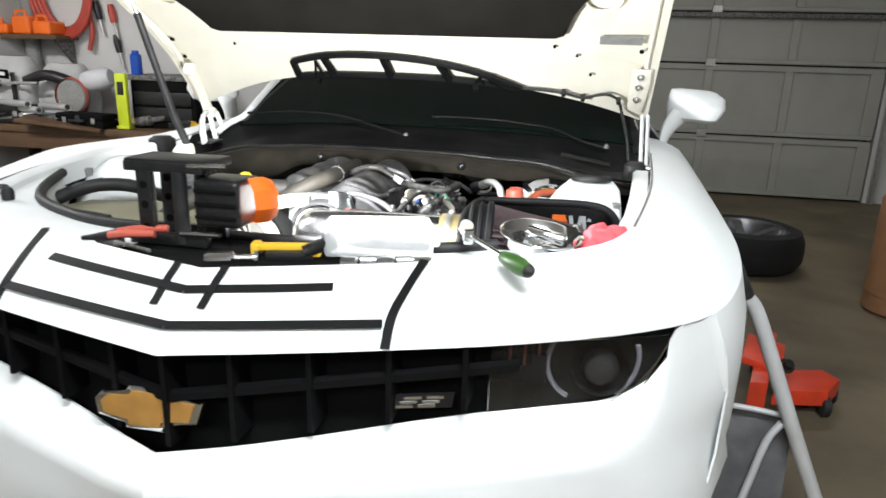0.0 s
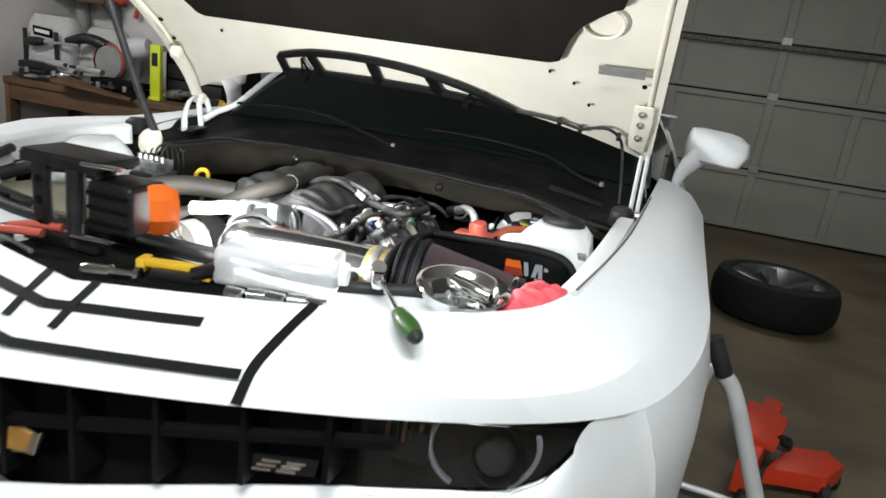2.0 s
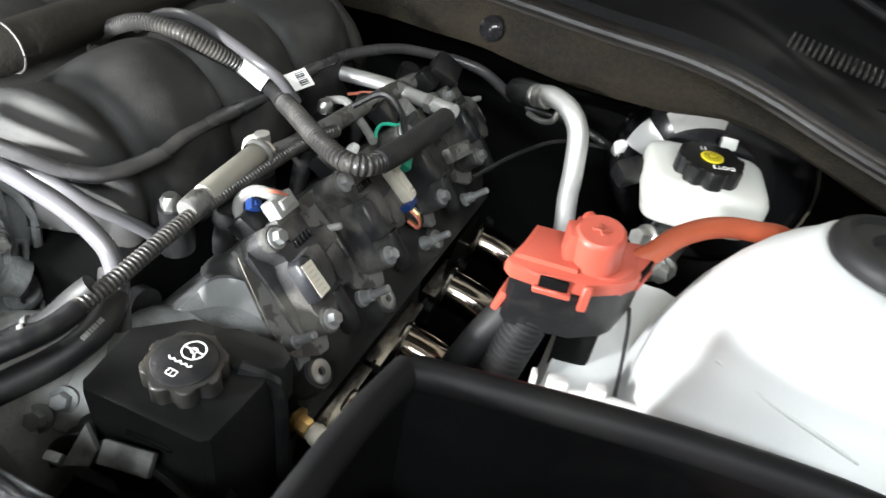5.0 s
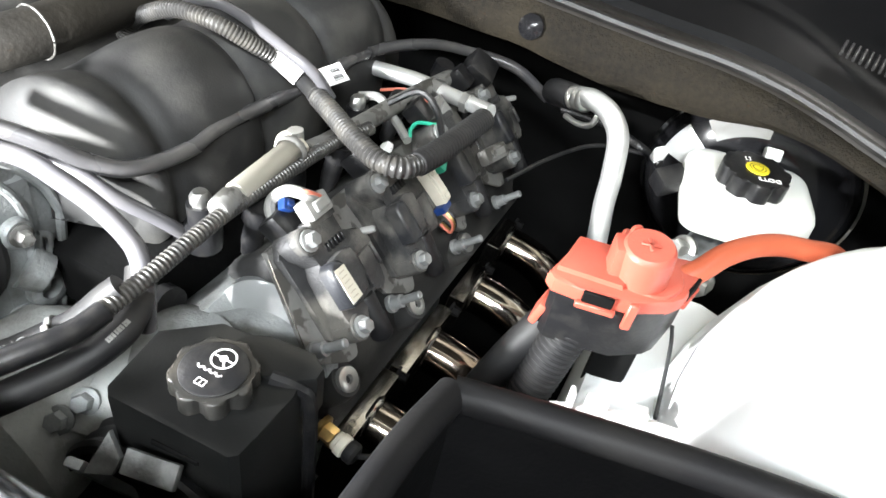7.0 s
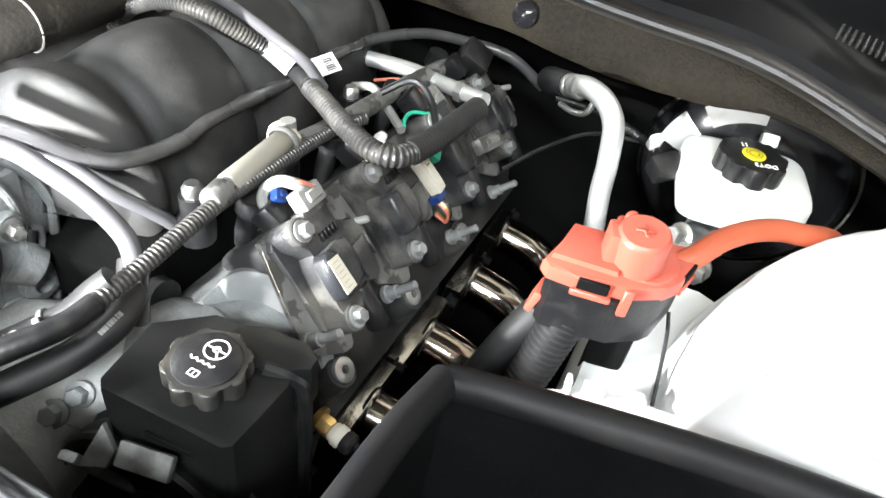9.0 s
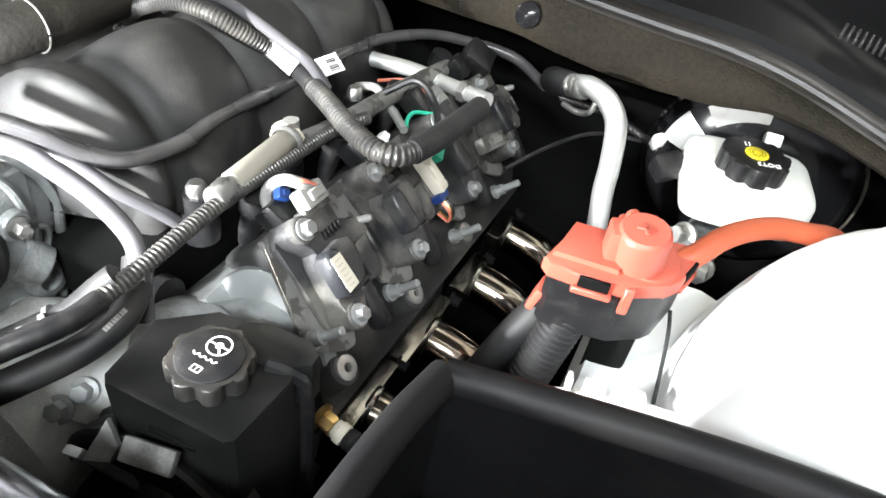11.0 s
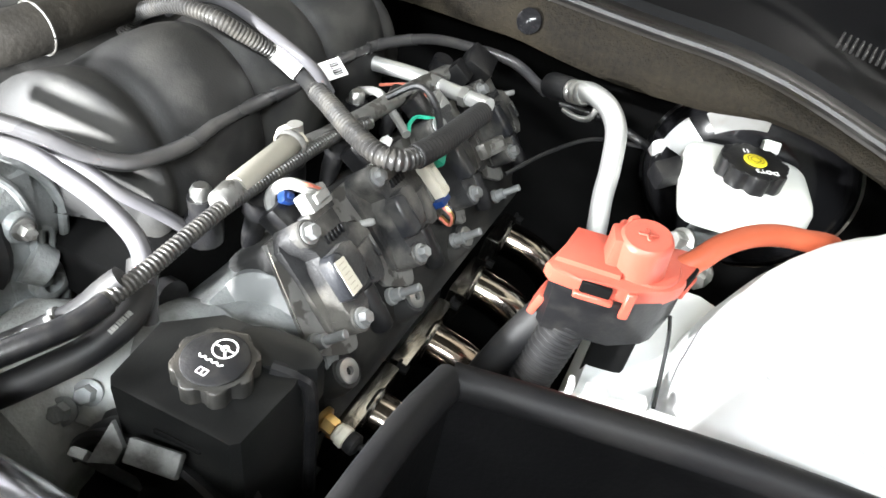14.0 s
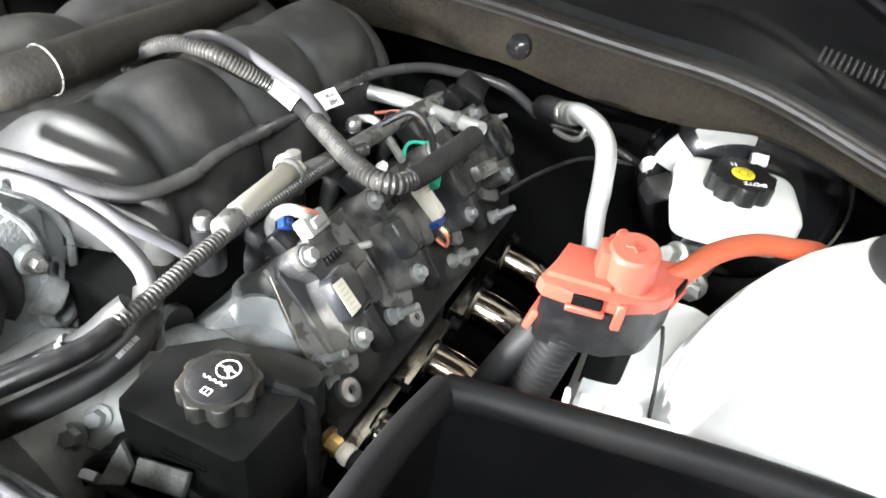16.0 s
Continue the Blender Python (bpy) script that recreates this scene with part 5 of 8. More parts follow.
# sheet blackened to pass for the unlit gap at the engine's front
part("front_case", sheet([[(x, 0.715, 0.80), (x, 0.705, 0.76), (x, 0.69, 0.68)] for x in (0.07, 0.12, 0.17, 0.22, 0.25)], 0.008), MATTE, engine)

RAILMAT = mat("dull_zinc_rail", (0.34, 0.325, 0.28), 0.5, 0.25, var=0.15, scale=40, bump=0.1, dirt=(0.25, 0.23, 0.18), dirt_amt=0.4, dirt_scale=40)
# grey castings and nuts low at the engine's front
def boulder(rings_, name, material, parent, label=""):
    return part(name, blob(rings_, seg=24, power=3.0), material, parent, label, angle=60)


wp = boulder([(0.135, 0.628, 0.66, 0.055, 0.03), (0.137, 0.630, 0.74, 0.052, 0.028), (0.138, 0.634, 0.775, 0.046, 0.024), (0.140, 0.638, 0.787, 0.030, 0.015)], "pump_casting", CAST_DARK, engine, "dusty cast aluminium pump housing")
for q, n_ in (((0.1340, 0.6270, 0.7740), (0.3, -0.75, 0.6)), ((0.1280, 0.6090, 0.7710), (0.3, -0.75, 0.6)), ((0.0880, 0.6150, 0.7870), (0.3, -0.75, 0.6))):
    part("casting_boss", lathe([(0.014, 0), (0.013, 0.8), (0.011, 1)], Vector(q) - Vector(n_) * 0.02, Vector(q), 16), CAST, wp)
    part("bolt", hexbolt(q, n_, 0.0075, 0.011), CAST, wp)
part("web", sheet([[(0.185, 0.668, 0.815), (0.21, 0.672, 0.822), (0.235, 0.680, 0.822), (0.26, 0.69, 0.815)], [(0.18, 0.65, 0.79), (0.21, 0.655, 0.79), (0.235, 0.664, 0.79), (0.26, 0.68, 0.785)], [(0.18, 0.645, 0.70), (0.21, 0.65, 0.70), (0.235, 0.66, 0.70), (0.26, 0.68, 0.70)]], 0.008), CAST_DARK, wp)
pul = part("pump_pulley", lathe([(0.030, 0), (0.074, 0.05), (0.0775, 0.12), (0.075, 0.3), (0.0765, 0.5), (0.075, 0.7), (0.0775, 0.9), (0.0755, 1.0), (0.070, 1.0), (0.066, 0.6), (0.058, 0.5), (0.03, 0.5), (0.022, 0.9), (0.015, 1.05), (0.0, 1.05)], (0.243, 0.606, 0.766), (0.243, 0.579, 0.768), 48, caps=False), BLACK_SOFT, engine, "black grooved steering pump pulley")

# fuel rail with injectors along the bank
rail = part("fuel_rail", lathe([(0.0086, 0), (0.0086, 0.96), (0.0070, 1)], (0.187, 0.731, 0.917), (0.185, 0.798, 0.919), 18), RAILMAT, engine, "dull zinc fuel rail with steel fittings")
part("rail_cap", lathe([(0.0078, 0), (0.0086, 0.08), (0.0086, 0.75), (0.0078, 0.82), (0.006, 0.84), (0.006, 1)], (0.189, 0.711, 0.916), (0.187, 0.731, 0.917), 18), BRACKET, rail)
part("rail_tube", sweep([(0.185, 0.79, 0.912), (0.190, 0.85, 0.905), (0.197, 0.95, 0.9), (0.205, 1.03, 0.895)], 0.008, 12, 4), BRACKET, rail)
clip = part("clip", box((0.022, 0.016, 0.016), Matrix.Translation((0.181, 0.800, 0.917)) @ pose(0, 0, 0, 0, 20, -14), 0.004), CREAM, rail, "cream retaining clip")
part("clip_band", lathe([(0.011, 0), (0.012, 0.3), (0.012, 0.7), (0.011, 1)], (0.186, 0.790, 0.918), (0.185, 0.797, 0.918), 16, caps=False), BRACKET, clip)
part("clip_stem", lathe([(0.006, 0), (0.006, 1)], (0.181, 0.806, 0.917), (0.180, 0.806, 0.928), 10), ZINC, clip)
for k, y in enumerate((0.745, 0.845, 0.945, 1.035)):
    p = Vector((0.196, y, 0.905))
    part("injector", lathe([(0.010, 0), (0.011, 0.3), (0.008, 0.35), (0.008, 0.7), (0.006, 1)], p, p + Vector((-0.012, 0, -0.05)), 12), BLACK, rail)
    part("connector", box((0.022, 0.020, 0.018), Matrix.Translation(p + Vector((0.020, -0.004, -0.008))) @ pose(0, 0, 0, 0, 40, 10), 0.003), BLACK, rail)
# crossover pipe, rear
part("crossover", sweep([(0.1390, 0.9940, 0.8950), (0.1850, 0.9970, 0.8970), (0.2210, 0.9910, 0.8980), (0.2470, 0.9870, 0.8990), (0.2700, 0.9780, 0.9030)], 0.0075, 12, 5), ALU, rail)
for p, q in (((0.2040, 0.9950, 0.8970), (0.2140, 0.9930, 0.8970)), ((0.2390, 0.9880, 0.8990), (0.2460, 0.9870, 0.8990))):
    part("nut", lathe([(0.0105, 0), (0.0105, 1)], p, q, 6), ZINC, rail)
# intake bolts with rubber grommets
for x, y, z in ((0.153, 0.734, 0.888), (0.158, 0.83, 0.886), (0.16, 0.93, 0.884)):
    b = part("manifold_bolt", lathe([(0.013, 0), (0.014, 0.3), (0.013, 0.55), (0.010, 0.6), (0.010, 1)], (x, y, z - 0.035), (x, y, z + 0.004), 16), BLACK, engine, "manifold bolt in rubber sleeve")
    part("head", lathe([(0.0075, 0), (0.0075, 0.7), (0.005, 1)], (x, y, z + 0.003), (x, y, z + 0.014), 8), ZINC, b)


# plugs and small leads on the coils
def plug(p, m, size, material, label, wires=(), tip=None):
    c = part("connector", box(size, Matrix.Translation(p) @ m, 0.0025), material, engine, label)
    part("latch", box((size[0] * 0.5, size[1] * 0.6, size[2] * 0.25), Matrix.Translation(p) @ m @ Matrix.Translation((0, 0, size[2] * 0.58)), 0.001, 1), material, c)
    if tip:
        part("seal", box((size[0] * 0.9, size[1] * 0.3, size[2] * 0.9), Matrix.Translation(p) @ m @ Matrix.Translation((0, -size[1] * 0.62, 0)), 0.001, 1), tip, c)
    for k, w in enumerate(wires):
        q = Matrix.Translation(p) @ m
        d = (k - (len(wires) - 1) / 2) * 0.004
        part("wire", sweep([q @ Vector((d, size[1] * 0.4, 0)), q @ Vector((d * 1.5, size[1] * 0.9, 0.006 + 0.002 * k)), q @ Vector((-0.012 + d * 2, size[1] * 1.6, 0.004)), q @ Vector((-0.03 + d, size[1] * 1.9, -0.012))], 0.0014, 6, 5), w, c)
    return c


bm3 = basis(Vector((0, 0, 0)), BV, BU, BN)
g1 = BK(0.0140, -0.0880, 0.0030)
gp = plug(g1, bm3, (0.015, 0.023, 0.013), GREY_PL, "grey plug connector")
part("wire", sweep([g1 + BU * 0.010, Vector((0.2270, 0.7510, 0.9230)), Vector((0.2130, 0.7510, 0.9200)), Vector((0.2040, 0.7470, 0.9110)), Vector((0.2070, 0.7410, 0.9040)), Vector((0.2170, 0.7400, 0.8980))], 0.0042, 8, 6), GREY_PL, gp, "pale grey sleeve")
part("wire", sweep([g1 + BU * 0.010 + BN * 0.004, Vector((0.2290, 0.7510, 0.9260)), Vector((0.2190, 0.7490, 0.9230)), Vector((0.2090, 0.7480, 0.9180))], 0.0016, 6, 6), RED_W, gp)
g2 = Vector((0.2150, 0.7470, 0.9110))
plug(g2, bm3 @ pose(0, 0, 0, 0, 0, -40), (0.009, 0.010, 0.008), BLUE, "deep blue plug seal")
plug(BK(0.1380, -0.0600, 0.014), bm3 @ pose(0, 0, 0, 0, 0, 8), (0.011, 0.021, 0.012), CREAM, "cream plug connector")
plug(BK(0.1345, -0.0425, 0.012), bm3 @ pose(0, 0, 0, 0, 0, 8), (0.034, 0.013, 0.011), CREAM, "cream plug with blue seal", (), None)
for k in range(3):
    part("connector_rib", box((0.026, 0.0012, 0.002), bank(0.1310 + 0.0035 * k, -0.0425, 0.0180, 8), 0.0004, 1), CREAM, engine)
part("blue_seal", box((0.006, 0.0145, 0.010), bank(0.1318, -0.0235, 0.0115, 8), 0.001), BLUE, engine)
for k, m_ in enumerate((RED_W, BRASS, BLACK)):
    q0 = BK(0.1315, -0.0205, 0.0115) + BU * (0.003 * (k - 1))
    part("wire", sweep([q0, q0 + BV * 0.012 + BN * 0.003, q0 + BV * 0.020 - BN * 0.006 + BU * 0.004, q0 + BV * 0.012 - BN * 0.014 + BU * 0.008], 0.0013, 6, 5), m_, engine)
plug(Vector((0.2250, 0.9650, 0.8900)), bm3 @ pose(0, 0, 0, 0, 0, 20), (0.022, 0.026, 0.014), GREY_PL, "grey plug connector")
plug(Vector((0.2180, 0.8800, 0.8910)), bm3 @ pose(0, 0, 0, 0, 0, 20), (0.008, 0.010, 0.010), LABEL, "small white clip")
plug(Vector((0.2890, 0.9510, 0.8800)), bm3 @ pose(0, 0, 0, 0, 0, -10), (0.014, 0.040, 0.010), BRACKET, "dusty plug latch")
part("green_lead", sweep([Vector((0.2270, 0.9050, 0.8930)), Vector((0.2230, 0.9140, 0.8960)), Vector((0.2250, 0.9230, 0.8990)), Vector((0.2380, 0.9340, 0.8970))], 0.0018, 6, 6), GREEN_W, engine)
part("green_plug", box((0.018, 0.020, 0.010), Matrix.Translation((0.2590, 0.8940, 0.8910)) @ bm3 @ pose(0, 0, 0, 0, 0, 30), 0.003), GREEN_W, engine)
part("wire", sweep([Vector((0.1610, 0.9690, 0.8890)), Vector((0.1850, 0.9810, 0.8930)), Vector((0.2100, 0.9740, 0.8920)), Vector((0.2230, 0.9660, 0.8930))], 0.0016, 6, 6), RED_W, engine)
part("wire", sweep([Vector((0.2140, 0.9250, 0.8810)), Vector((0.1920, 0.9490, 0.8860)), Vector((0.1870, 0.9700, 0.8960)), Vector((0.2030, 0.9790, 0.9000))], 0.0020, 6, 6), BLACK, engine)
part("wire", sweep([Vector((0.1550, 0.9410, 0.8920)), Vector((0.1760, 0.9400, 0.8980)), Vector((0.2010, 0.9240, 0.8930)), Vector((0.2260, 0.9030, 0.8910))], 0.0040, 8, 6), GREY_PL, engine, "dusty pale wire sleeve")
part("lead_sleeve", sweep([(0.205, 0.90, 0.92), (0.225, 0.915, 0.932), (0.245, 0.91, 0.925), (0.262, 0.895, 0.905)], 0.0030, 8, 6), BLACK, engine)
part("lead_sleeve", sweep([(0.300, 0.98, 0.84), (0.325, 1.03, 0.85), (0.36, 1.07, 0.86), (0.41, 1.09, 0.86)], 0.0022, 6, 6), BLACK, engine)
part("rear_plug", box((0.03, 0.03, 0.025), Matrix.Translation((0.225, 1.055, 0.90)) @ pose(0, 0, 0, 20, 30, 20), 0.004), BLACK, engine)


# ---- things in the bay ----
# power steering reservoir
ps = thing("power_steering_reservoir", (0.255, 0.62, 0.74), "black plastic power steering reservoir with ribbed cap", "fluid reservoir")
b = prism([(0.212, 0.594), (0.217, 0.5895), (0.2920, 0.5925), (0.2962, 0.5965), (0.2980, 0.640), (0.2915, 0.669), (0.232, 0.662), (0.206, 0.637)], Matrix.Translation((0, 0, 0.745)), 0.138, 0.0025)
part("body", b, BLACK_TANK, ps, angle=30)
part("ledge", prism([(0.250, 0.644), (0.276, 0.6435), (0.284, 0.640), (0.303, 0.655), (0.302, 0.664), (0.291, 0.671), (0.262, 0.668), (0.248, 0.660)], Matrix.Translation((0, 0, 0.852)), 0.034, 0.004), BLACK_TANK, ps)
part("side_rim", sweep([(0.280, 0.6435, 0.884), (0.294, 0.648, 0.880), (0.300, 0.652, 0.868), (0.302, 0.652, 0.83), (0.302, 0.652, 0.76)], 0.0045, 8, 6), BLACK, ps)
part("slot", box((0.030, 0.002, 0.004), Matrix.Translation((0.258, 0.5905, 0.862)) @ pose(0, 0, 0, 0, 0, 4), 0.0008, 1), MATTE, ps)
c = Vector((0.2582, 0.6242, 0.8835))
cap_pts = []
for k in range(64):
    a = 2 * math.pi * k / 64
    r = 0.0238 - 0.0042 * (0.5 - 0.5 * math.cos(8 * a + 0.6)) ** 2.2
    cap_pts.append((r * math.cos(a), r * math.sin(a)))
cap = part("cap", prism(cap_pts, Matrix.Translation(c), 0.0125, 0.0015), mat("worn_cap_plastic", (0.022, 0.0215, 0.020), 0.36, var=0.3, scale=40, bump=0.15, dirt=(0.11, 0.095, 0.075), dirt_amt=0.35, dirt_scale=50), ps, "worn black ribbed cap with white steering symbol")
part("disc", lathe([(0.0185, 0), (0.0185, 0.7), (0.0175, 1)], c + Vector((0, 0, 0.0120)), c + Vector((0, 0, 0.0140)), 40), BLACK, cap)
part("collar", lathe([(0.019, 0), (0.019, 1)], c + Vector((0, 0, -0.01)), c, 30), BLACK, cap)
sm = Matrix.Translation(c + Vector((0.0006, -0.0010, 0.0141))) @ pose(0, 0, 0, 0, 0, 0) @ Matrix.Diagonal((0.86, 0.86, 1, 1))


def print_ring(cx, cy, r, w, parent, m=sm, material=INK, n=28):
    rows = [[m @ Vector((cx + (r + q) * math.cos(a), cy + (r + q) * math.sin(a), 0.0003)) for q in (-w / 2, w / 2)] for a in np.linspace(0, 2 * math.pi, n)]
    return part("symbol", sheet(rows), material, parent)


def print_line(pts, w, parent, m=sm, material=INK):
    bm = bmesh.new()
    for (x0, y0), (x1, y1) in zip(pts, pts[1:]):
        d = Vector((x1 - x0, y1 - y0, 0))
        q = Vector((-d.y, d.x, 0)).normalized() * w / 2
        z = Vector((0, 0, 0.0003))
        bm.faces.new([bm.verts.new(m @ (p + z)) for p in (Vector((x0, y0, 0)) - q, Vector((x1, y1, 0)) - q, Vector((x1, y1, 0)) + q, Vector((x0, y0, 0)) + q)])
    return part("symbol", bm, material, parent)


print_ring(0.0, 0.0095, 0.0078, 0.0011, cap)
print_ring(0.0, 0.0095, 0.0016, 0.0022, cap)
print_line([(-0.0075, 0.0095), (0.0075, 0.0095)], 0.0012, cap)
print_line([(0, 0.0095), (0.0045, 0.0035)], 0.0014, cap)
print_line([(-0.0105 + 0.00075 * k, -0.0034 + 0.0020 * (1 - abs(math.sin(math.pi * k / 6)))) for k in range(25)], 0.0012, cap)
print_line([(-0.0032, -0.0140), (0.0032, -0.0140), (0.0032, -0.0095), (-0.0032, -0.0095), (-0.0032, -0.0140)], 0.0008, cap)
print_line([(0.0, -0.0140), (0.0, -0.0095)], 0.0006, cap)
br = thing("steering_pump_bracket", (0.22, 0.58, 0.74), "grey steel pump bracket below the reservoir", "bracket")
part("plate", box((0.034, 0.014, 0.005), Matrix.Translation((0.2519, 0.5796, 0.8557)) @ pose(0, 0, 0, 40, -10, 6), 0.0015), CAST_DARK, br)
part("tab", prism([(-0.010, -0.012), (0.006, -0.008), (0.008, 0.002), (-0.003, 0.014)], Matrix.Translation((0.2240, 0.5776, 0.8477)) @ pose(0, 0, 0, 50, 0, 10), 0.004, 0.001), CAST_DARK, br)
part("stand", box((0.012, 0.006, 0.09), Matrix.Translation((0.213, 0.583, 0.80)) @ pose(0, 0, 0, 20, -10, 6), 0.002), CAST, br)
part("pump", lathe([(0.03, 0), (0.035, 0.1), (0.035, 0.8), (0.03, 1)], (0.235, 0.60, 0.70), (0.235, 0.66, 0.72), 30), BLACK, br, "black pump housing")

# red terminal cover with its black base
tm = thing("battery_terminal_box", (0.435, 0.81, 0.80), "red-orange positive terminal cover on black base", "terminal box")
OUT = [(0.389, 0.787), (0.395, 0.781), (0.412, 0.782), (0.446, 0.790), (0.468, 0.806), (0.474, 0.815), (0.483, 0.850), (0.477, 0.860), (0.430, 0.846), (0.396, 0.826)]
part("base", prism([(x + (0.436 - x) * 0.10, y + (0.818 - y) * 0.06) for x, y in OUT], Matrix.Translation((0, 0, 0.864)), 0.045, 0.004), BLACK, tm, angle=30)
cov = part("cover", prism(OUT, Matrix.Translation((0, 0, 0.9065)), 0.0105, 0.004), RED, tm, "faded red plastic cover", angle=35)
part("wedge", prism([(0.393, 0.790), (0.436, 0.796), (0.440, 0.838), (0.396, 0.830)], Matrix.Translation((0, 0, 0.915)), 0.006, 0.0035), RED, cov)
part("dome", lathe([(0.0192, 0), (0.0184, 0.3), (0.0174, 0.90), (0.0164, 0.965), (0.0148, 1.0)], (0.443, 0.819, 0.906), (0.441, 0.8135, 0.9455), 36), RED, cov, "round red cap with plus sign")
for dx, dy in ((0.013, 0.003), (0.003, 0.013)):
    part("plus_sign", box((dx, dy, 0.0015), Matrix.Translation((0.441, 0.8135, 0.9460)) @ pose(0, 0, 0, 0, 0, 18), 0.0006, 1), RED, cov)
part("skirt", lathe([(0.0245, 0), (0.0238, 0.9), (0.0225, 1)], (0.447, 0.824, 0.902), (0.447, 0.823, 0.9195), 28), RED, cov)
part("hinge_block", box((0.013, 0.020, 0.030), Matrix.Translation((0.4265, 0.8120, 0.9270)) @ pose(0, 0, 0, 0, 0, 18), 0.003), RED, cov)
part("hinge_loop", sweep([(0.4290, 0.8190, 0.938), (0.4275, 0.8250, 0.944), (0.4310, 0.8290, 0.944), (0.4340, 0.8270, 0.938)], 0.0020, 8, 5), RED, cov)
for x, y, r in ((0.4245, 0.7840, 10), (0.4775, 0.8330, 76)):
    part("latch_slot", box((0.020, 0.003, 0.009), Matrix.Translation((x, y, 0.912)) @ pose(0, 0, 0, 0, 0, r), 0.0008, 1), MATTE, cov)
    part("latch", box((0.026, 0.005, 0.005), Matrix.Translation((x, y - 0.001, 0.9055)) @ pose(0, 0, 0, 0, 0, r), 0.001, 1), RED, cov)
part("tab", box((0.0065, 0.004, 0.022), Matrix.Translation((0.4465, 0.7895, 0.9050)) @ pose(0, 0, 0, 0, 0, 20), 0.001, 1), RED, cov)
part("clip", box((0.010, 0.012, 0.014), (0.426, 0.842, 0.922), 0.002, 1), RED, cov)
part("red_foot", box((0.006, 0.02, 0.02), Matrix.Translation((0.391, 0.797, 0.876)) @ pose(0, 0, 0, 0, 15, 0), 0.002), RED, tm)
part("cable", sweep([(0.466, 0.842, 0.908), (0.477, 0.850, 0.915), (0.490, 0.867, 0.925), (0.507, 0.889, 0.926), (0.525, 0.905, 0.925), (0.545, 0.917, 0.922), (0.566, 0.935, 0.915), (0.59, 0.98, 0.88), (0.60, 1.01, 0.84)], 0.0082, 14, 6), CABLE_RED, tm, "orange-red battery cable")
part("conduit", sweep([(0.415, 0.80, 0.868), (0.408, 0.79, 0.83), (0.400, 0.775, 0.78), (0.395, 0.76, 0.70)], 0.015, 14, 5, ridge=0.0012, pitch=0.005), BLACK_SOFT, tm)
part("conduit", sweep([(0.395, 0.81, 0.85), (0.380, 0.79, 0.82), (0.36, 0.765, 0.76), (0.35, 0.75, 0.70)], 0.013, 14, 5), BLACK_SOFT, tm)
# matte black post that also takes the place of the box's shadow
part("stand", box((0.03, 0.03, 0.16), (0.45, 0.84, 0.782), 0.006), MATTE, tm)

# strut towers
for s in (1, -1):
    tw = thing("strut_tower", (0.62 * s, 0.85, 0.55), "white painted strut tower with black rubber cap" if s > 0 else "plain white painted strut tower beside the gas strut", "strut tower", "strut towers")
    rings = [(0.66, 0.84, 0.55, 0.205, 0.27), (0.655, 0.83, 0.70, 0.182, 0.227), (0.645, 0.82, 0.80, 0.157, 0.180), (0.637, 0.816, 0.85, 0.141, 0.154), (0.630, 0.820, 0.892, 0.121, 0.130), (0.625, 0.825, 0.921, 0.102, 0.109), (0.622, 0.830, 0.939, 0.087, 0.093), (0.620, 0.835, 0.952, 0.073, 0.078), (0.619, 0.840, 0.961, 0.061, 0.064), (0.619, 0.845, 0.968, 0.054, 0.055), (0.619, 0.848, 0.970, 0.05, 0.05)]
    b = blob(rings, seg=56, power=2.3)
    for v in b.verts:
        if v.co.x > 0.685:
            v.co.x = 0.685 + (v.co.x - 0.685) * 0.15
        v.co.y = max(v.co.y, 0.694)
    if s < 0:
        for v in b.verts:
            v.co.x *= -1
            v.co.z -= 0.014
    part("tower", b, PAINT_BAY, tw, angle=70)
    if s > 0:
        part("weld_bead", sweep([(0.5321, 0.7663, 0.9172), (0.562, 0.7395, 0.9256), (0.5883, 0.7273, 0.9266), (0.6063, 0.722, 0.9253)], 0.0013, 8, 6), PAINT_BAY, tw)
        part("cap", lathe([(0.046, -0.4), (0.0475, 0.0), (0.0475, 0.5), (0.0455, 0.9), (0.043, 1.15), (0.039, 1.2), (0.036, 0.8), (0.024, 0.75), (0.021, 0.1), (0.011, 0.0), (0.009, 0.45), (0.0, 0.55)], (0.619 * s, 0.851, 0.972), (0.619 * s, 0.852, 0.981), 44, caps=False), BLACK_SOFT, tw, "round black rubber strut cap")
    part("tab", box((0.018, 0.016, 0.02), Matrix.Translation((0.676 * s, 0.745, 0.930)) @ pose(0, 0, 0, 10, 0, 20), 0.003), GREY_PL, tw, "dusty grey clip")

# brake master cylinder reservoir
brk = thing("brake_fluid_reservoir", (0.515, 1.06, 0.80), "milky white brake fluid reservoir with black cap", "fluid reservoir")
bm_ = blob([(0, 0, 0.838, 0.046, 0.036), (0, 0, 0.841, 0.052, 0.042), (0, 0, 0.852, 0.0545, 0.0445), (0, 0, 0.857, 0.0550, 0.0450), (0, 0, 0.860, 0.0580, 0.0480), (0, 0, 0.866, 0.0588, 0.0490), (0, 0, 0.878, 0.0582, 0.0484), (0, 0, 0.883, 0.0560, 0.0460), (0, 0, 0.886, 0.0520, 0.0420), (0, 0, 0.8868, 0.0450, 0.0350)], power=5.5, seg=64)
bmesh.ops.transform(bm_, matrix=Matrix.Translation((0.5065, 1.0610, 0)) @ pose(0, 0, 0, 0, 0, 10), verts=bm_.verts)
part("tank", bm_, RESERVOIR, brk, angle=60)
c = Vector((0.5045, 1.0510, 0.8850))
pts = []
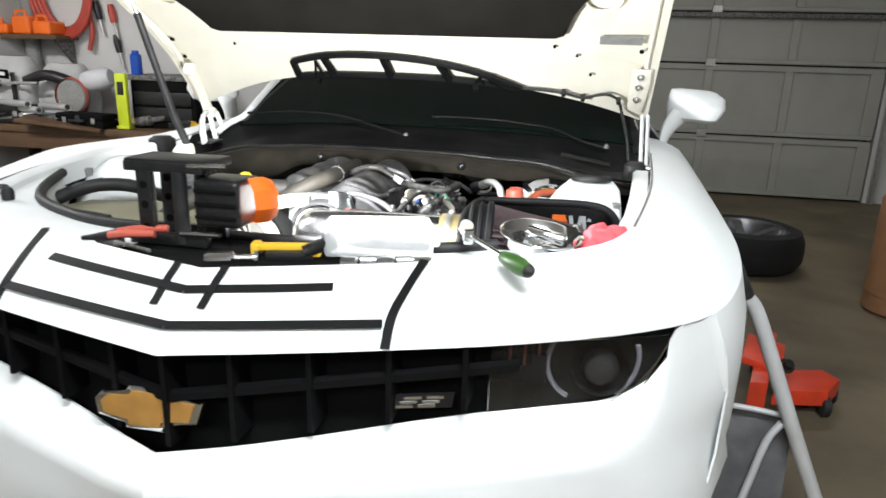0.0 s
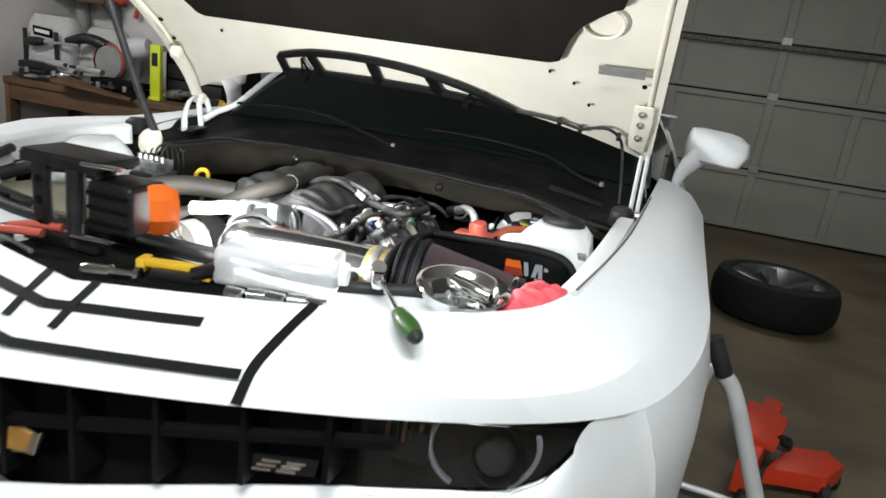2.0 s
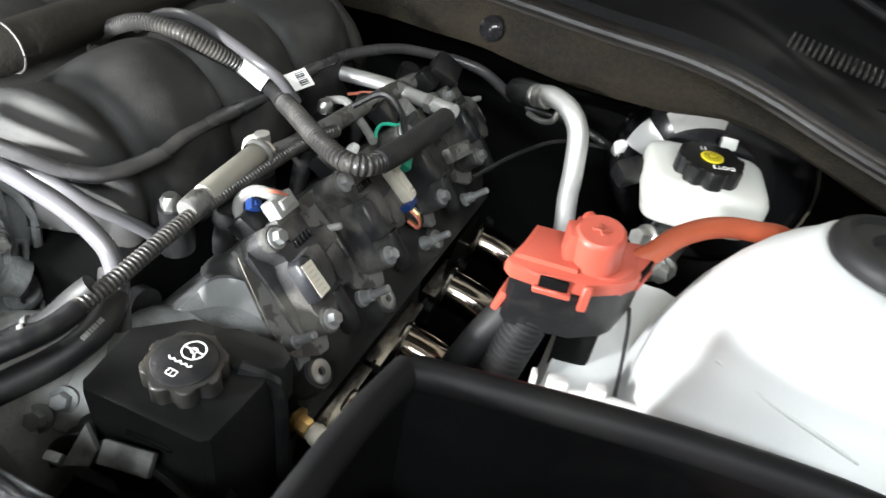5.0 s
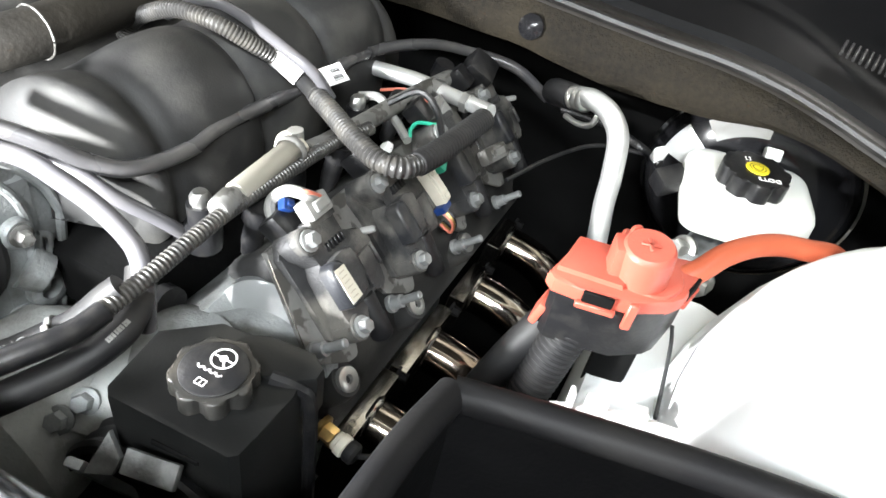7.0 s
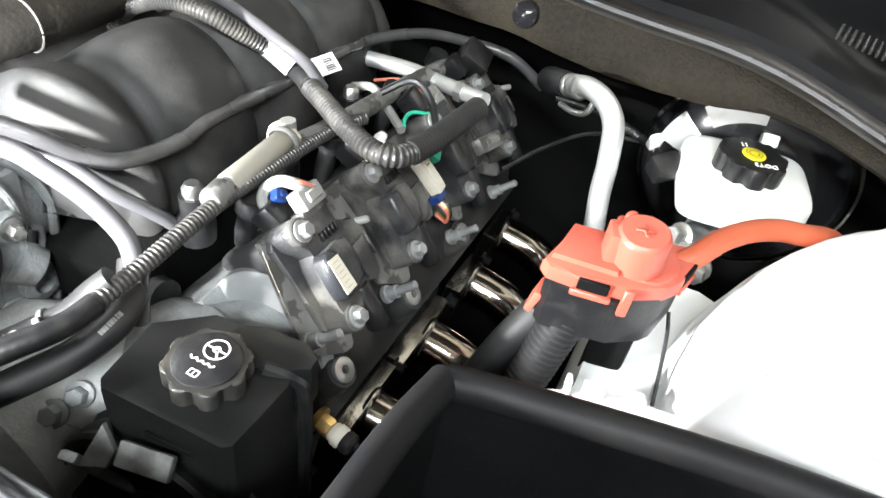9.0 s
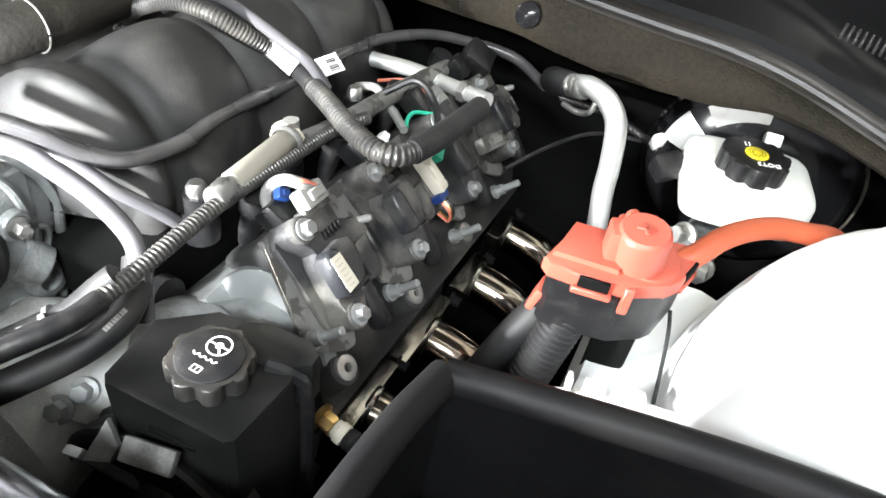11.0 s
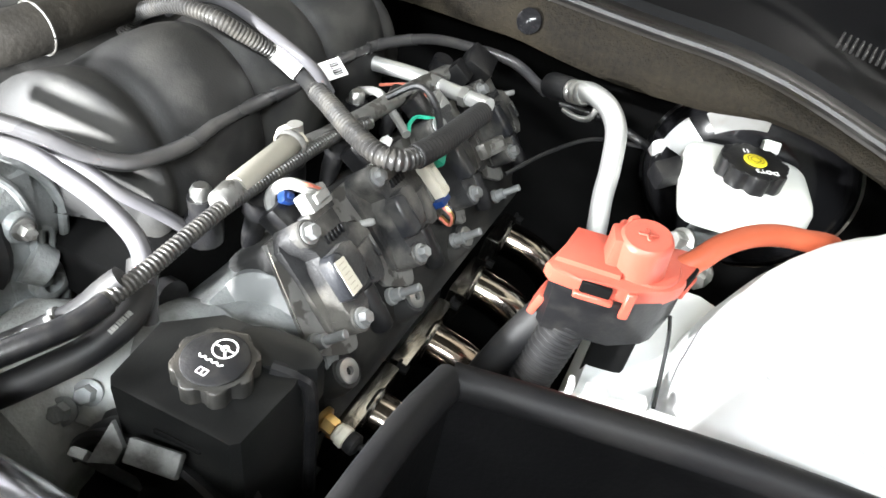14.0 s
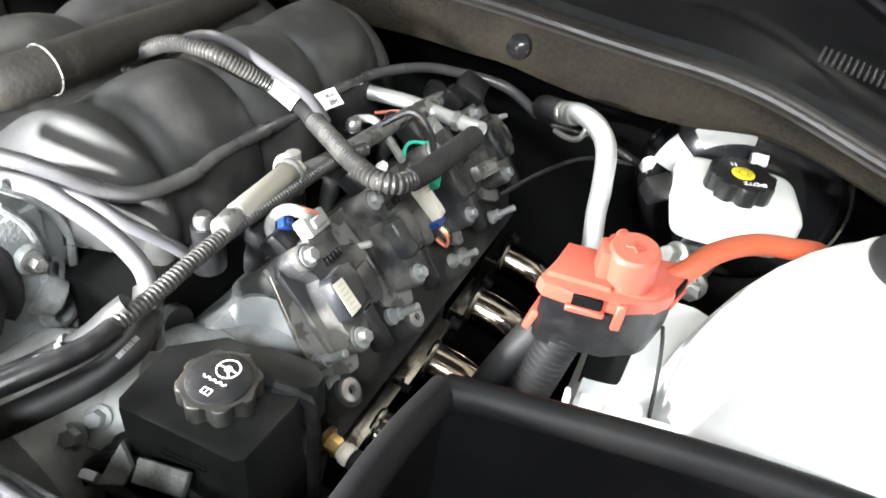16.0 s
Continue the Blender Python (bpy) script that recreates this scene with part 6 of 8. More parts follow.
for k in range(72):
    a = 2 * math.pi * k / 72
    r = 0.0312 - 0.0046 * max(0.0, math.cos(8 * a + 0.4)) ** 1.5
    pts.append((r * math.cos(a), r * math.sin(a)))
bc = part("cap", prism(pts, Matrix.Translation(c), 0.019, 0.003), BLACK, brk, "black fluted cap with yellow centre")
part("neck", lathe([(0.026, 0), (0.026, 1)], c + Vector((0, 0, -0.006)), c, 30), RESERVOIR, brk)
part("disc", lathe([(0.0105, 0), (0.0105, 0.8), (0.0095, 1)], c + Vector((0, 0, 0.019)), c + Vector((0, 0, 0.0202)), 28), mat("yellow_warning_print", (0.75, 0.62, 0.03), 0.45, var=0.05, bump=0.0), bc, "yellow warning disc")
bmx = Matrix.Translation(c + Vector((0, 0, 0.0203))) @ pose(0, 0, 0, 0, 0, 20)
print_ring(0, 0, 0.0045, 0.0009, bc, bmx, BLACK)
print_ring(0, 0, 0.0072, 0.0007, bc, bmx, BLACK)
lettering("DOT3", Matrix.Translation(c + Vector((0.012, -0.013, 0.0192))) @ pose(0, 0, 0, 0, 0, 200), 0.008, INK, bc)
lettering("[ ]", Matrix.Translation(c + Vector((-0.010, 0.014, 0.0192))) @ pose(0, 0, 0, 0, 0, 20), 0.006, INK, bc)
part("tab", box((0.016, 0.012, 0.012), Matrix.Translation((0.518, 1.112, 0.894)) @ pose(0, 0, 0, -30, 0, 10), 0.002), RESERVOIR, brk)
part("master_cylinder", lathe([(0.02, 0), (0.022, 0.3), (0.022, 1)], (0.485, 1.0, 0.80), (0.52, 1.16, 0.80), 16), CAST, brk)
part("fitting", hexbolt((0.478, 1.02, 0.815), (-0.5, -0.6, 0.3), 0.010, 0.02), ZINC, brk)
part("fitting", hexbolt((0.50, 1.005, 0.80), (0, -1, 0.1), 0.010, 0.02), ZINC, brk)
part("booster", lathe([(0.05, 0), (0.09, 0.1), (0.104, 0.3), (0.108, 0.5), (0.106, 0.55), (0.108, 0.6), (0.10, 1)], (0.515, 1.115, 0.835), (0.515, 1.19, 0.835), 44), BLACK_GLOSS, brk, "glossy black brake booster")
part("booster_rim", lathe([(0.107, 0), (0.1105, 0.2), (0.1105, 0.8), (0.107, 1)], (0.515, 1.140, 0.835), (0.515, 1.152, 0.835), 48, caps=False), CHROME, brk)
# a white patch, and a grey one that paints the booster's reflection
for name, a0, a1, r0, r1, m_, lab in (("booster_patch", 145, 168, 0.062, 0.096, LABEL, "white patch on the booster"), ("booster_reflection", 94, 134, 0.070, 0.092, GREY_PL, "grey patch painted as a reflection on the booster")):
    rows = []
    for q in np.linspace(radians(a0), radians(a1), 9):
        rows.append([(0.515 + r * math.cos(q), 1.1135 + 0.0075 * min(1.0, (r - 0.05) / 0.04) + 0.015 * max(0.0, (r - 0.09) / 0.014) * 0.6, 0.835 + r * math.sin(q)) for r in np.linspace(r0, r1, 5)])
    part(name, sheet(rows, 0.0006), m_, brk, lab)
sw = thing("brake_sensor_plug", (0.425, 1.05, 0.84), "black sensor plug with white clip", "plug")
part("plug", box((0.022, 0.030, 0.022), Matrix.Translation((0.438, 1.052, 0.862)) @ pose(0, 0, 0, 10, 20, -40), 0.004), BLACK, sw)
part("clip", box((0.010, 0.012, 0.016), Matrix.Translation((0.420, 1.062, 0.878)) @ pose(0, 0, 0, 10, 20, -40), 0.003), LABEL, sw)
part("lead", sweep([(0.425, 1.06, 0.87), (0.40, 1.08, 0.87), (0.36, 1.09, 0.875), (0.31, 1.10, 0.87)], 0.004, 8, 5, ridge=0.0005, pitch=0.003), BLACK, sw)

# aluminium air conditioning pipe
ac = thing("coolant_pipe", (0.37, 0.95, 0.70), "bare aluminium air conditioning pipe with fittings", "pipe")
part("pipe", sweep([(0.328, 1.066, 0.905), (0.345, 1.050, 0.914), (0.365, 1.035, 0.914), (0.381, 1.023, 0.900), (0.389, 1.010, 0.868), (0.392, 1.004, 0.840), (0.399, 0.997, 0.80), (0.404, 0.99, 0.74)], 0.0100, 16, 6), ALU, ac)
for q in (0.0, 0.006, 0.012):
    part("ring", lathe([(0.0105, 0), (0.012, 0.3), (0.012, 0.7), (0.0105, 1)], (0.322 + q, 1.070 - q * 0.9, 0.900 + q * 0.5), (0.327 + q, 1.066 - q * 0.9, 0.903 + q * 0.5), 14), ZINC, ac)
part("sleeve", lathe([(0.012, 0), (0.014, 0.2), (0.013, 1)], (0.295, 1.09, 0.89), (0.322, 1.071, 0.90), 14), BLACK_SOFT, ac)
part("band", sweep([(0.322, 1.06, 0.884), (0.338, 1.045, 0.888), (0.352, 1.036, 0.896), (0.356, 1.04, 0.91)], 0.003, 8, 5), ZINC, ac)

# white inner wing below the terminal box, with moulded clips on its flange
iw = thing("inner_wing_panel", (0.47, 0.83, 0.70), "white painted inner wing panel beside the tower", "panel")
part("panel", sheet([[(0.424, y, 0.60), (0.428, y, 0.76), (0.438, y, 0.805), (0.470, y, 0.812), (0.505, y, 0.815), (0.56, y, 0.80)] for y in (0.70, 0.76, 0.82, 0.88, 0.95)], 0.003), PAINT_BAY, iw, angle=50)
part("flange", sweep([(0.424, 0.745, 0.842), (0.446, 0.752, 0.846), (0.468, 0.756, 0.85), (0.495, 0.760, 0.852), (0.52, 0.765, 0.85)], 0.006, 8, 5, flat=0.6), LABEL, iw, "white moulded edge")
for x, y, z, w in ((0.434, 0.752, 0.852, 0.004), (0.450, 0.756, 0.850, 0.014), (0.476, 0.760, 0.853, 0.012)):
    part("clip", box((w, 0.010, 0.018), Matrix.Translation((x, y, z)) @ pose(0, 0, 0, -15, 0, 14), 0.002), LABEL, iw)
part("seam", sweep([(0.489, 0.778, 0.842), (0.487, 0.80, 0.848), (0.482, 0.822, 0.866), (0.478, 0.838, 0.872)], 0.0016, 6, 5), BLACK_SOFT, iw, "dark sealer line")


# ---- hoses and harness ----
def hose(name, pts, r, material, label, category="hose", seg=14, steps=7, ridge=0.0, pitch=0.004, base=None):
    t = thing(name, pts[len(pts) // 2], label, category)
    part("tube", sweep(pts, r, seg, steps, ridge, pitch), material, t)
    return t


GLOSSY_LIGHT = mat("glossy_light_hose", (0.10, 0.098, 0.105), 0.24, var=0.2, bump=0.05, dirt=(0.09, 0.085, 0.08), dirt_amt=0.5, dirt_scale=40)
DUST_HOSE = mat("dusty_radiator_hose", (0.017, 0.015, 0.012), 0.65, var=0.3, bump=0.35, dirt=(0.040, 0.033, 0.023), dirt_amt=0.6, dirt_scale=10)

GLOSSY_MID = mat("glossy_worn_hose", (0.055, 0.054, 0.056), 0.27, var=0.25, bump=0.05, dirt=(0.13, 0.12, 0.11), dirt_amt=0.35, dirt_scale=45)
h = hose("engine_vent_hose", [(0.0666, 0.6457, 0.9652), (0.0803, 0.6545, 0.9603), (0.0914, 0.6623, 0.9554), (0.1053, 0.6715, 0.9477), (0.1173, 0.6827, 0.9369), (0.1281, 0.6973, 0.9288), (0.1333, 0.7201, 0.9244), (0.1354, 0.7493, 0.9221), (0.132, 0.79, 0.922), (0.132, 0.883, 0.914), (0.135, 0.985, 0.912), (0.165, 1.05, 0.910), (0.20, 1.085, 0.902), (0.25, 1.10, 0.895), (0.29, 1.11, 0.87)], 0.0056, GLOSSY_MID, "glossy dark vent hose along the intake manifold")
hose("coolant_vent_hose", [(0.0277, 0.6708, 0.9310), (0.0448, 0.6736, 0.9321), (0.0686, 0.6780, 0.9307), (0.0998, 0.6859, 0.9195), (0.1216, 0.6939, 0.9044), (0.1377, 0.7133, 0.8809), (0.1443, 0.7281, 0.8607)], 0.0052, GLOSSY_LIGHT, "shiny grey small-bore hose")
hose("fuel_vapour_hose", [(0.0410, 0.6550, 0.9360), (0.0654, 0.6589, 0.9370), (0.0896, 0.6626, 0.9378), (0.1142, 0.6637, 0.9324), (0.1378, 0.6649, 0.9244), (0.1584, 0.6643, 0.9141), (0.1704, 0.6621, 0.9038), (0.1783, 0.6557, 0.8857), (0.1799, 0.6505, 0.8560)], 0.0064, GLOSSY_LIGHT, "shiny grey vapour hose curving down")
lm = hose("wiring_loom", [(0.205, 0.875, 0.908), (0.196, 0.835, 0.910), (0.193, 0.768, 0.912), (0.192, 0.718, 0.914), (0.192, 0.682, 0.912), (0.191, 0.648, 0.908), (0.189, 0.615, 0.905)], 0.0051, LOOM, "dusty corrugated black wiring loom", "wiring loom", ridge=0.0007, pitch=0.0032)
part("tape_end", sweep([(0.190, 0.618, 0.905), (0.188, 0.60, 0.904), (0.180, 0.578, 0.904), (0.165, 0.553, 0.90), (0.14, 0.53, 0.89)], 0.0068, 12, 5), BLACK, lm)
HEATER = [(0.1686, 0.6639, 0.8909), (0.1772, 0.6514, 0.8813), (0.1838, 0.6348, 0.8756), (0.1823, 0.6190, 0.8709), (0.1757, 0.6036, 0.8656), (0.1639, 0.5857, 0.8594), (0.1500, 0.5665, 0.8527), (0.1340, 0.5465, 0.8459)]
hs = hose("heater_hose", HEATER, 0.0095, BLACK_SOFT, "black rubber heater hose with white print")
HEATER_UP = [(0.1875, 0.6328, 0.9107), (0.1817, 0.6249, 0.9041), (0.1758, 0.6109, 0.8954), (0.1652, 0.5980, 0.8882), (0.1545, 0.5855, 0.8816), (0.1355, 0.5667, 0.8712)]
hose("heater_hose", HEATER_UP, 0.0078, BLACK_SOFT, "black rubber heater hose with white print")
rh = hose("radiator_hose", [(-0.30, 0.56, 0.84), (-0.20, 0.60, 0.875), (-0.12, 0.650, 0.895), (-0.075, 0.655, 0.925), (-0.030, 0.672, 0.950), (0.000, 0.703, 0.963), (0.010, 0.740, 0.966), (0.008, 0.780, 0.965), (-0.006, 0.844, 0.958), (-0.020, 0.927, 0.950), (-0.030, 1.015, 0.947)], 0.018, DUST_HOSE, "thick dusty rubber hose over the intake")
part("tie", sweep([Vector((0.0105, 0.7430, 0.9662)) + (Vector((1.0, -0.05, 0)) * math.cos(a) + Vector((0, 0, 1)) * math.sin(a)) * 0.0186 for a in np.linspace(0, 6.2, 20)], 0.0008, 6, 2), BRACKET, rh, "pale cable tie")
hose("radiator_hose", [(-0.34, 0.55, 0.87), (-0.28, 0.60, 0.92), (-0.20, 0.66, 0.935), (-0.10, 0.70, 0.93)], 0.022, DUST_HOSE, "thick dusty rubber coolant hose")
hl = hose("harness_branch", [(-0.008, 0.829, 0.924), (0.005, 0.833, 0.947), (0.032, 0.830, 0.964), (0.057, 0.829, 0.973), (0.077, 0.830, 0.974), (0.095, 0.834, 0.970), (0.111, 0.846, 0.958), (0.124, 0.863, 0.943)], 0.0060, LOOM, "corrugated loom with white part label", "wiring loom", ridge=0.0008, pitch=0.003)
part("label_sleeve", sweep([(0.118, 0.862, 0.947), (0.130, 0.864, 0.941), (0.142, 0.866, 0.934)], 0.0088, 14, 4), LABEL, hl, "white wrapped label")
fl = part("label_flag", box((0.020, 0.026, 0.0006), Matrix.Translation((0.158, 0.884, 0.934)) @ pose(0, 0, 0, 14, 18, -30)), LABEL, hl, "white barcode flag")
for k in range(7):
    part("bar", box((0.0009 + 0.0005 * (k % 3), 0.008, 0.0003), Matrix.Translation((0.158, 0.884, 0.934)) @ pose(0, 0, 0, 14, 18, -30) @ Matrix.Translation((-0.007 + 0.0023 * k, 0.006, 0.0006))), BLACK, fl)
part("sleeve", sweep([(0.140, 0.870, 0.931), (0.156, 0.862, 0.930), (0.168, 0.852, 0.930)], 0.0078, 12, 4), BLACK_SOFT, hl)
part("elbow", sweep([(0.164, 0.856, 0.930), (0.190, 0.840, 0.930), (0.222, 0.819, 0.931), (0.250, 0.806, 0.931), (0.266, 0.810, 0.930), (0.274, 0.828, 0.928)], 0.0072, 14, 7, ridge=0.0011, pitch=0.0038), LOOM, hl)
part("end_sleeve", sweep([(0.272, 0.822, 0.929), (0.277, 0.85, 0.928), (0.280, 0.89, 0.926), (0.282, 0.925, 0.924)], 0.0090, 14, 5, ridge=0.0006, pitch=0.004), BLACK_SOFT, hl)
hose("fuel_line", [(0.002, 0.872, 0.939), (0.028, 0.870, 0.958), (0.056, 0.865, 0.969), (0.081, 0.861, 0.971), (0.110, 0.856, 0.967), (0.142, 0.851, 0.960), (0.1620, 0.8550, 0.9480), (0.1710, 0.8660, 0.9260)], 0.0046, GLOSSY_LIGHT, "pale grey fuel line beside the loom", "pipe")


# clamps and print on the hoses
def hose_ring(p, d, r, parent, material=ZINC, w=0.006, name="clamp"):
    p, d = Vector(p), Vector(d).normalized()
    part(name, lathe([(r, 0), (r + 0.0012, 0.15), (r + 0.0012, 0.85), (r, 1)], p - d * w / 2, p + d * w / 2, 18, caps=False), material, parent)


def hose_print(pts, r, up, n, parent):
    """Rows of short white print bars along a hose."""
    line = spline(pts, 8)
    up = Vector(up).normalized()
    step = max(1, len(line) // n)
    for k in range(0, len(line) - 1, step):
        d = (line[k + 1] - line[k]).normalized()
        z = (up - d * up.dot(d)).normalized()
        m = basis(line[k] + z * r, d, z.cross(d), z)
        part("print_bar", box((0.0014 if k % 3 else 0.0022, 0.0032, 0.0003), m), GREY_PL, parent)


hose_ring((0.135, 0.985, 0.912), (0.1, 1, 0), 0.0058, h, BLACK_SOFT, 0.004, "band")
hose_print(HEATER[2:4], 0.0096, (0.45, -0.35, 0.8), 5, hs)
up = bpy.data.objects["heater_hose.001"]
a, b = Vector(HEATER_UP[3]), Vector(HEATER_UP[4])
d = (a - b).normalized()
z = Vector((0.45, -0.35, 0.8))
z = (z - d * z.dot(d)).normalized()
lettering("ENC", basis(a.lerp(b, 0.8) + z * 0.0081, d, z.cross(d), z), 0.0085, GREY_PL, up)
part("print_bar", box((0.008, 0.0030, 0.0003), basis(a.lerp(b, 0.05) + z * 0.0079, d, z.cross(d), z)), INK, up)
hose_ring(a.lerp(Vector(HEATER_UP[2]), 0.35), d, 0.0079, up, CAST_DARK, 0.004)
part("clamp_ear", box((0.004, 0.007, 0.004), basis(a.lerp(Vector(HEATER_UP[2]), 0.35) + z * 0.0105, d, z.cross(d), z), 0.001), BRACKET, up)


# ---- cold air intake ----
SLEEVE = mat("brass_sleeve", (0.58, 0.47, 0.24), 0.32, 0.8, var=0.2, scale=20, bump=0.08, dirt=(0.3, 0.25, 0.15), dirt_amt=0.35, dirt_scale=24)
cai = thing("air_intake", (0.35, 0.52, 0.75), "polished chrome intake tube with cone filter and black shield", "air intake")
tube = part("tube", sweep([(0.365, 0.482, 0.893), (0.25, 0.480, 0.893), (0.15, 0.478, 0.892), (0.10, 0.481, 0.889), (0.056, 0.50, 0.884), (0.040, 0.545, 0.877), (0.034, 0.575, 0.873)], 0.051, 36, 8, caps=False), TUBE, cai, "polished chrome intake tube")
part("stripe", sheet([[Vector((x, 0.479 + 0.0518 * math.sin(a), 0.892 + 0.0518 * math.cos(a))) for a in (0.18, 0.34, 0.50)] for x in (0.118, 0.148, 0.178)]), RED, tube, "red decal")
part("coupler", sweep([(0.036, 0.560, 0.874), (0.028, 0.60, 0.871), (0.012, 0.635, 0.868)], 0.055, 30, 4, ridge=0.006, pitch=0.016, caps=False), BLACK_SOFT, cai, "ribbed black rubber coupler")
part("clamp_band", lathe([(0.054, 0), (0.055, 0.1), (0.055, 0.9), (0.054, 1)], (0.325, 0.482, 0.893), (0.368, 0.482, 0.893), 36, caps=False), SLEEVE, cai, "brass coloured coupler sleeve with steel clamp")
part("clamp", lathe([(0.0565, 0), (0.057, 0.2), (0.057, 0.8), (0.0565, 1)], (0.336, 0.482, 0.893), (0.348, 0.482, 0.893), 36, caps=False), ZINC, cai)
part("clamp_screw", lathe([(0.007, 0), (0.0078, 0.3), (0.0078, 0.7), (0.006, 1)], (0.341, 0.508, 0.940), (0.341, 0.513, 0.948), 16), ZINC, cai)
VALVE = mat("tarnished_valve_metal", (0.46, 0.41, 0.28), 0.45, 0.4, var=0.2, scale=20, bump=0.1, dirt=(0.2, 0.17, 0.11), dirt_amt=0.4, dirt_scale=24)
# small parts under the tube
sb = part("sensor_body", lathe([(0.018, 0), (0.024, 0.05), (0.026, 0.15), (0.026, 0.55), (0.022, 0.58), (0.022, 0.66), (0.0235, 0.68), (0.0235, 0.74), (0.021, 0.76), (0.021, 0.92), (0.023, 0.94), (0.023, 1)], (0.1980, 0.4180, 0.8750), (0.3475, 0.4008, 0.8635), 24), VALVE, cai, "tarnished metal valve body")
vp = Vector((0.2980, 0.4220, 0.9000))
part("plug", box((0.050, 0.028, 0.024), Matrix.Translation(vp) @ pose(0, 0, 0, 20, 15, -20), 0.004), BLACK, sb)
part("plug_rib", box((0.036, 0.014, 0.010), Matrix.Translation(vp + Vector((-0.004, 0.012, 0.012))) @ pose(0, 0, 0, 20, 15, -20), 0.003), CREAM, sb)
for k in range(4):
    part("wire", sweep([vp + Vector((-0.02 + 0.008 * k, -0.010, 0.004)), vp + Vector((-0.035 + 0.010 * k, -0.030, 0.004)), vp + Vector((-0.045 + 0.014 * k, -0.050, -0.012)), vp + Vector((-0.04 + 0.012 * k, -0.065, -0.04))], 0.0022, 6, 5), BLACK, sb)
part("bracket", box((0.05, 0.02, 0.02), Matrix.Translation((0.30, 0.385, 0.862)) @ pose(0, 0, 0, 0, 20, -30), 0.004), BLACK, sb)

# cone filter with pleats
A, Bp = Vector((0.418, 0.492, 0.888)), Vector((0.585, 0.508, 0.880))
o, fx, fy, fz, n = axis_frame(A, Bp)
rings = []
for w in np.linspace(0, 1, 9):
    ring = []
    for k in range(120):
        a = 2 * math.pi * k / 120
        r = 0.078 - 0.026 * w + (0.0050 if k % 3 == 0 else -0.0052)
        ring.append(o + fz * (w * n) + (fx * math.cos(a) + fy * math.sin(a)) * r)
    rings.append(ring)
bmf = bmesh.new()
vs = [[bmf.verts.new(p) for p in r] for r in rings]
skin(bmf, vs, True)
flt = part("filter", bmf, FILTER, cai, "pleated purple-grey cone air filter", angle=20)
part("collar", lathe([(0.060, 0), (0.080, 0.10), (0.085, 0.16), (0.085, 0.24), (0.080, 0.30), (0.080, 0.40), (0.086, 0.46), (0.086, 0.56), (0.082, 0.62), (0.082, 0.72), (0.088, 0.78), (0.088, 0.94), (0.083, 1)], A - fz * 0.045, A + fz * 0.007, 44), EDGE_RUBBER, flt, "ribbed black rubber collar")
part("end_cap", lathe([(0.056, 0), (0.058, 0.3), (0.057, 0.9), (0.050, 1.0), (0.0, 1.05)], Bp - fz * 0.004, Bp + fz * 0.016, 36, caps=False), BLACK, flt)
part("end_ring", lathe([(0.0575, 0), (0.0595, 0.3), (0.0595, 0.8), (0.0575, 1)], Bp - fz * 0.006, Bp + fz * 0.004, 36, caps=False), CHROME, flt)

# shield walls with a rubber edge
WALLS = [(0.375, 0.378, 0.80), (0.375, 0.388, 0.86), (0.375, 0.405, 0.910), (0.375, 0.436, 0.942), (0.375, 0.48, 0.955), (0.376, 0.54, 0.953), (0.378, 0.60, 0.950), (0.3835, 0.6405, 0.9475), (0.44, 0.653, 0.947), (0.52, 0.668, 0.947), (0.60, 0.676, 0.946), (0.65, 0.672, 0.938), (0.675, 0.650, 0.915), (0.682, 0.615, 0.885)]
line = spline(WALLS[:8], 5)[:-1] + spline(WALLS[7:], 5)
shield = part("shield", sheet([[p, p.lerp(Vector((p.x, p.y, 0.72)), 0.35), Vector((p.x, p.y, 0.72))] for p in line], 0.003), SHIELD_BLACK, cai, "black plastic heat shield with rubber edge", angle=30)
part("edge_trim", sweep(WALLS[:8], 0.0085, 14, 5), EDGE_RUBBER, shield)
part("edge_trim", sweep(WALLS[7:], 0.0085, 14, 5), EDGE_RUBBER, shield)
part("shield_floor", prism([(0.375, 0.39), (0.62, 0.40), (0.68, 0.60), (0.66, 0.668), (0.39, 0.645)], Matrix.Translation((0, 0, 0.775)), 0.004), SHIELD_BLACK, shield)
part("step", box((0.12, 0.05, 0.05), (0.61, 0.615, 0.835), 0.012), SHIELD_BLACK, shield)
part("flange", box((0.10, 0.03, 0.006), (0.61, 0.585, 0.863), 0.002), SHIELD_BLACK, shield)
part("stud", lathe([(0.012, 0), (0.012, 0.08), (0.007, 0.1), (0.007, 0.3), (0.004, 0.32), (0.004, 0.95), (0.003, 1)], (0.606, 0.628, 0.858), (0.606, 0.628, 0.905), 12), ZINC, shield)
# maker's mark as plain shapes
ly = Vector((0.992, 0.11, 0))
lm_ = basis((0.537, 0.6650, 0.8915), ly, Vector((0, 0, 1)), ly.cross(Vector((0, 0, 1))))
FADED = mat("faded_white_print", (0.36, 0.38, 0.40), 0.5, var=0.1, bump=0.02)
mk = part("mark", prism([(0.0, 0.0155), (0.033, 0.0155), (0.028, 0.030), (0.0, 0.030)], lm_, 0.0012), ORANGE, shield, "orange, red and white maker's mark")
part("block", prism([(0.0, 0.0), (0.038, 0.0), (0.0335, 0.0148), (0.0, 0.0148)], lm_, 0.0012), RED_PRINT, mk)
for k in range(3):
    part("stroke", prism([(0.0405 + 0.014 * k, 0.002 - 0.001 * k), (0.0485 + 0.014 * k, 0.002 - 0.001 * k), (0.0445 + 0.014 * k + 0.009 * (k % 2), 0.029), (0.0355 + 0.014 * k + 0.009 * (k % 2), 0.029)], lm_, 0.0012), FADED, mk)
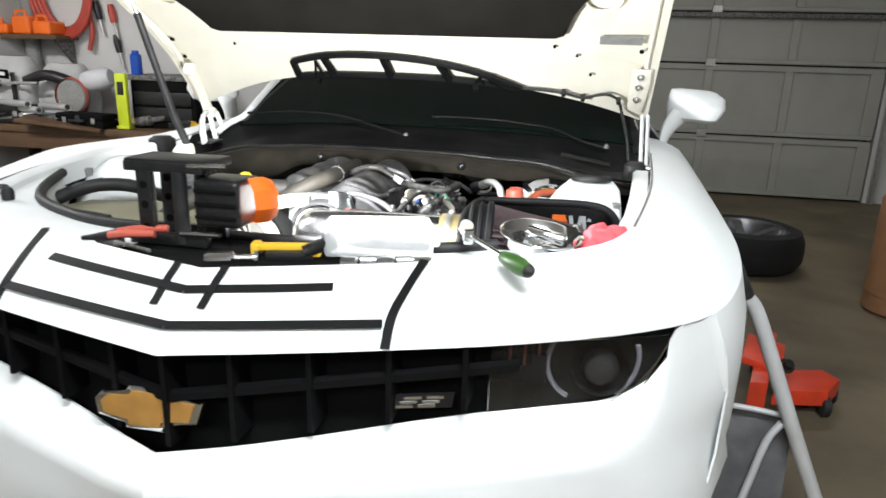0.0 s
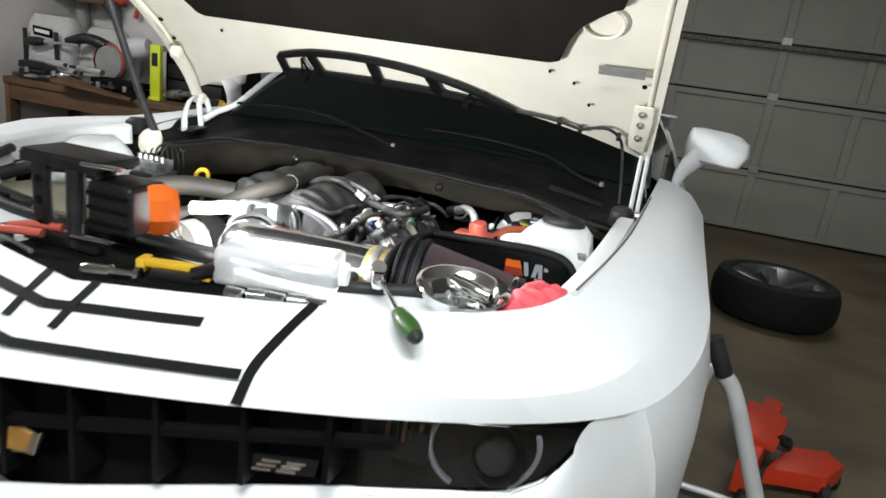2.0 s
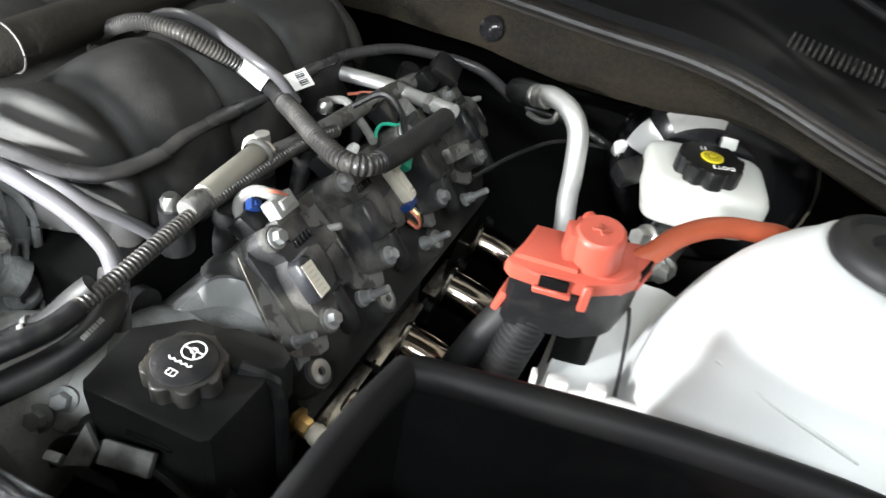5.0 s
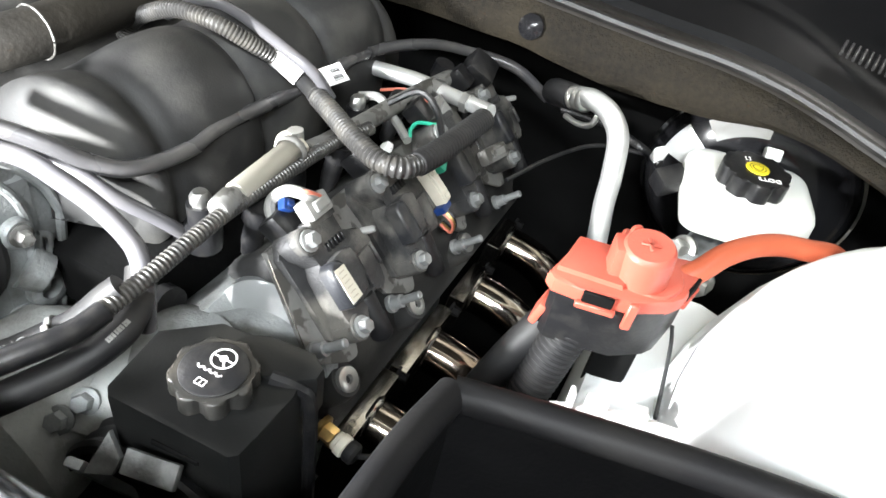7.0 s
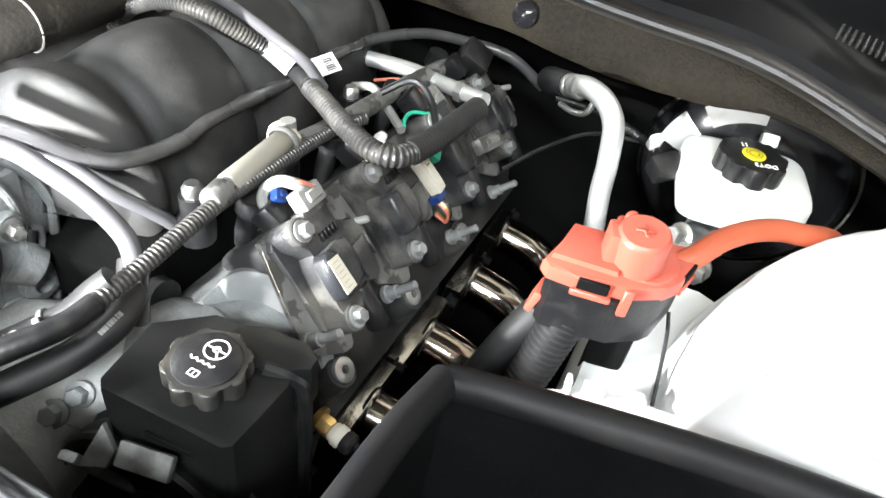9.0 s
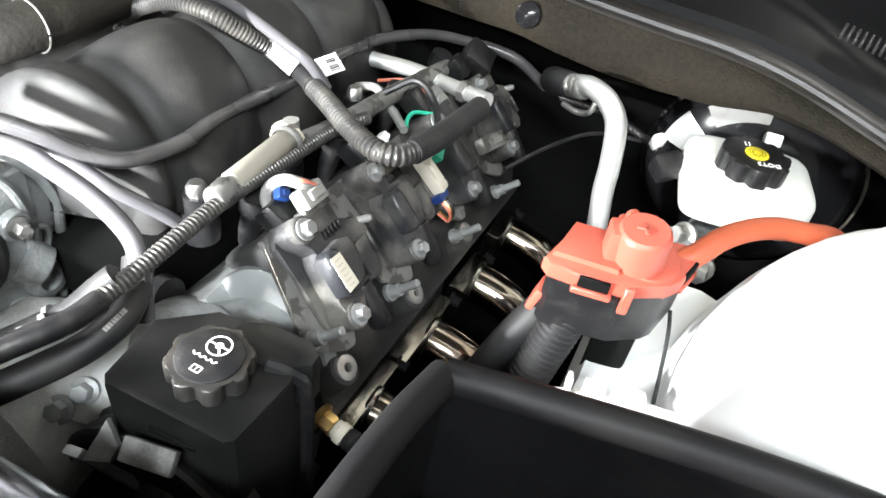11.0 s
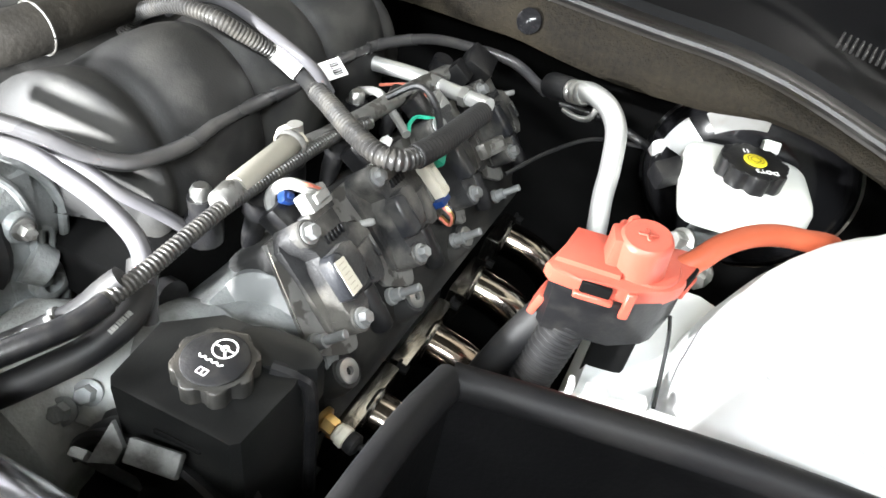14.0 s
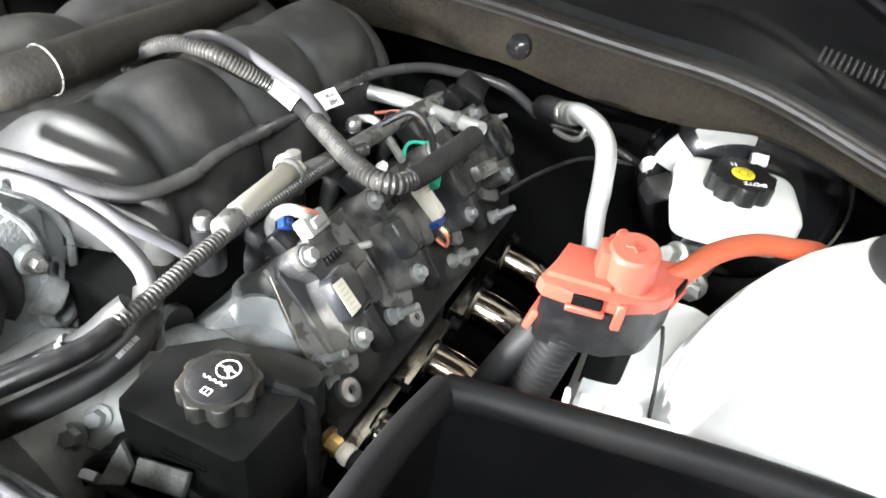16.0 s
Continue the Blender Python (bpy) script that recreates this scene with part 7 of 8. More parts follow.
part("stroke", prism([(0.076, 0.018), (0.092, 0.015), (0.101, 0.020), (0.100, 0.027), (0.095, 0.023), (0.090, 0.020), (0.078, 0.025)], lm_, 0.0012), FADED, mk)
# grey lamp brackets beside the stud
for x, y, r in ((0.588, 0.593, 25), (0.632, 0.638, 40)):
    part("bracket_tab", box((0.026, 0.016, 0.003), Matrix.Translation((x, y, 0.8685)) @ pose(0, 0, 0, 4, 0, r), 0.001), BRACKET, shield, "grey steel bracket tab")

# ---- loose things round the bay ----
# parts bowl
bowl = thing("parts_bowl", (0.525, 0.36, 0.905), "polished steel parts bowl with loose bolts", "bowl")
bt = (Matrix.Translation((0.525, 0.366, 0.911)) @ pose(0, 0, 0, 5, 4, 0))
prof = [(0.0, 0.004), (0.030, 0.004), (0.044, 0.008), (0.060, 0.026), (0.068, 0.042), (0.074, 0.045), (0.075, 0.043), (0.070, 0.038), (0.063, 0.022), (0.048, 0.003), (0.030, 0.0), (0.0, 0.0)]
part("bowl", lathe(prof, bt @ Vector((0, 0, 0)), bt @ Vector((0, 0, 1)), 48, caps=False), CHROME, bowl)
part("magnet_foot", lathe([(0.028, 0), (0.03, 0.5), (0.028, 1)], bt @ Vector((0, 0, -0.008)), bt @ Vector((0, 0, 0.002)), 24), BLACK_SOFT, bowl)
sock = solid("socket", lathe([(0.0105, 0), (0.0115, 0.05), (0.0115, 0.95), (0.0095, 1), (0.006, 1), (0.006, 0.7)], bt @ Vector((-0.026, 0.036, 0.032)), bt @ Vector((0.042, 0.020, 0.028)), 18), CHROME, "long chrome socket lying in the parts bowl", "socket")
random.seed(4)
for k in range(7):
    a, r = random.uniform(0, 6.28), random.uniform(0.008, 0.034)
    p = bt @ Vector((r * math.cos(a), r * math.sin(a), 0.010))
    d = Vector((random.uniform(-1, 1), random.uniform(-1, 1), random.uniform(-0.1, 0.25))).normalized()
    bmx_ = hexbolt(p, d, 0.0065, 0.009)
    lathe([(0.004, 0), (0.004, 1)], p, p - d * 0.022, 8, bmx_)
    solid("bolt", bmx_, ZINC if k % 3 else BRACKET, "dirty loose bolt lying in steel bowl", "bolt", "loose bolts in the bowl")
solid("gasket_ring", sweep([bt @ Vector((0.01 + 0.034 * math.cos(a), -0.008 + 0.03 * math.sin(a), 0.014)) for a in np.linspace(0, 6.0, 20)], 0.0018, 8, 2), ZINC, "thin steel wire ring lying in the bowl", "ring")

# pink rag
random.seed(7)
rag_rows = []
for i in range(34):
    row = []
    q = i / 33
    for j in range(61):
        a = 2 * math.pi * (j % 60) / 60
        ca, sa = math.cos(a), math.sin(a)
        wob = 1 + 0.16 * noise.noise(Vector((ca * 1.3, sa * 1.3, 2.0))) + 0.06 * noise.noise(Vector((ca * 4, sa * 4, 6.0)))
        x, y = 0.634 + 0.050 * q * ca * wob + 0.022 * q * sa, 0.420 + 0.078 * q * sa * wob
        n = Vector((x * 26, y * 26, 0.4))
        fold = 0.006 * noise.noise(n * 0.9) + 0.016 * math.sqrt(min(1.0, 2.4 * abs(noise.noise(n * 1.25)))) - 0.006 + 0.0015 * noise.noise(n * 4)
        z = 0.918 + 0.034 * math.sqrt(1 - 0.98 * q ** 4) + fold * (1 - 0.75 * q ** 4) + 0.10 * (x - 0.628)
        row.append((x, y, z))
    rag_rows.append(row)
solid("shop_rag", sheet(rag_rows, 0.003), RAG, "crumpled pink-red shop rag on bay edge", "rag")

# inspection mirror with green handle
gm = thing("inspection_tool", (0.50, 0.19, 0.94), "chrome-shafted tool with translucent green handle", "tool")
part("handle", lathe([(0.004, 0), (0.010, 0.08), (0.014, 0.4), (0.0145, 0.7), (0.011, 0.95), (0.004, 1)], (0.473, 0.216, 0.950), (0.522, 0.160, 0.945), 20), GREEN_H, gm, "green rubber handle")
part("butt", lathe([(0.011, 0), (0.010, 0.6), (0.003, 1)], (0.515, 0.168, 0.9455), (0.527, 0.154, 0.945), 16), BLACK_SOFT, gm)
part("shaft", sweep([(0.476, 0.212, 0.950), (0.44, 0.265, 0.952), (0.412, 0.305, 0.952)], 0.0042, 10, 3), CHROME, gm)
part("joint", blob([(0.405, 0.315, 0.938, 0.008, 0.008), (0.405, 0.315, 0.95, 0.011, 0.011), (0.405, 0.315, 0.962, 0.008, 0.008)]), CHROME, gm)
part("head", lathe([(0.012, 0), (0.014, 0.5), (0.012, 1)], (0.395, 0.335, 0.955), (0.40, 0.325, 0.968), 18), CHROME, gm)

# clear container lying over the tube
box_t = thing("clear_container", (0.27, 0.30, 0.905), "clear frosted plastic container holding loose hardware", "container")
ct = Matrix.Translation((0.250, 0.296, 0.944)) @ pose(0, 0, 0, -6, 0, 16)
b = box((0.185, 0.100, 0.060), ct, 0.012, 3)
shell = part("body", b, CLEAR, box_t)
part("lid", lathe([(0.017, 0), (0.019, 0.1), (0.019, 0.8), (0.017, 1)], ct @ Vector((0.092, 0, 0.000)), ct @ Vector((0.106, 0, 0.000)), 24), CLEAR, box_t, "clear screw cap")
for k in range(5):
    p = ct @ Vector((-0.06 + 0.03 * k, -0.075, -0.030))
    solid("socket", lathe([(0.009, 0), (0.0095, 0.9), (0.006, 1)], p, p + Vector((0.028, 0.008 * (k % 2), 0)), 14), CHROME, "small chrome socket on black tray", "socket", "loose sockets")

# folding work lamp
lamp_t = thing("work_lamp", (-0.06, 0.272, 0.908), "black and orange cordless work lamp, switched on", "work lamp")
part("body", box((0.085, 0.085, 0.082), (-0.022, 0.275, 0.993), 0.010, 3), BLACK, lamp_t)
for z in (0.97, 0.993, 1.016):
    part("groove", box((0.078, 0.004, 0.006), (-0.022, 0.231, z), 0.001, 1), MATTE, lamp_t)
hd = part("head", lathe([(0.040, 0), (0.043, 0.2), (0.043, 0.6), (0.036, 0.9), (0.032, 1.0), (0.029, 0.95), (0.026, 0.7)], (0.018, 0.272, 0.995), (0.050, 0.304, 0.996), 8, caps=False, phase=0.39), ORANGE, lamp_t, "orange bezel")
part("lens", lathe([(0.028, 0), (0.026, 1)], (0.036, 0.290, 0.9955), (0.038, 0.292, 0.9955), 20), LAMP_GLOW, hd, "glowing lamp lens")
for y in (0.240, 0.31):
    part("upright", box((0.030, 0.014, 0.135), (-0.157, y, 0.985), 0.004), BLACK, lamp_t)
    for z in (0.945, 0.985, 1.02):
        part("hole", lathe([(0.007, 0), (0.007, 1)], (-0.157, y - 0.0085, z), (-0.157, y - 0.005, z), 12), MATTE, lamp_t)
    part("post", lathe([(0.013, 0), (0.013, 1)], (-0.092, y, 0.918), (-0.092, y, 1.045), 14), BLACK_SOFT, lamp_t)
    part("top_arm", box((0.15, 0.018, 0.018), (-0.118, y, 1.052), 0.004), BLACK, lamp_t)
    part("foot_arm", box((0.15, 0.018, 0.022), (-0.118, y, 0.924), 0.004), BLACK, lamp_t)
part("top_plate", box((0.16, 0.085, 0.016), (-0.112, 0.275, 1.058), 0.005), BLACK, lamp_t)
part("top_rod", lathe([(0.004, 0), (0.004, 1)], (-0.07, 0.232, 1.058), (0.0, 0.236, 1.060), 10), CHROME, lamp_t)
part("base_rod", lathe([(0.004, 0), (0.004, 1)], (-0.09, 0.228, 0.938), (-0.015, 0.228, 0.940), 10), CHROME, lamp_t)

# tool roll and hand tools on the ledge
solid("tool_roll", prism([(-0.20, 0.19), (-0.10, 0.155), (0.02, 0.15), (0.17, 0.185), (0.36, 0.235), (0.36, 0.29), (0.16, 0.30), (-0.02, 0.31), (-0.18, 0.30)], Matrix.Translation((0, 0, 0.896)), 0.014, 0.005), MATTE, "black cloth tool roll laid over the ledge", "tool roll")
pl_ = thing("pliers", (-0.17, 0.22, 0.925), "pliers with red dipped handles", "pliers")
for d in (-0.010, 0.012):
    part("handle", sweep([(-0.205, 0.205 + d, 0.935), (-0.17, 0.212 + d * 1.6, 0.940), (-0.125, 0.225 + d * 1.8, 0.940)], 0.0072, 10, 4), RED, pl_, "red dipped handle")
part("jaws", sweep([(-0.20, 0.205, 0.934), (-0.23, 0.195, 0.930), (-0.255, 0.188, 0.928)], (0.011, 0.004), 10, 4, flat=0.6), BLACK, pl_)
yt = thing("bar_clamp", (0.10, 0.24, 0.92), "yellow and black hand bar clamp", "clamp")
part("bar", box((0.11, 0.016, 0.012), Matrix.Translation((0.105, 0.232, 0.930)) @ pose(0, 0, 0, 0, 0, 14), 0.003), YELLOW, yt)
part("jaw", box((0.014, 0.03, 0.022), Matrix.Translation((0.055, 0.222, 0.926)) @ pose(0, 0, 0, 0, 0, 14), 0.003), YELLOW, yt)
part("grip", box((0.08, 0.022, 0.016), Matrix.Translation((0.115, 0.222, 0.918)) @ pose(0, 0, 0, 0, 0, 14), 0.006), BLACK, yt)
part("pad", box((0.02, 0.024, 0.014), Matrix.Translation((0.155, 0.238, 0.924)) @ pose(0, 0, 0, 0, 0, 14), 0.003), YELLOW, yt)
solid("torch", lathe([(0.011, 0), (0.012, 0.6), (0.015, 0.7), (0.016, 1)], (0.14, 0.225, 0.925), (0.19, 0.245, 0.945), 16), BLACK, "small black pocket torch on tool roll", "torch")
solid("ratchet", lathe([(0.008, 0), (0.011, 0.1), (0.011, 0.5), (0.006, 0.55), (0.006, 0.9), (0.012, 0.92), (0.012, 1)], (-0.01, 0.168, 0.918), (0.075, 0.190, 0.920), 14), CHROME, "chrome ratchet handle on tool roll", "ratchet")
solid("screwdriver", lathe([(0.011, 0), (0.012, 0.4), (0.006, 0.45), (0.004, 0.5), (0.004, 1)], (-0.24, 0.215, 0.922), (-0.12, 0.180, 0.918), 12), BRACKET, "grey screwdriver lying on white ledge", "screwdriver")


# ---- passenger side of the bay ----
fb = thing("airbox_cover", (-0.42, 0.50, 0.75), "olive-grey plastic box cover in the bay", "cover")
part("lid", prism([(-0.60, 0.50), (-0.40, 0.44), (-0.26, 0.46), (-0.26, 0.60), (-0.38, 0.66), (-0.58, 0.62)], Matrix.Translation((0, 0, 0.80)), 0.09, 0.012), OLIVE, fb)
part("front", prism([(-0.56, 0.455), (-0.42, 0.425), (-0.40, 0.46), (-0.56, 0.50)], Matrix.Translation((0, 0, 0.80)), 0.10, 0.01), BLACK, fb)
part("notch", box((0.05, 0.02, 0.02), (-0.48, 0.43, 0.895), 0.004), MATTE, fb)
hose("bay_hose", [(-0.62, 0.56, 0.90), (-0.56, 0.60, 0.925), (-0.50, 0.66, 0.92), (-0.46, 0.74, 0.88)], 0.016, BLACK_SOFT, "black rubber hose beside the strut tower")
hose("bay_hose", [(-0.66, 0.60, 0.90), (-0.63, 0.72, 0.91), (-0.62, 0.86, 0.90)], 0.011, BLACK_SOFT, "black rubber hose along the inner wing")
ab = thing("brake_module", (-0.49, 0.88, 0.70), "black anti-lock brake module with steel lines", "brake module")
part("body", box((0.075, 0.09, 0.12), (-0.475, 0.88, 0.83), 0.006), BLACK, ab)
part("valve_block", box((0.08, 0.07, 0.035), (-0.475, 0.88, 0.905), 0.004), CAST, ab)
part("edge_plate", box((0.004, 0.092, 0.12), (-0.434, 0.878, 0.832), 0.001), ZINC, ab)
for k in range(5):
    x = -0.505 + 0.017 * k
    part("brake_line", sweep([(x, 0.87, 0.915), (x, 0.87, 0.942 + 0.005 * (k % 2)), (x + 0.004, 0.882, 0.962), (x + 0.012, 0.905, 0.966), (x + 0.016, 0.93, 0.945), (x + 0.016, 0.94, 0.88)], 0.0024, 8, 5), BLACK_SOFT, ab)
    part("line_nut", lathe([(0.006, 0), (0.006, 1)], (x, 0.87, 0.918), (x, 0.87, 0.934), 6), ZINC, ab)
dp = thing("dipstick", (-0.255, 0.79, 0.70), "oil dipstick with yellow ring handle", "dipstick")
part("ring", sweep([(-0.255 + 0.017 * math.cos(a), 0.788 + 0.006 * math.sin(a), 0.926 + 0.017 * math.sin(a)) for a in np.linspace(0, 6.1, 20)], 0.0052, 10, 2), YELLOW, dp, "yellow ring handle")
part("stem", lathe([(0.005, 0), (0.005, 1)], (-0.255, 0.79, 0.72), (-0.255, 0.79, 0.91), 10), BLACK, dp)
PULLEY = mat("dusty_pulley_paint", (0.15, 0.14, 0.125), 0.75, var=0.2, bump=0.2)
al = thing("belt_pulley", (-0.11, 0.55, 0.76), "dusty ribbed accessory belt pulley", "pulley")
part("wheel", lathe([(0.0, 0.2), (0.02, 0.25), (0.022, 0.0), (0.045, 0.1), (0.052, 0.0), (0.054, 0.2), (0.054, 1.0), (0.0, 1.0)], (-0.112, 0.532, 0.84), (-0.10, 0.565, 0.842), 36, caps=False), PULLEY, al)
for k in range(18):
    a = 2 * math.pi * k / 18
    part("fin", box((0.003, 0.006, 0.022), Matrix.Translation((-0.112 + 0.034 * math.cos(a), 0.533, 0.84 + 0.034 * math.sin(a))) @ pose(0, 0, 0, 0, 90 - math.degrees(a), 0), 0.0008, 1), PULLEY, al)
part("guard", lathe([(0.062, 0), (0.064, 0.5), (0.060, 1)], (-0.098, 0.555, 0.842), (-0.085, 0.60, 0.845), 30, caps=False), MATTE, al)
wt = thing("coolant_tank", (-0.05, 0.58, 0.85), "white plastic coolant pipe beside the intake tube", "pipe")
part("pipe", sweep([(-0.12, 0.572, 0.915), (-0.08, 0.576, 0.921), (-0.04, 0.584, 0.929), (0.0, 0.592, 0.929)], 0.015, 16, 5), CREAM, wt)
# filler parts of the motor's front, mostly in shade
# cast metal lightened to make up for the light missing here
CAST_BRIGHT = mat("lightened_cast_aluminium", (0.50, 0.52, 0.51), 0.55, 0.15, var=0.25, scale=20, bump=0.4, bscale=350, dirt=(0.16, 0.15, 0.13), dirt_amt=0.6, dirt_scale=26, crisp=0.7)
mf = thing("alternator", (0.10, 0.60, 0.70), "dusty cast alternator in front of the engine", "alternator")
part("body", lathe([(0.05, 0), (0.065, 0.15), (0.065, 0.8), (0.05, 1)], (0.11, 0.56, 0.77), (0.12, 0.66, 0.775), 28), CAST_BRIGHT, mf)
part("cover", lathe([(0.03, 0), (0.045, 0.2), (0.045, 1)], (0.11, 0.545, 0.77), (0.11, 0.56, 0.77), 24), BLACK, mf)
for x, y, z in ((0.1607, 0.5928, 0.8140), (0.1650, 0.6089, 0.8170), (0.13, 0.575, 0.822)):
    part("bolt", hexbolt((x, y, z), (0.3, -0.6, 0.6), 0.0065, 0.010), CAST, mf)
part("bracket_arm", box((0.12, 0.03, 0.012), Matrix.Translation((0.165, 0.625, 0.80)) @ pose(0, 0, 0, 20, 25, -20), 0.003), CAST_BRIGHT, mf)
part("bracket_web", box((0.09, 0.08, 0.008), Matrix.Translation((0.20, 0.64, 0.815)) @ pose(0, 0, 0, 25, 10, 15), 0.003), CAST_BRIGHT, mf)
wp = thing("water_pump", (0.17, 0.69, 0.70), "cast aluminium water pump outlet", "water pump")
part("outlet", lathe([(0.045, 0), (0.050, 0.2), (0.044, 0.25), (0.044, 0.8), (0.048, 0.85), (0.048, 1)], (0.215, 0.672, 0.80), (0.235, 0.735, 0.80), 28), CAST, wp)
part("neck", lathe([(0.040, 0), (0.044, 1)], (0.16, 0.665, 0.80), (0.22, 0.69, 0.80), 24), CAST, wp)

# ---- along the fender, on the floor ----
jk = thing("floor_jack", (1.42, 1.72, 0), "red enamelled steel floor jack on casters", "floor jack")
part("side_plate", prism([(1.24, 1.50), (1.30, 1.50), (1.46, 2.0), (1.40, 2.03)], Matrix.Translation((0, 0, 0.06)), 0.13, 0.01), JACK_RED, jk)
part("arm", prism([(1.36, 1.62), (1.56, 1.66), (1.64, 1.78), (1.60, 1.86), (1.46, 1.82)], Matrix.Translation((0, 0, 0.05)), 0.06, 0.012), JACK_RED, jk)
part("tray", box((0.14, 0.26, 0.03), Matrix.Translation((1.34, 1.74, 0.20)) @ pose(0, 0, 0, 0, 8, -18), 0.01), JACK_RED, jk)
part("hinge_bolt", hexbolt((1.40, 1.66, 0.19), (0.2, -0.6, 0.7), 0.02, 0.03), BLACK, jk)
for x, y in ((1.56, 1.68), (1.62, 1.80), (1.28, 1.50), (1.40, 2.02)):
    part("caster", lathe([(0.03, 0), (0.04, 0.2), (0.04, 0.8), (0.03, 1)], (x - 0.015, y, 0.04), (x + 0.02, y, 0.04), 18), BLACK_SOFT, jk)
lad_s = thing("step_stool", (1.15, 0.92, 0), "silver tubular step stool beside the fender", "step stool")
ALU_R = mat("stool_tube_paint", (0.62, 0.63, 0.64), 0.35, 0.3, var=0.1, bump=0.05)
part("leg", sweep([(1.02, 0.88, 0.70), (1.06, 0.885, 0.64), (1.18, 0.89, 0.36), (1.33, 0.90, 0.02)], 0.019, 14, 5), ALU_R, lad_s)
part("grip", sweep([(0.98, 0.88, 0.78), (1.0, 0.88, 0.74), (1.02, 0.88, 0.70)], 0.019, 12, 4), BLACK_SOFT, lad_s, "black rubber grip")
part("inner_leg", sweep([(1.16, 0.90, 0.36), (1.13, 0.90, 0.30), (1.10, 0.895, 0.16), (1.07, 0.89, 0.02)], 0.010, 12, 4), ALU_R, lad_s)
part("rear_leg", sweep([(1.03, 1.12, 0.62), (0.99, 1.14, 0.3), (0.96, 1.15, 0.02)], 0.012, 12, 4), ALU_R, lad_s)
part("cross_bar", sweep([(0.98, 0.92, 0.385), (1.08, 0.92, 0.38), (1.17, 0.92, 0.37)], 0.008, 10, 3), ALU_R, lad_s)
part("panel", box((0.22, 0.006, 0.36), Matrix.Translation((1.09, 0.93, 0.19)) @ pose(0, 0, 0, -4, 0, 0), 0.002), mat("grey_mesh_panel", (0.11, 0.11, 0.115), 0.6, var=0.35, scale=14, bump=0.6, bscale=90), lad_s, "dark grey mesh panel")
cb = thing("barrel", (2.35, 2.95, 0), "brown fibre barrel standing on the floor", "barrel")
part("shell", lathe([(0.17, 0), (0.19, 0.03), (0.19, 0.97), (0.18, 1)], (2.36, 2.98, 0), (2.36, 2.98, 0.62), 36), CARD, cb)
part("hoop", lathe([(0.192, 0), (0.195, 0.5), (0.192, 1)], (2.36, 2.98, 0.10), (2.36, 2.98, 0.13), 36, caps=False), CARD, cb)
for x, y in ((1.62, 0.93), (1.75, 1.02), (1.55, 1.10)):
    solid("rubber_foot", blob([(x, y, 0, 0.035, 0.03), (x, y, 0.03, 0.03, 0.026), (x, y, 0.035, 0.02, 0.018)]), BLACK_SOFT, "small dark rubber block on floor", "block", "blocks on the floor")

# ---- workbench at the back ----
bench = thing("workbench", (-2.8, 3.3, 0), "wooden workbench crowded with tools", "workbench")
part("top", box((1.75, 0.62, 0.045), (-2.62, 3.28, 0.725), 0.006), WOOD, bench)
for x in (-3.4, -1.82):
    for y in (3.02, 3.54):
        part("leg", box((0.08, 0.08, 0.70), (x, y, 0.35), 0.004), WOOD, bench)
part("shelf", box((1.6, 0.5, 0.03), (-2.62, 3.28, 0.30), 0.004), WOOD, bench)
part("apron", box((1.6, 0.03, 0.10), (-2.62, 3.0, 0.65), 0.004), WOOD, bench)
ws_ = thing("wall_shelf", (-3.2, 3.5, 1.30), "dark wooden wall shelf with orange plastic cases", "shelf")
part("board", box((0.62, 0.22, 0.03), (-3.25, 3.48, 1.30), 0.003), WOOD, ws_)
for x in (-3.45, -3.0):
    part("bracket", prism([(0, 0), (0.18, 0), (0, -0.18)], basis((x, 3.59, 1.285), Vector((0, -1, 0)), Vector((0, 0, 1)), Vector((1, 0, 0))), 0.02), BRACKET, ws_)
for x, w, h in ((-3.42, 0.18, 0.07), (-3.22, 0.14, 0.12), (-3.06, 0.14, 0.09)):
    oc = thing("tool_case", (x, 3.46, 1.315), "bright orange plastic tool case on shelf", "case", "orange cases on the shelf")
    part("case", box((w, 0.16, h), (x, 3.46, 1.315 + h / 2), 0.02, 3), ORANGE, oc)
    part("handle", sweep([(x - 0.04, 3.40, 1.315 + h), (x - 0.03, 3.40, 1.345 + h), (x + 0.03, 3.40, 1.345 + h), (x + 0.04, 3.40, 1.315 + h)], 0.010, 8, 4), ORANGE, oc)
# coiled red hose on the wall
coil_pts = []
random.seed(3)
for k in range(4):
    for a in np.linspace(0, 2 * math.pi, 18, endpoint=False):
        r = 0.20 + 0.018 * k
        coil_pts.append((-3.0 + r * 0.95 * math.sin(a), 3.56 - 0.012 * k, 1.70 + (0.34 + 0.02 * k) * math.cos(a) - 0.02 * math.sin(a) ** 2 * k))
hc = thing("air_hose", (-3.0, 3.58, 1.70), "coiled red rubber air hose hung on wall", "hose")
part("coil", sweep(coil_pts, 0.017, 10, 2), HOSE_RED, hc)
part("coil_tail", sweep([(-2.82, 3.56, 1.5), (-2.80, 3.56, 1.35), (-2.83, 3.55, 1.22)], 0.017, 10, 5), HOSE_RED, hc)
part("hook", box((0.05, 0.10, 0.03), (-3.0, 3.55, 2.02), 0.006), BRACKET, hc)
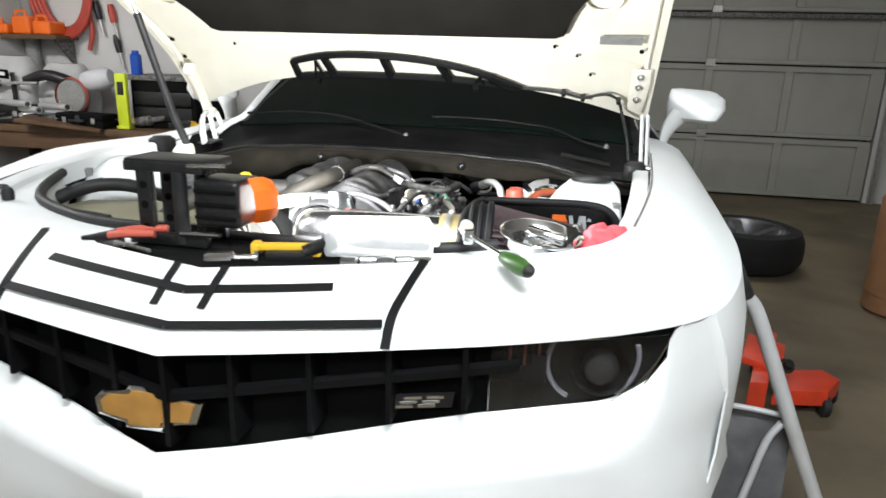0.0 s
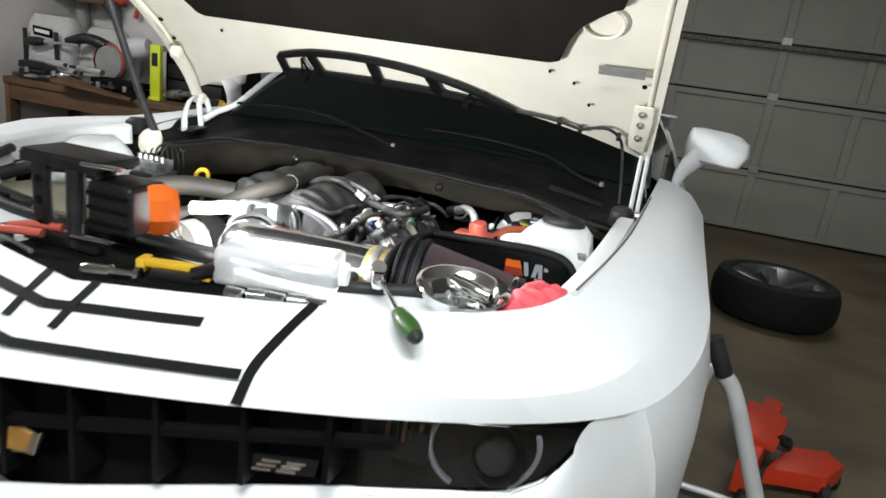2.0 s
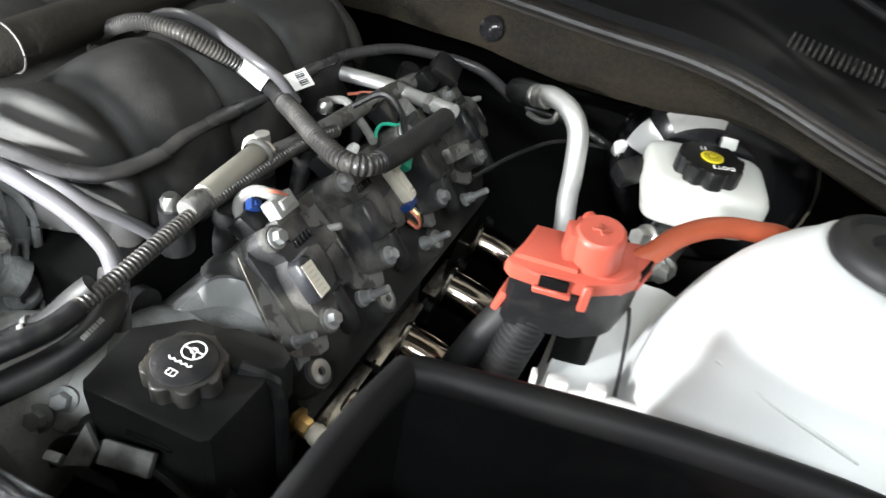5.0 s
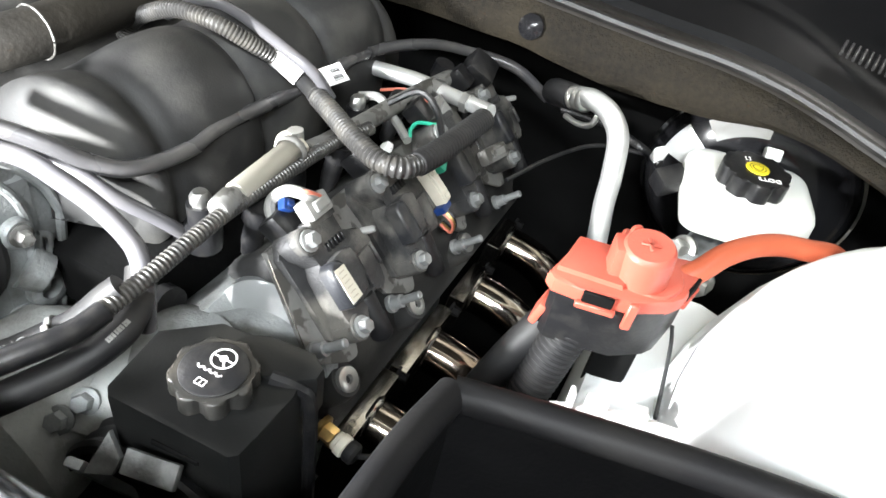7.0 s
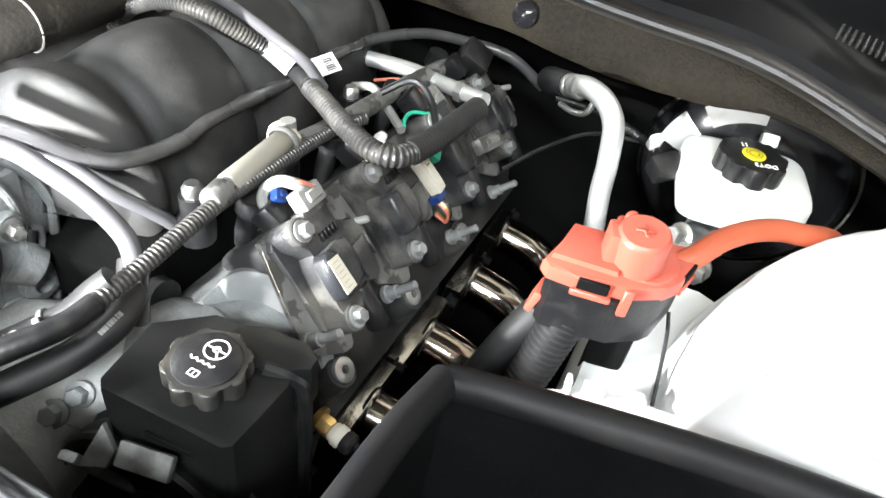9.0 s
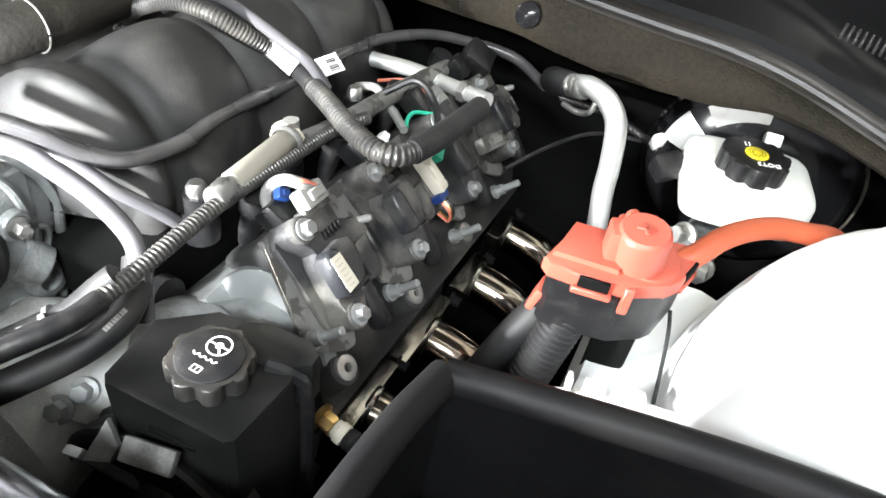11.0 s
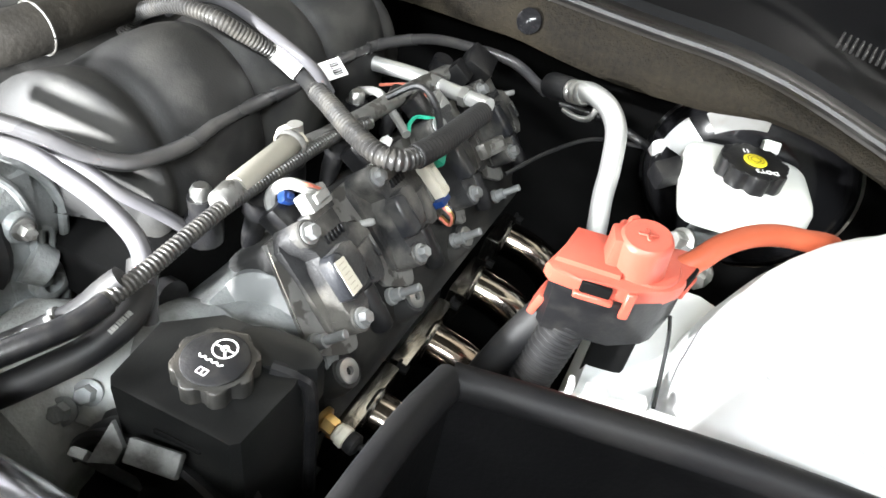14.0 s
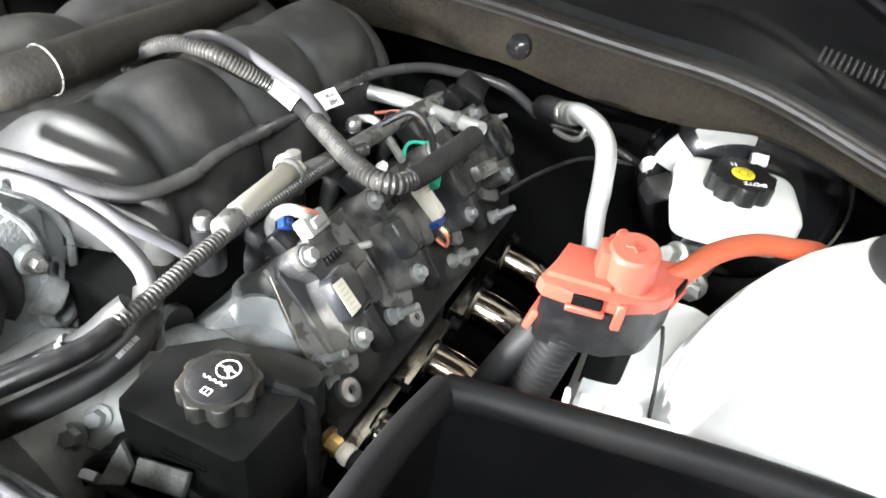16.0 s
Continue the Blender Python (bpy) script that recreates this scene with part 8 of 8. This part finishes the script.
for x, z, col in ((-2.76, 1.46, BLACK), (-2.65, 1.44, HOSE_RED), (-2.63, 1.24, BLACK)):
    hk = thing("hand_tool", (x, 3.58, z), "hand tool hanging on the white wall", "tool", "tools on the wall")
    part("grip", lathe([(0.018, 0), (0.025, 0.4), (0.02, 1)], (x, 3.57, z + 0.09), (x + 0.02, 3.57, z - 0.03), 12), col, hk)
    part("shaft", lathe([(0.010, 0), (0.010, 1)], (x + 0.02, 3.57, z - 0.03), (x + 0.04, 3.57, z - 0.14), 10), ZINC, hk)
pc = thing("wall_pipe", (-3.22, 3.55, 0.75), "grey electrical conduit on the wall", "conduit")
part("pipe", lathe([(0.05, 0), (0.05, 1)], (-3.28, 3.54, 0.75), (-3.28, 3.54, 2.7), 16), GREY_PL, pc)
# canvas bag
bg = thing("tool_bag", (-3.15, 3.2, 0.75), "grey and white canvas tool bag", "bag")
part("sack", blob([(-3.2, 3.22, 0.75, 0.20, 0.12), (-3.2, 3.22, 0.80, 0.22, 0.13), (-3.2, 3.22, 0.98, 0.20, 0.11), (-3.2, 3.22, 1.12, 0.18, 0.08), (-3.2, 3.22, 1.17, 0.15, 0.05)], power=3.5), FABRIC_G, bg)
part("label_patch", box((0.16, 0.006, 0.06), Matrix.Translation((-3.2, 3.115, 1.06)) @ pose(0, 0, 0, 10, 4, 0), 0.001), MATTE, bg, "black label patch")
part("bar", box((0.12, 0.003, 0.022), Matrix.Translation((-3.2, 3.108, 1.062)) @ pose(0, 0, 0, 10, 4, 0)), INK, bg)
for x in (-3.33, -3.07):
    part("strap", box((0.03, 0.01, 0.30), (x, 3.095, 0.92), 0.002), BLACK, bg)
b2 = thing("tool_bag", (-2.85, 3.3, 0.75), "grey and white canvas tool bag", "bag")
part("sack", blob([(-2.85, 3.32, 0.75, 0.19, 0.12), (-2.85, 3.32, 0.9, 0.21, 0.13), (-2.85, 3.32, 1.05, 0.18, 0.1), (-2.85, 3.32, 1.13, 0.12, 0.06)], power=3), FABRIC_G, b2)
# mitre saw
ms = thing("mitre_saw", (-2.70, 3.15, 0.75), "black and grey mitre saw with red guard", "mitre saw")
part("table", box((0.46, 0.25, 0.05), (-2.72, 3.12, 0.785), 0.01), BRACKET, ms)
part("arm", sweep([(-2.98, 3.10, 1.02), (-2.84, 3.12, 1.06), (-2.70, 3.15, 1.02), (-2.62, 3.2, 0.95)], (0.03, 0.045), 12, 5), BLACK, ms)
part("guard", lathe([(0.10, 0), (0.115, 0.3), (0.115, 0.7), (0.10, 1)], (-2.66, 3.10, 0.93), (-2.66, 3.16, 0.93), 24), GREY_PL, ms)
part("guard_rim", lathe([(0.116, 0), (0.122, 0.5), (0.116, 1)], (-2.66, 3.10, 0.93), (-2.66, 3.13, 0.93), 24, caps=False), RED, ms)
part("handle_rod", lathe([(0.011, 0), (0.011, 1)], (-3.16, 3.06, 1.0), (-2.86, 3.07, 1.01), 12), CHROME, ms)
part("grip", lathe([(0.02, 0), (0.03, 0.3), (0.03, 0.8), (0.02, 1)], (-3.28, 3.05, 0.99), (-3.14, 3.06, 1.0), 14), BLACK, ms)
part("motor", lathe([(0.06, 0), (0.07, 0.2), (0.07, 0.8), (0.05, 1)], (-2.60, 3.18, 1.02), (-2.42, 3.2, 1.06), 20), mat("pale_grey_shell", (0.5, 0.5, 0.52), 0.5, var=0.1), ms)
lv = thing("spirit_level", (-2.27, 3.08, 0.75), "lime yellow box level standing on the bench", "level")
part("body", box((0.075, 0.03, 0.34), (-2.25, 3.06, 0.92), 0.006), LIME, lv)
part("vial", box((0.04, 0.01, 0.08), (-2.25, 3.043, 1.0), 0.004), BLACK, lv)
part("foot", box((0.09, 0.05, 0.02), (-2.25, 3.06, 0.758), 0.004), LIME, lv)
bs = thing("wall_cabinet", (-2.15, 3.4, 0.75), "dark tool chest on the bench end", "tool chest")
part("body", box((0.45, 0.40, 0.30), (-2.02, 3.34, 0.90), 0.01), MATTE, bs)
part("top", box((0.50, 0.42, 0.03), (-2.08, 3.34, 1.065), 0.004), BRACKET, bs)
for z in (0.84, 0.94):
    part("drawer", box((0.40, 0.012, 0.08), (-2.02, 3.136, z), 0.004), BLACK, bs)
CAN_BLUE = mat("blue_can_enamel", (0.01, 0.07, 0.40), 0.35, var=0.1, bump=0.02)
solid("spray_can", lathe([(0.034, 0), (0.036, 0.05), (0.036, 0.8), (0.022, 0.9), (0.022, 1)], (-2.265, 3.25, 1.08), (-2.265, 3.25, 1.23), 18), CAN_BLUE, "blue spray can standing on tool chest", "can")
random.seed(11)
MIX = [BLACK, BRACKET, GREY_PL, MATTE, CHROME, WOOD, BLACK_SOFT, LABEL, YELLOW]
for k in range(44):
    x, y = random.uniform(-3.42, -1.8), random.uniform(2.99, 3.2)
    zb = 0.75 if k < 30 else 0.315
    L_, r = random.uniform(0.08, 0.26), random.uniform(0.012, 0.035)
    a = random.uniform(-0.5, 0.5)
    p = Vector((x, y, zb + r))
    d = Vector((math.cos(a), math.sin(a) * 0.4, random.uniform(-0.02, 0.25)))
    if k % 3:
        bmq = lathe([(r * 0.7, 0), (r, 0.08), (r, 0.5), (r * 0.55, 0.56), (r * 0.5, 0.95), (r * 0.4, 1)], p, p + d * L_, 10)
    else:
        bmq = box((L_ * 0.8, r * 3, r * 2.4), Matrix.Translation(p + Vector((0, 0, r * 0.2))) @ pose(0, 0, 0, 0, 0, math.degrees(a)), 0.006)
    solid("hand_tool", bmq, MIX[k % len(MIX)], "assorted dusty hand tool lying on the bench", "tool", "clutter on the bench")

# darker clutter stacked along the front of the bench
def tool_case(x, y, z, w, d, h, turn, material, label):
    t = thing("tool_case", (x, y, z), label, "case", "cases round the bench")
    m = Matrix.Translation((x, y, z)) @ pose(0, 0, 0, 0, 0, turn)
    part("body", box((w, d, h * 0.55), m @ Matrix.Translation((0, 0, h * 0.275)), 0.012, 2), material, t)
    part("lid", box((w * 1.01, d * 1.01, h * 0.42), m @ Matrix.Translation((0, 0, h * 0.78)), 0.014, 2), material, t)
    part("handle", sweep([m @ Vector((-0.05, -d / 2, h * 0.5)), m @ Vector((-0.045, -d / 2 - 0.03, h * 0.52)), m @ Vector((0.045, -d / 2 - 0.03, h * 0.52)), m @ Vector((0.05, -d / 2, h * 0.5))], 0.009, 8, 4), BLACK_SOFT, t)
    for q in (-0.3, 0.3):
        part("latch", box((0.03, 0.008, 0.035), m @ Matrix.Translation((q * w, -d / 2 - 0.003, h * 0.52)), 0.002, 1), ZINC, t)


for x, y, w, d, h, turn, m in ((-3.15, 2.82, 0.42, 0.28, 0.36, 8, MATTE), (-2.72, 2.84, 0.36, 0.26, 0.44, -6, BLACK), (-2.30, 2.85, 0.38, 0.24, 0.30, 4, MATTE), (-1.95, 2.86, 0.26, 0.24, 0.40, -10, BLACK)):
    tool_case(x, y, 0.0, w, d, h, turn, m, "scuffed black plastic tool case on garage floor")
tool_case(-3.12, 3.08, 0.75, 0.34, 0.16, 0.12, 5, BLACK, "scuffed black plastic tool case on the bench")
tool_case(-2.50, 3.03, 0.75, 0.36, 0.14, 0.09, -4, MATTE, "scuffed black plastic tool case on the bench")
for x, z, L_, a in ((-3.05, 0.83, 0.42, 8), (-2.95, 0.80, 0.36, -12), (-2.72, 0.82, 0.30, 14)):
    d = Vector((math.cos(math.radians(a)), -0.35, 0.10 * math.sin(math.radians(a)))).normalized()
    p = Vector((x, 3.02, z + 0.05))
    solid("metal_pipe", lathe([(0.022, 0), (0.022, 1.0), (0.017, 1.0), (0.017, 0.1)], p - d * L_ / 2, p + d * L_ / 2, 16, caps=False), ALU, "short grey metal pipe lying across the bench", "pipe", "pipes on the bench")
solid("scrap_board", box((0.55, 0.14, 0.02), Matrix.Translation((-2.62, 2.96, 0.77)) @ pose(0, 0, 0, 6, 5, 8), 0.003), WOOD, "offcut wooden board lying on the bench edge", "board")
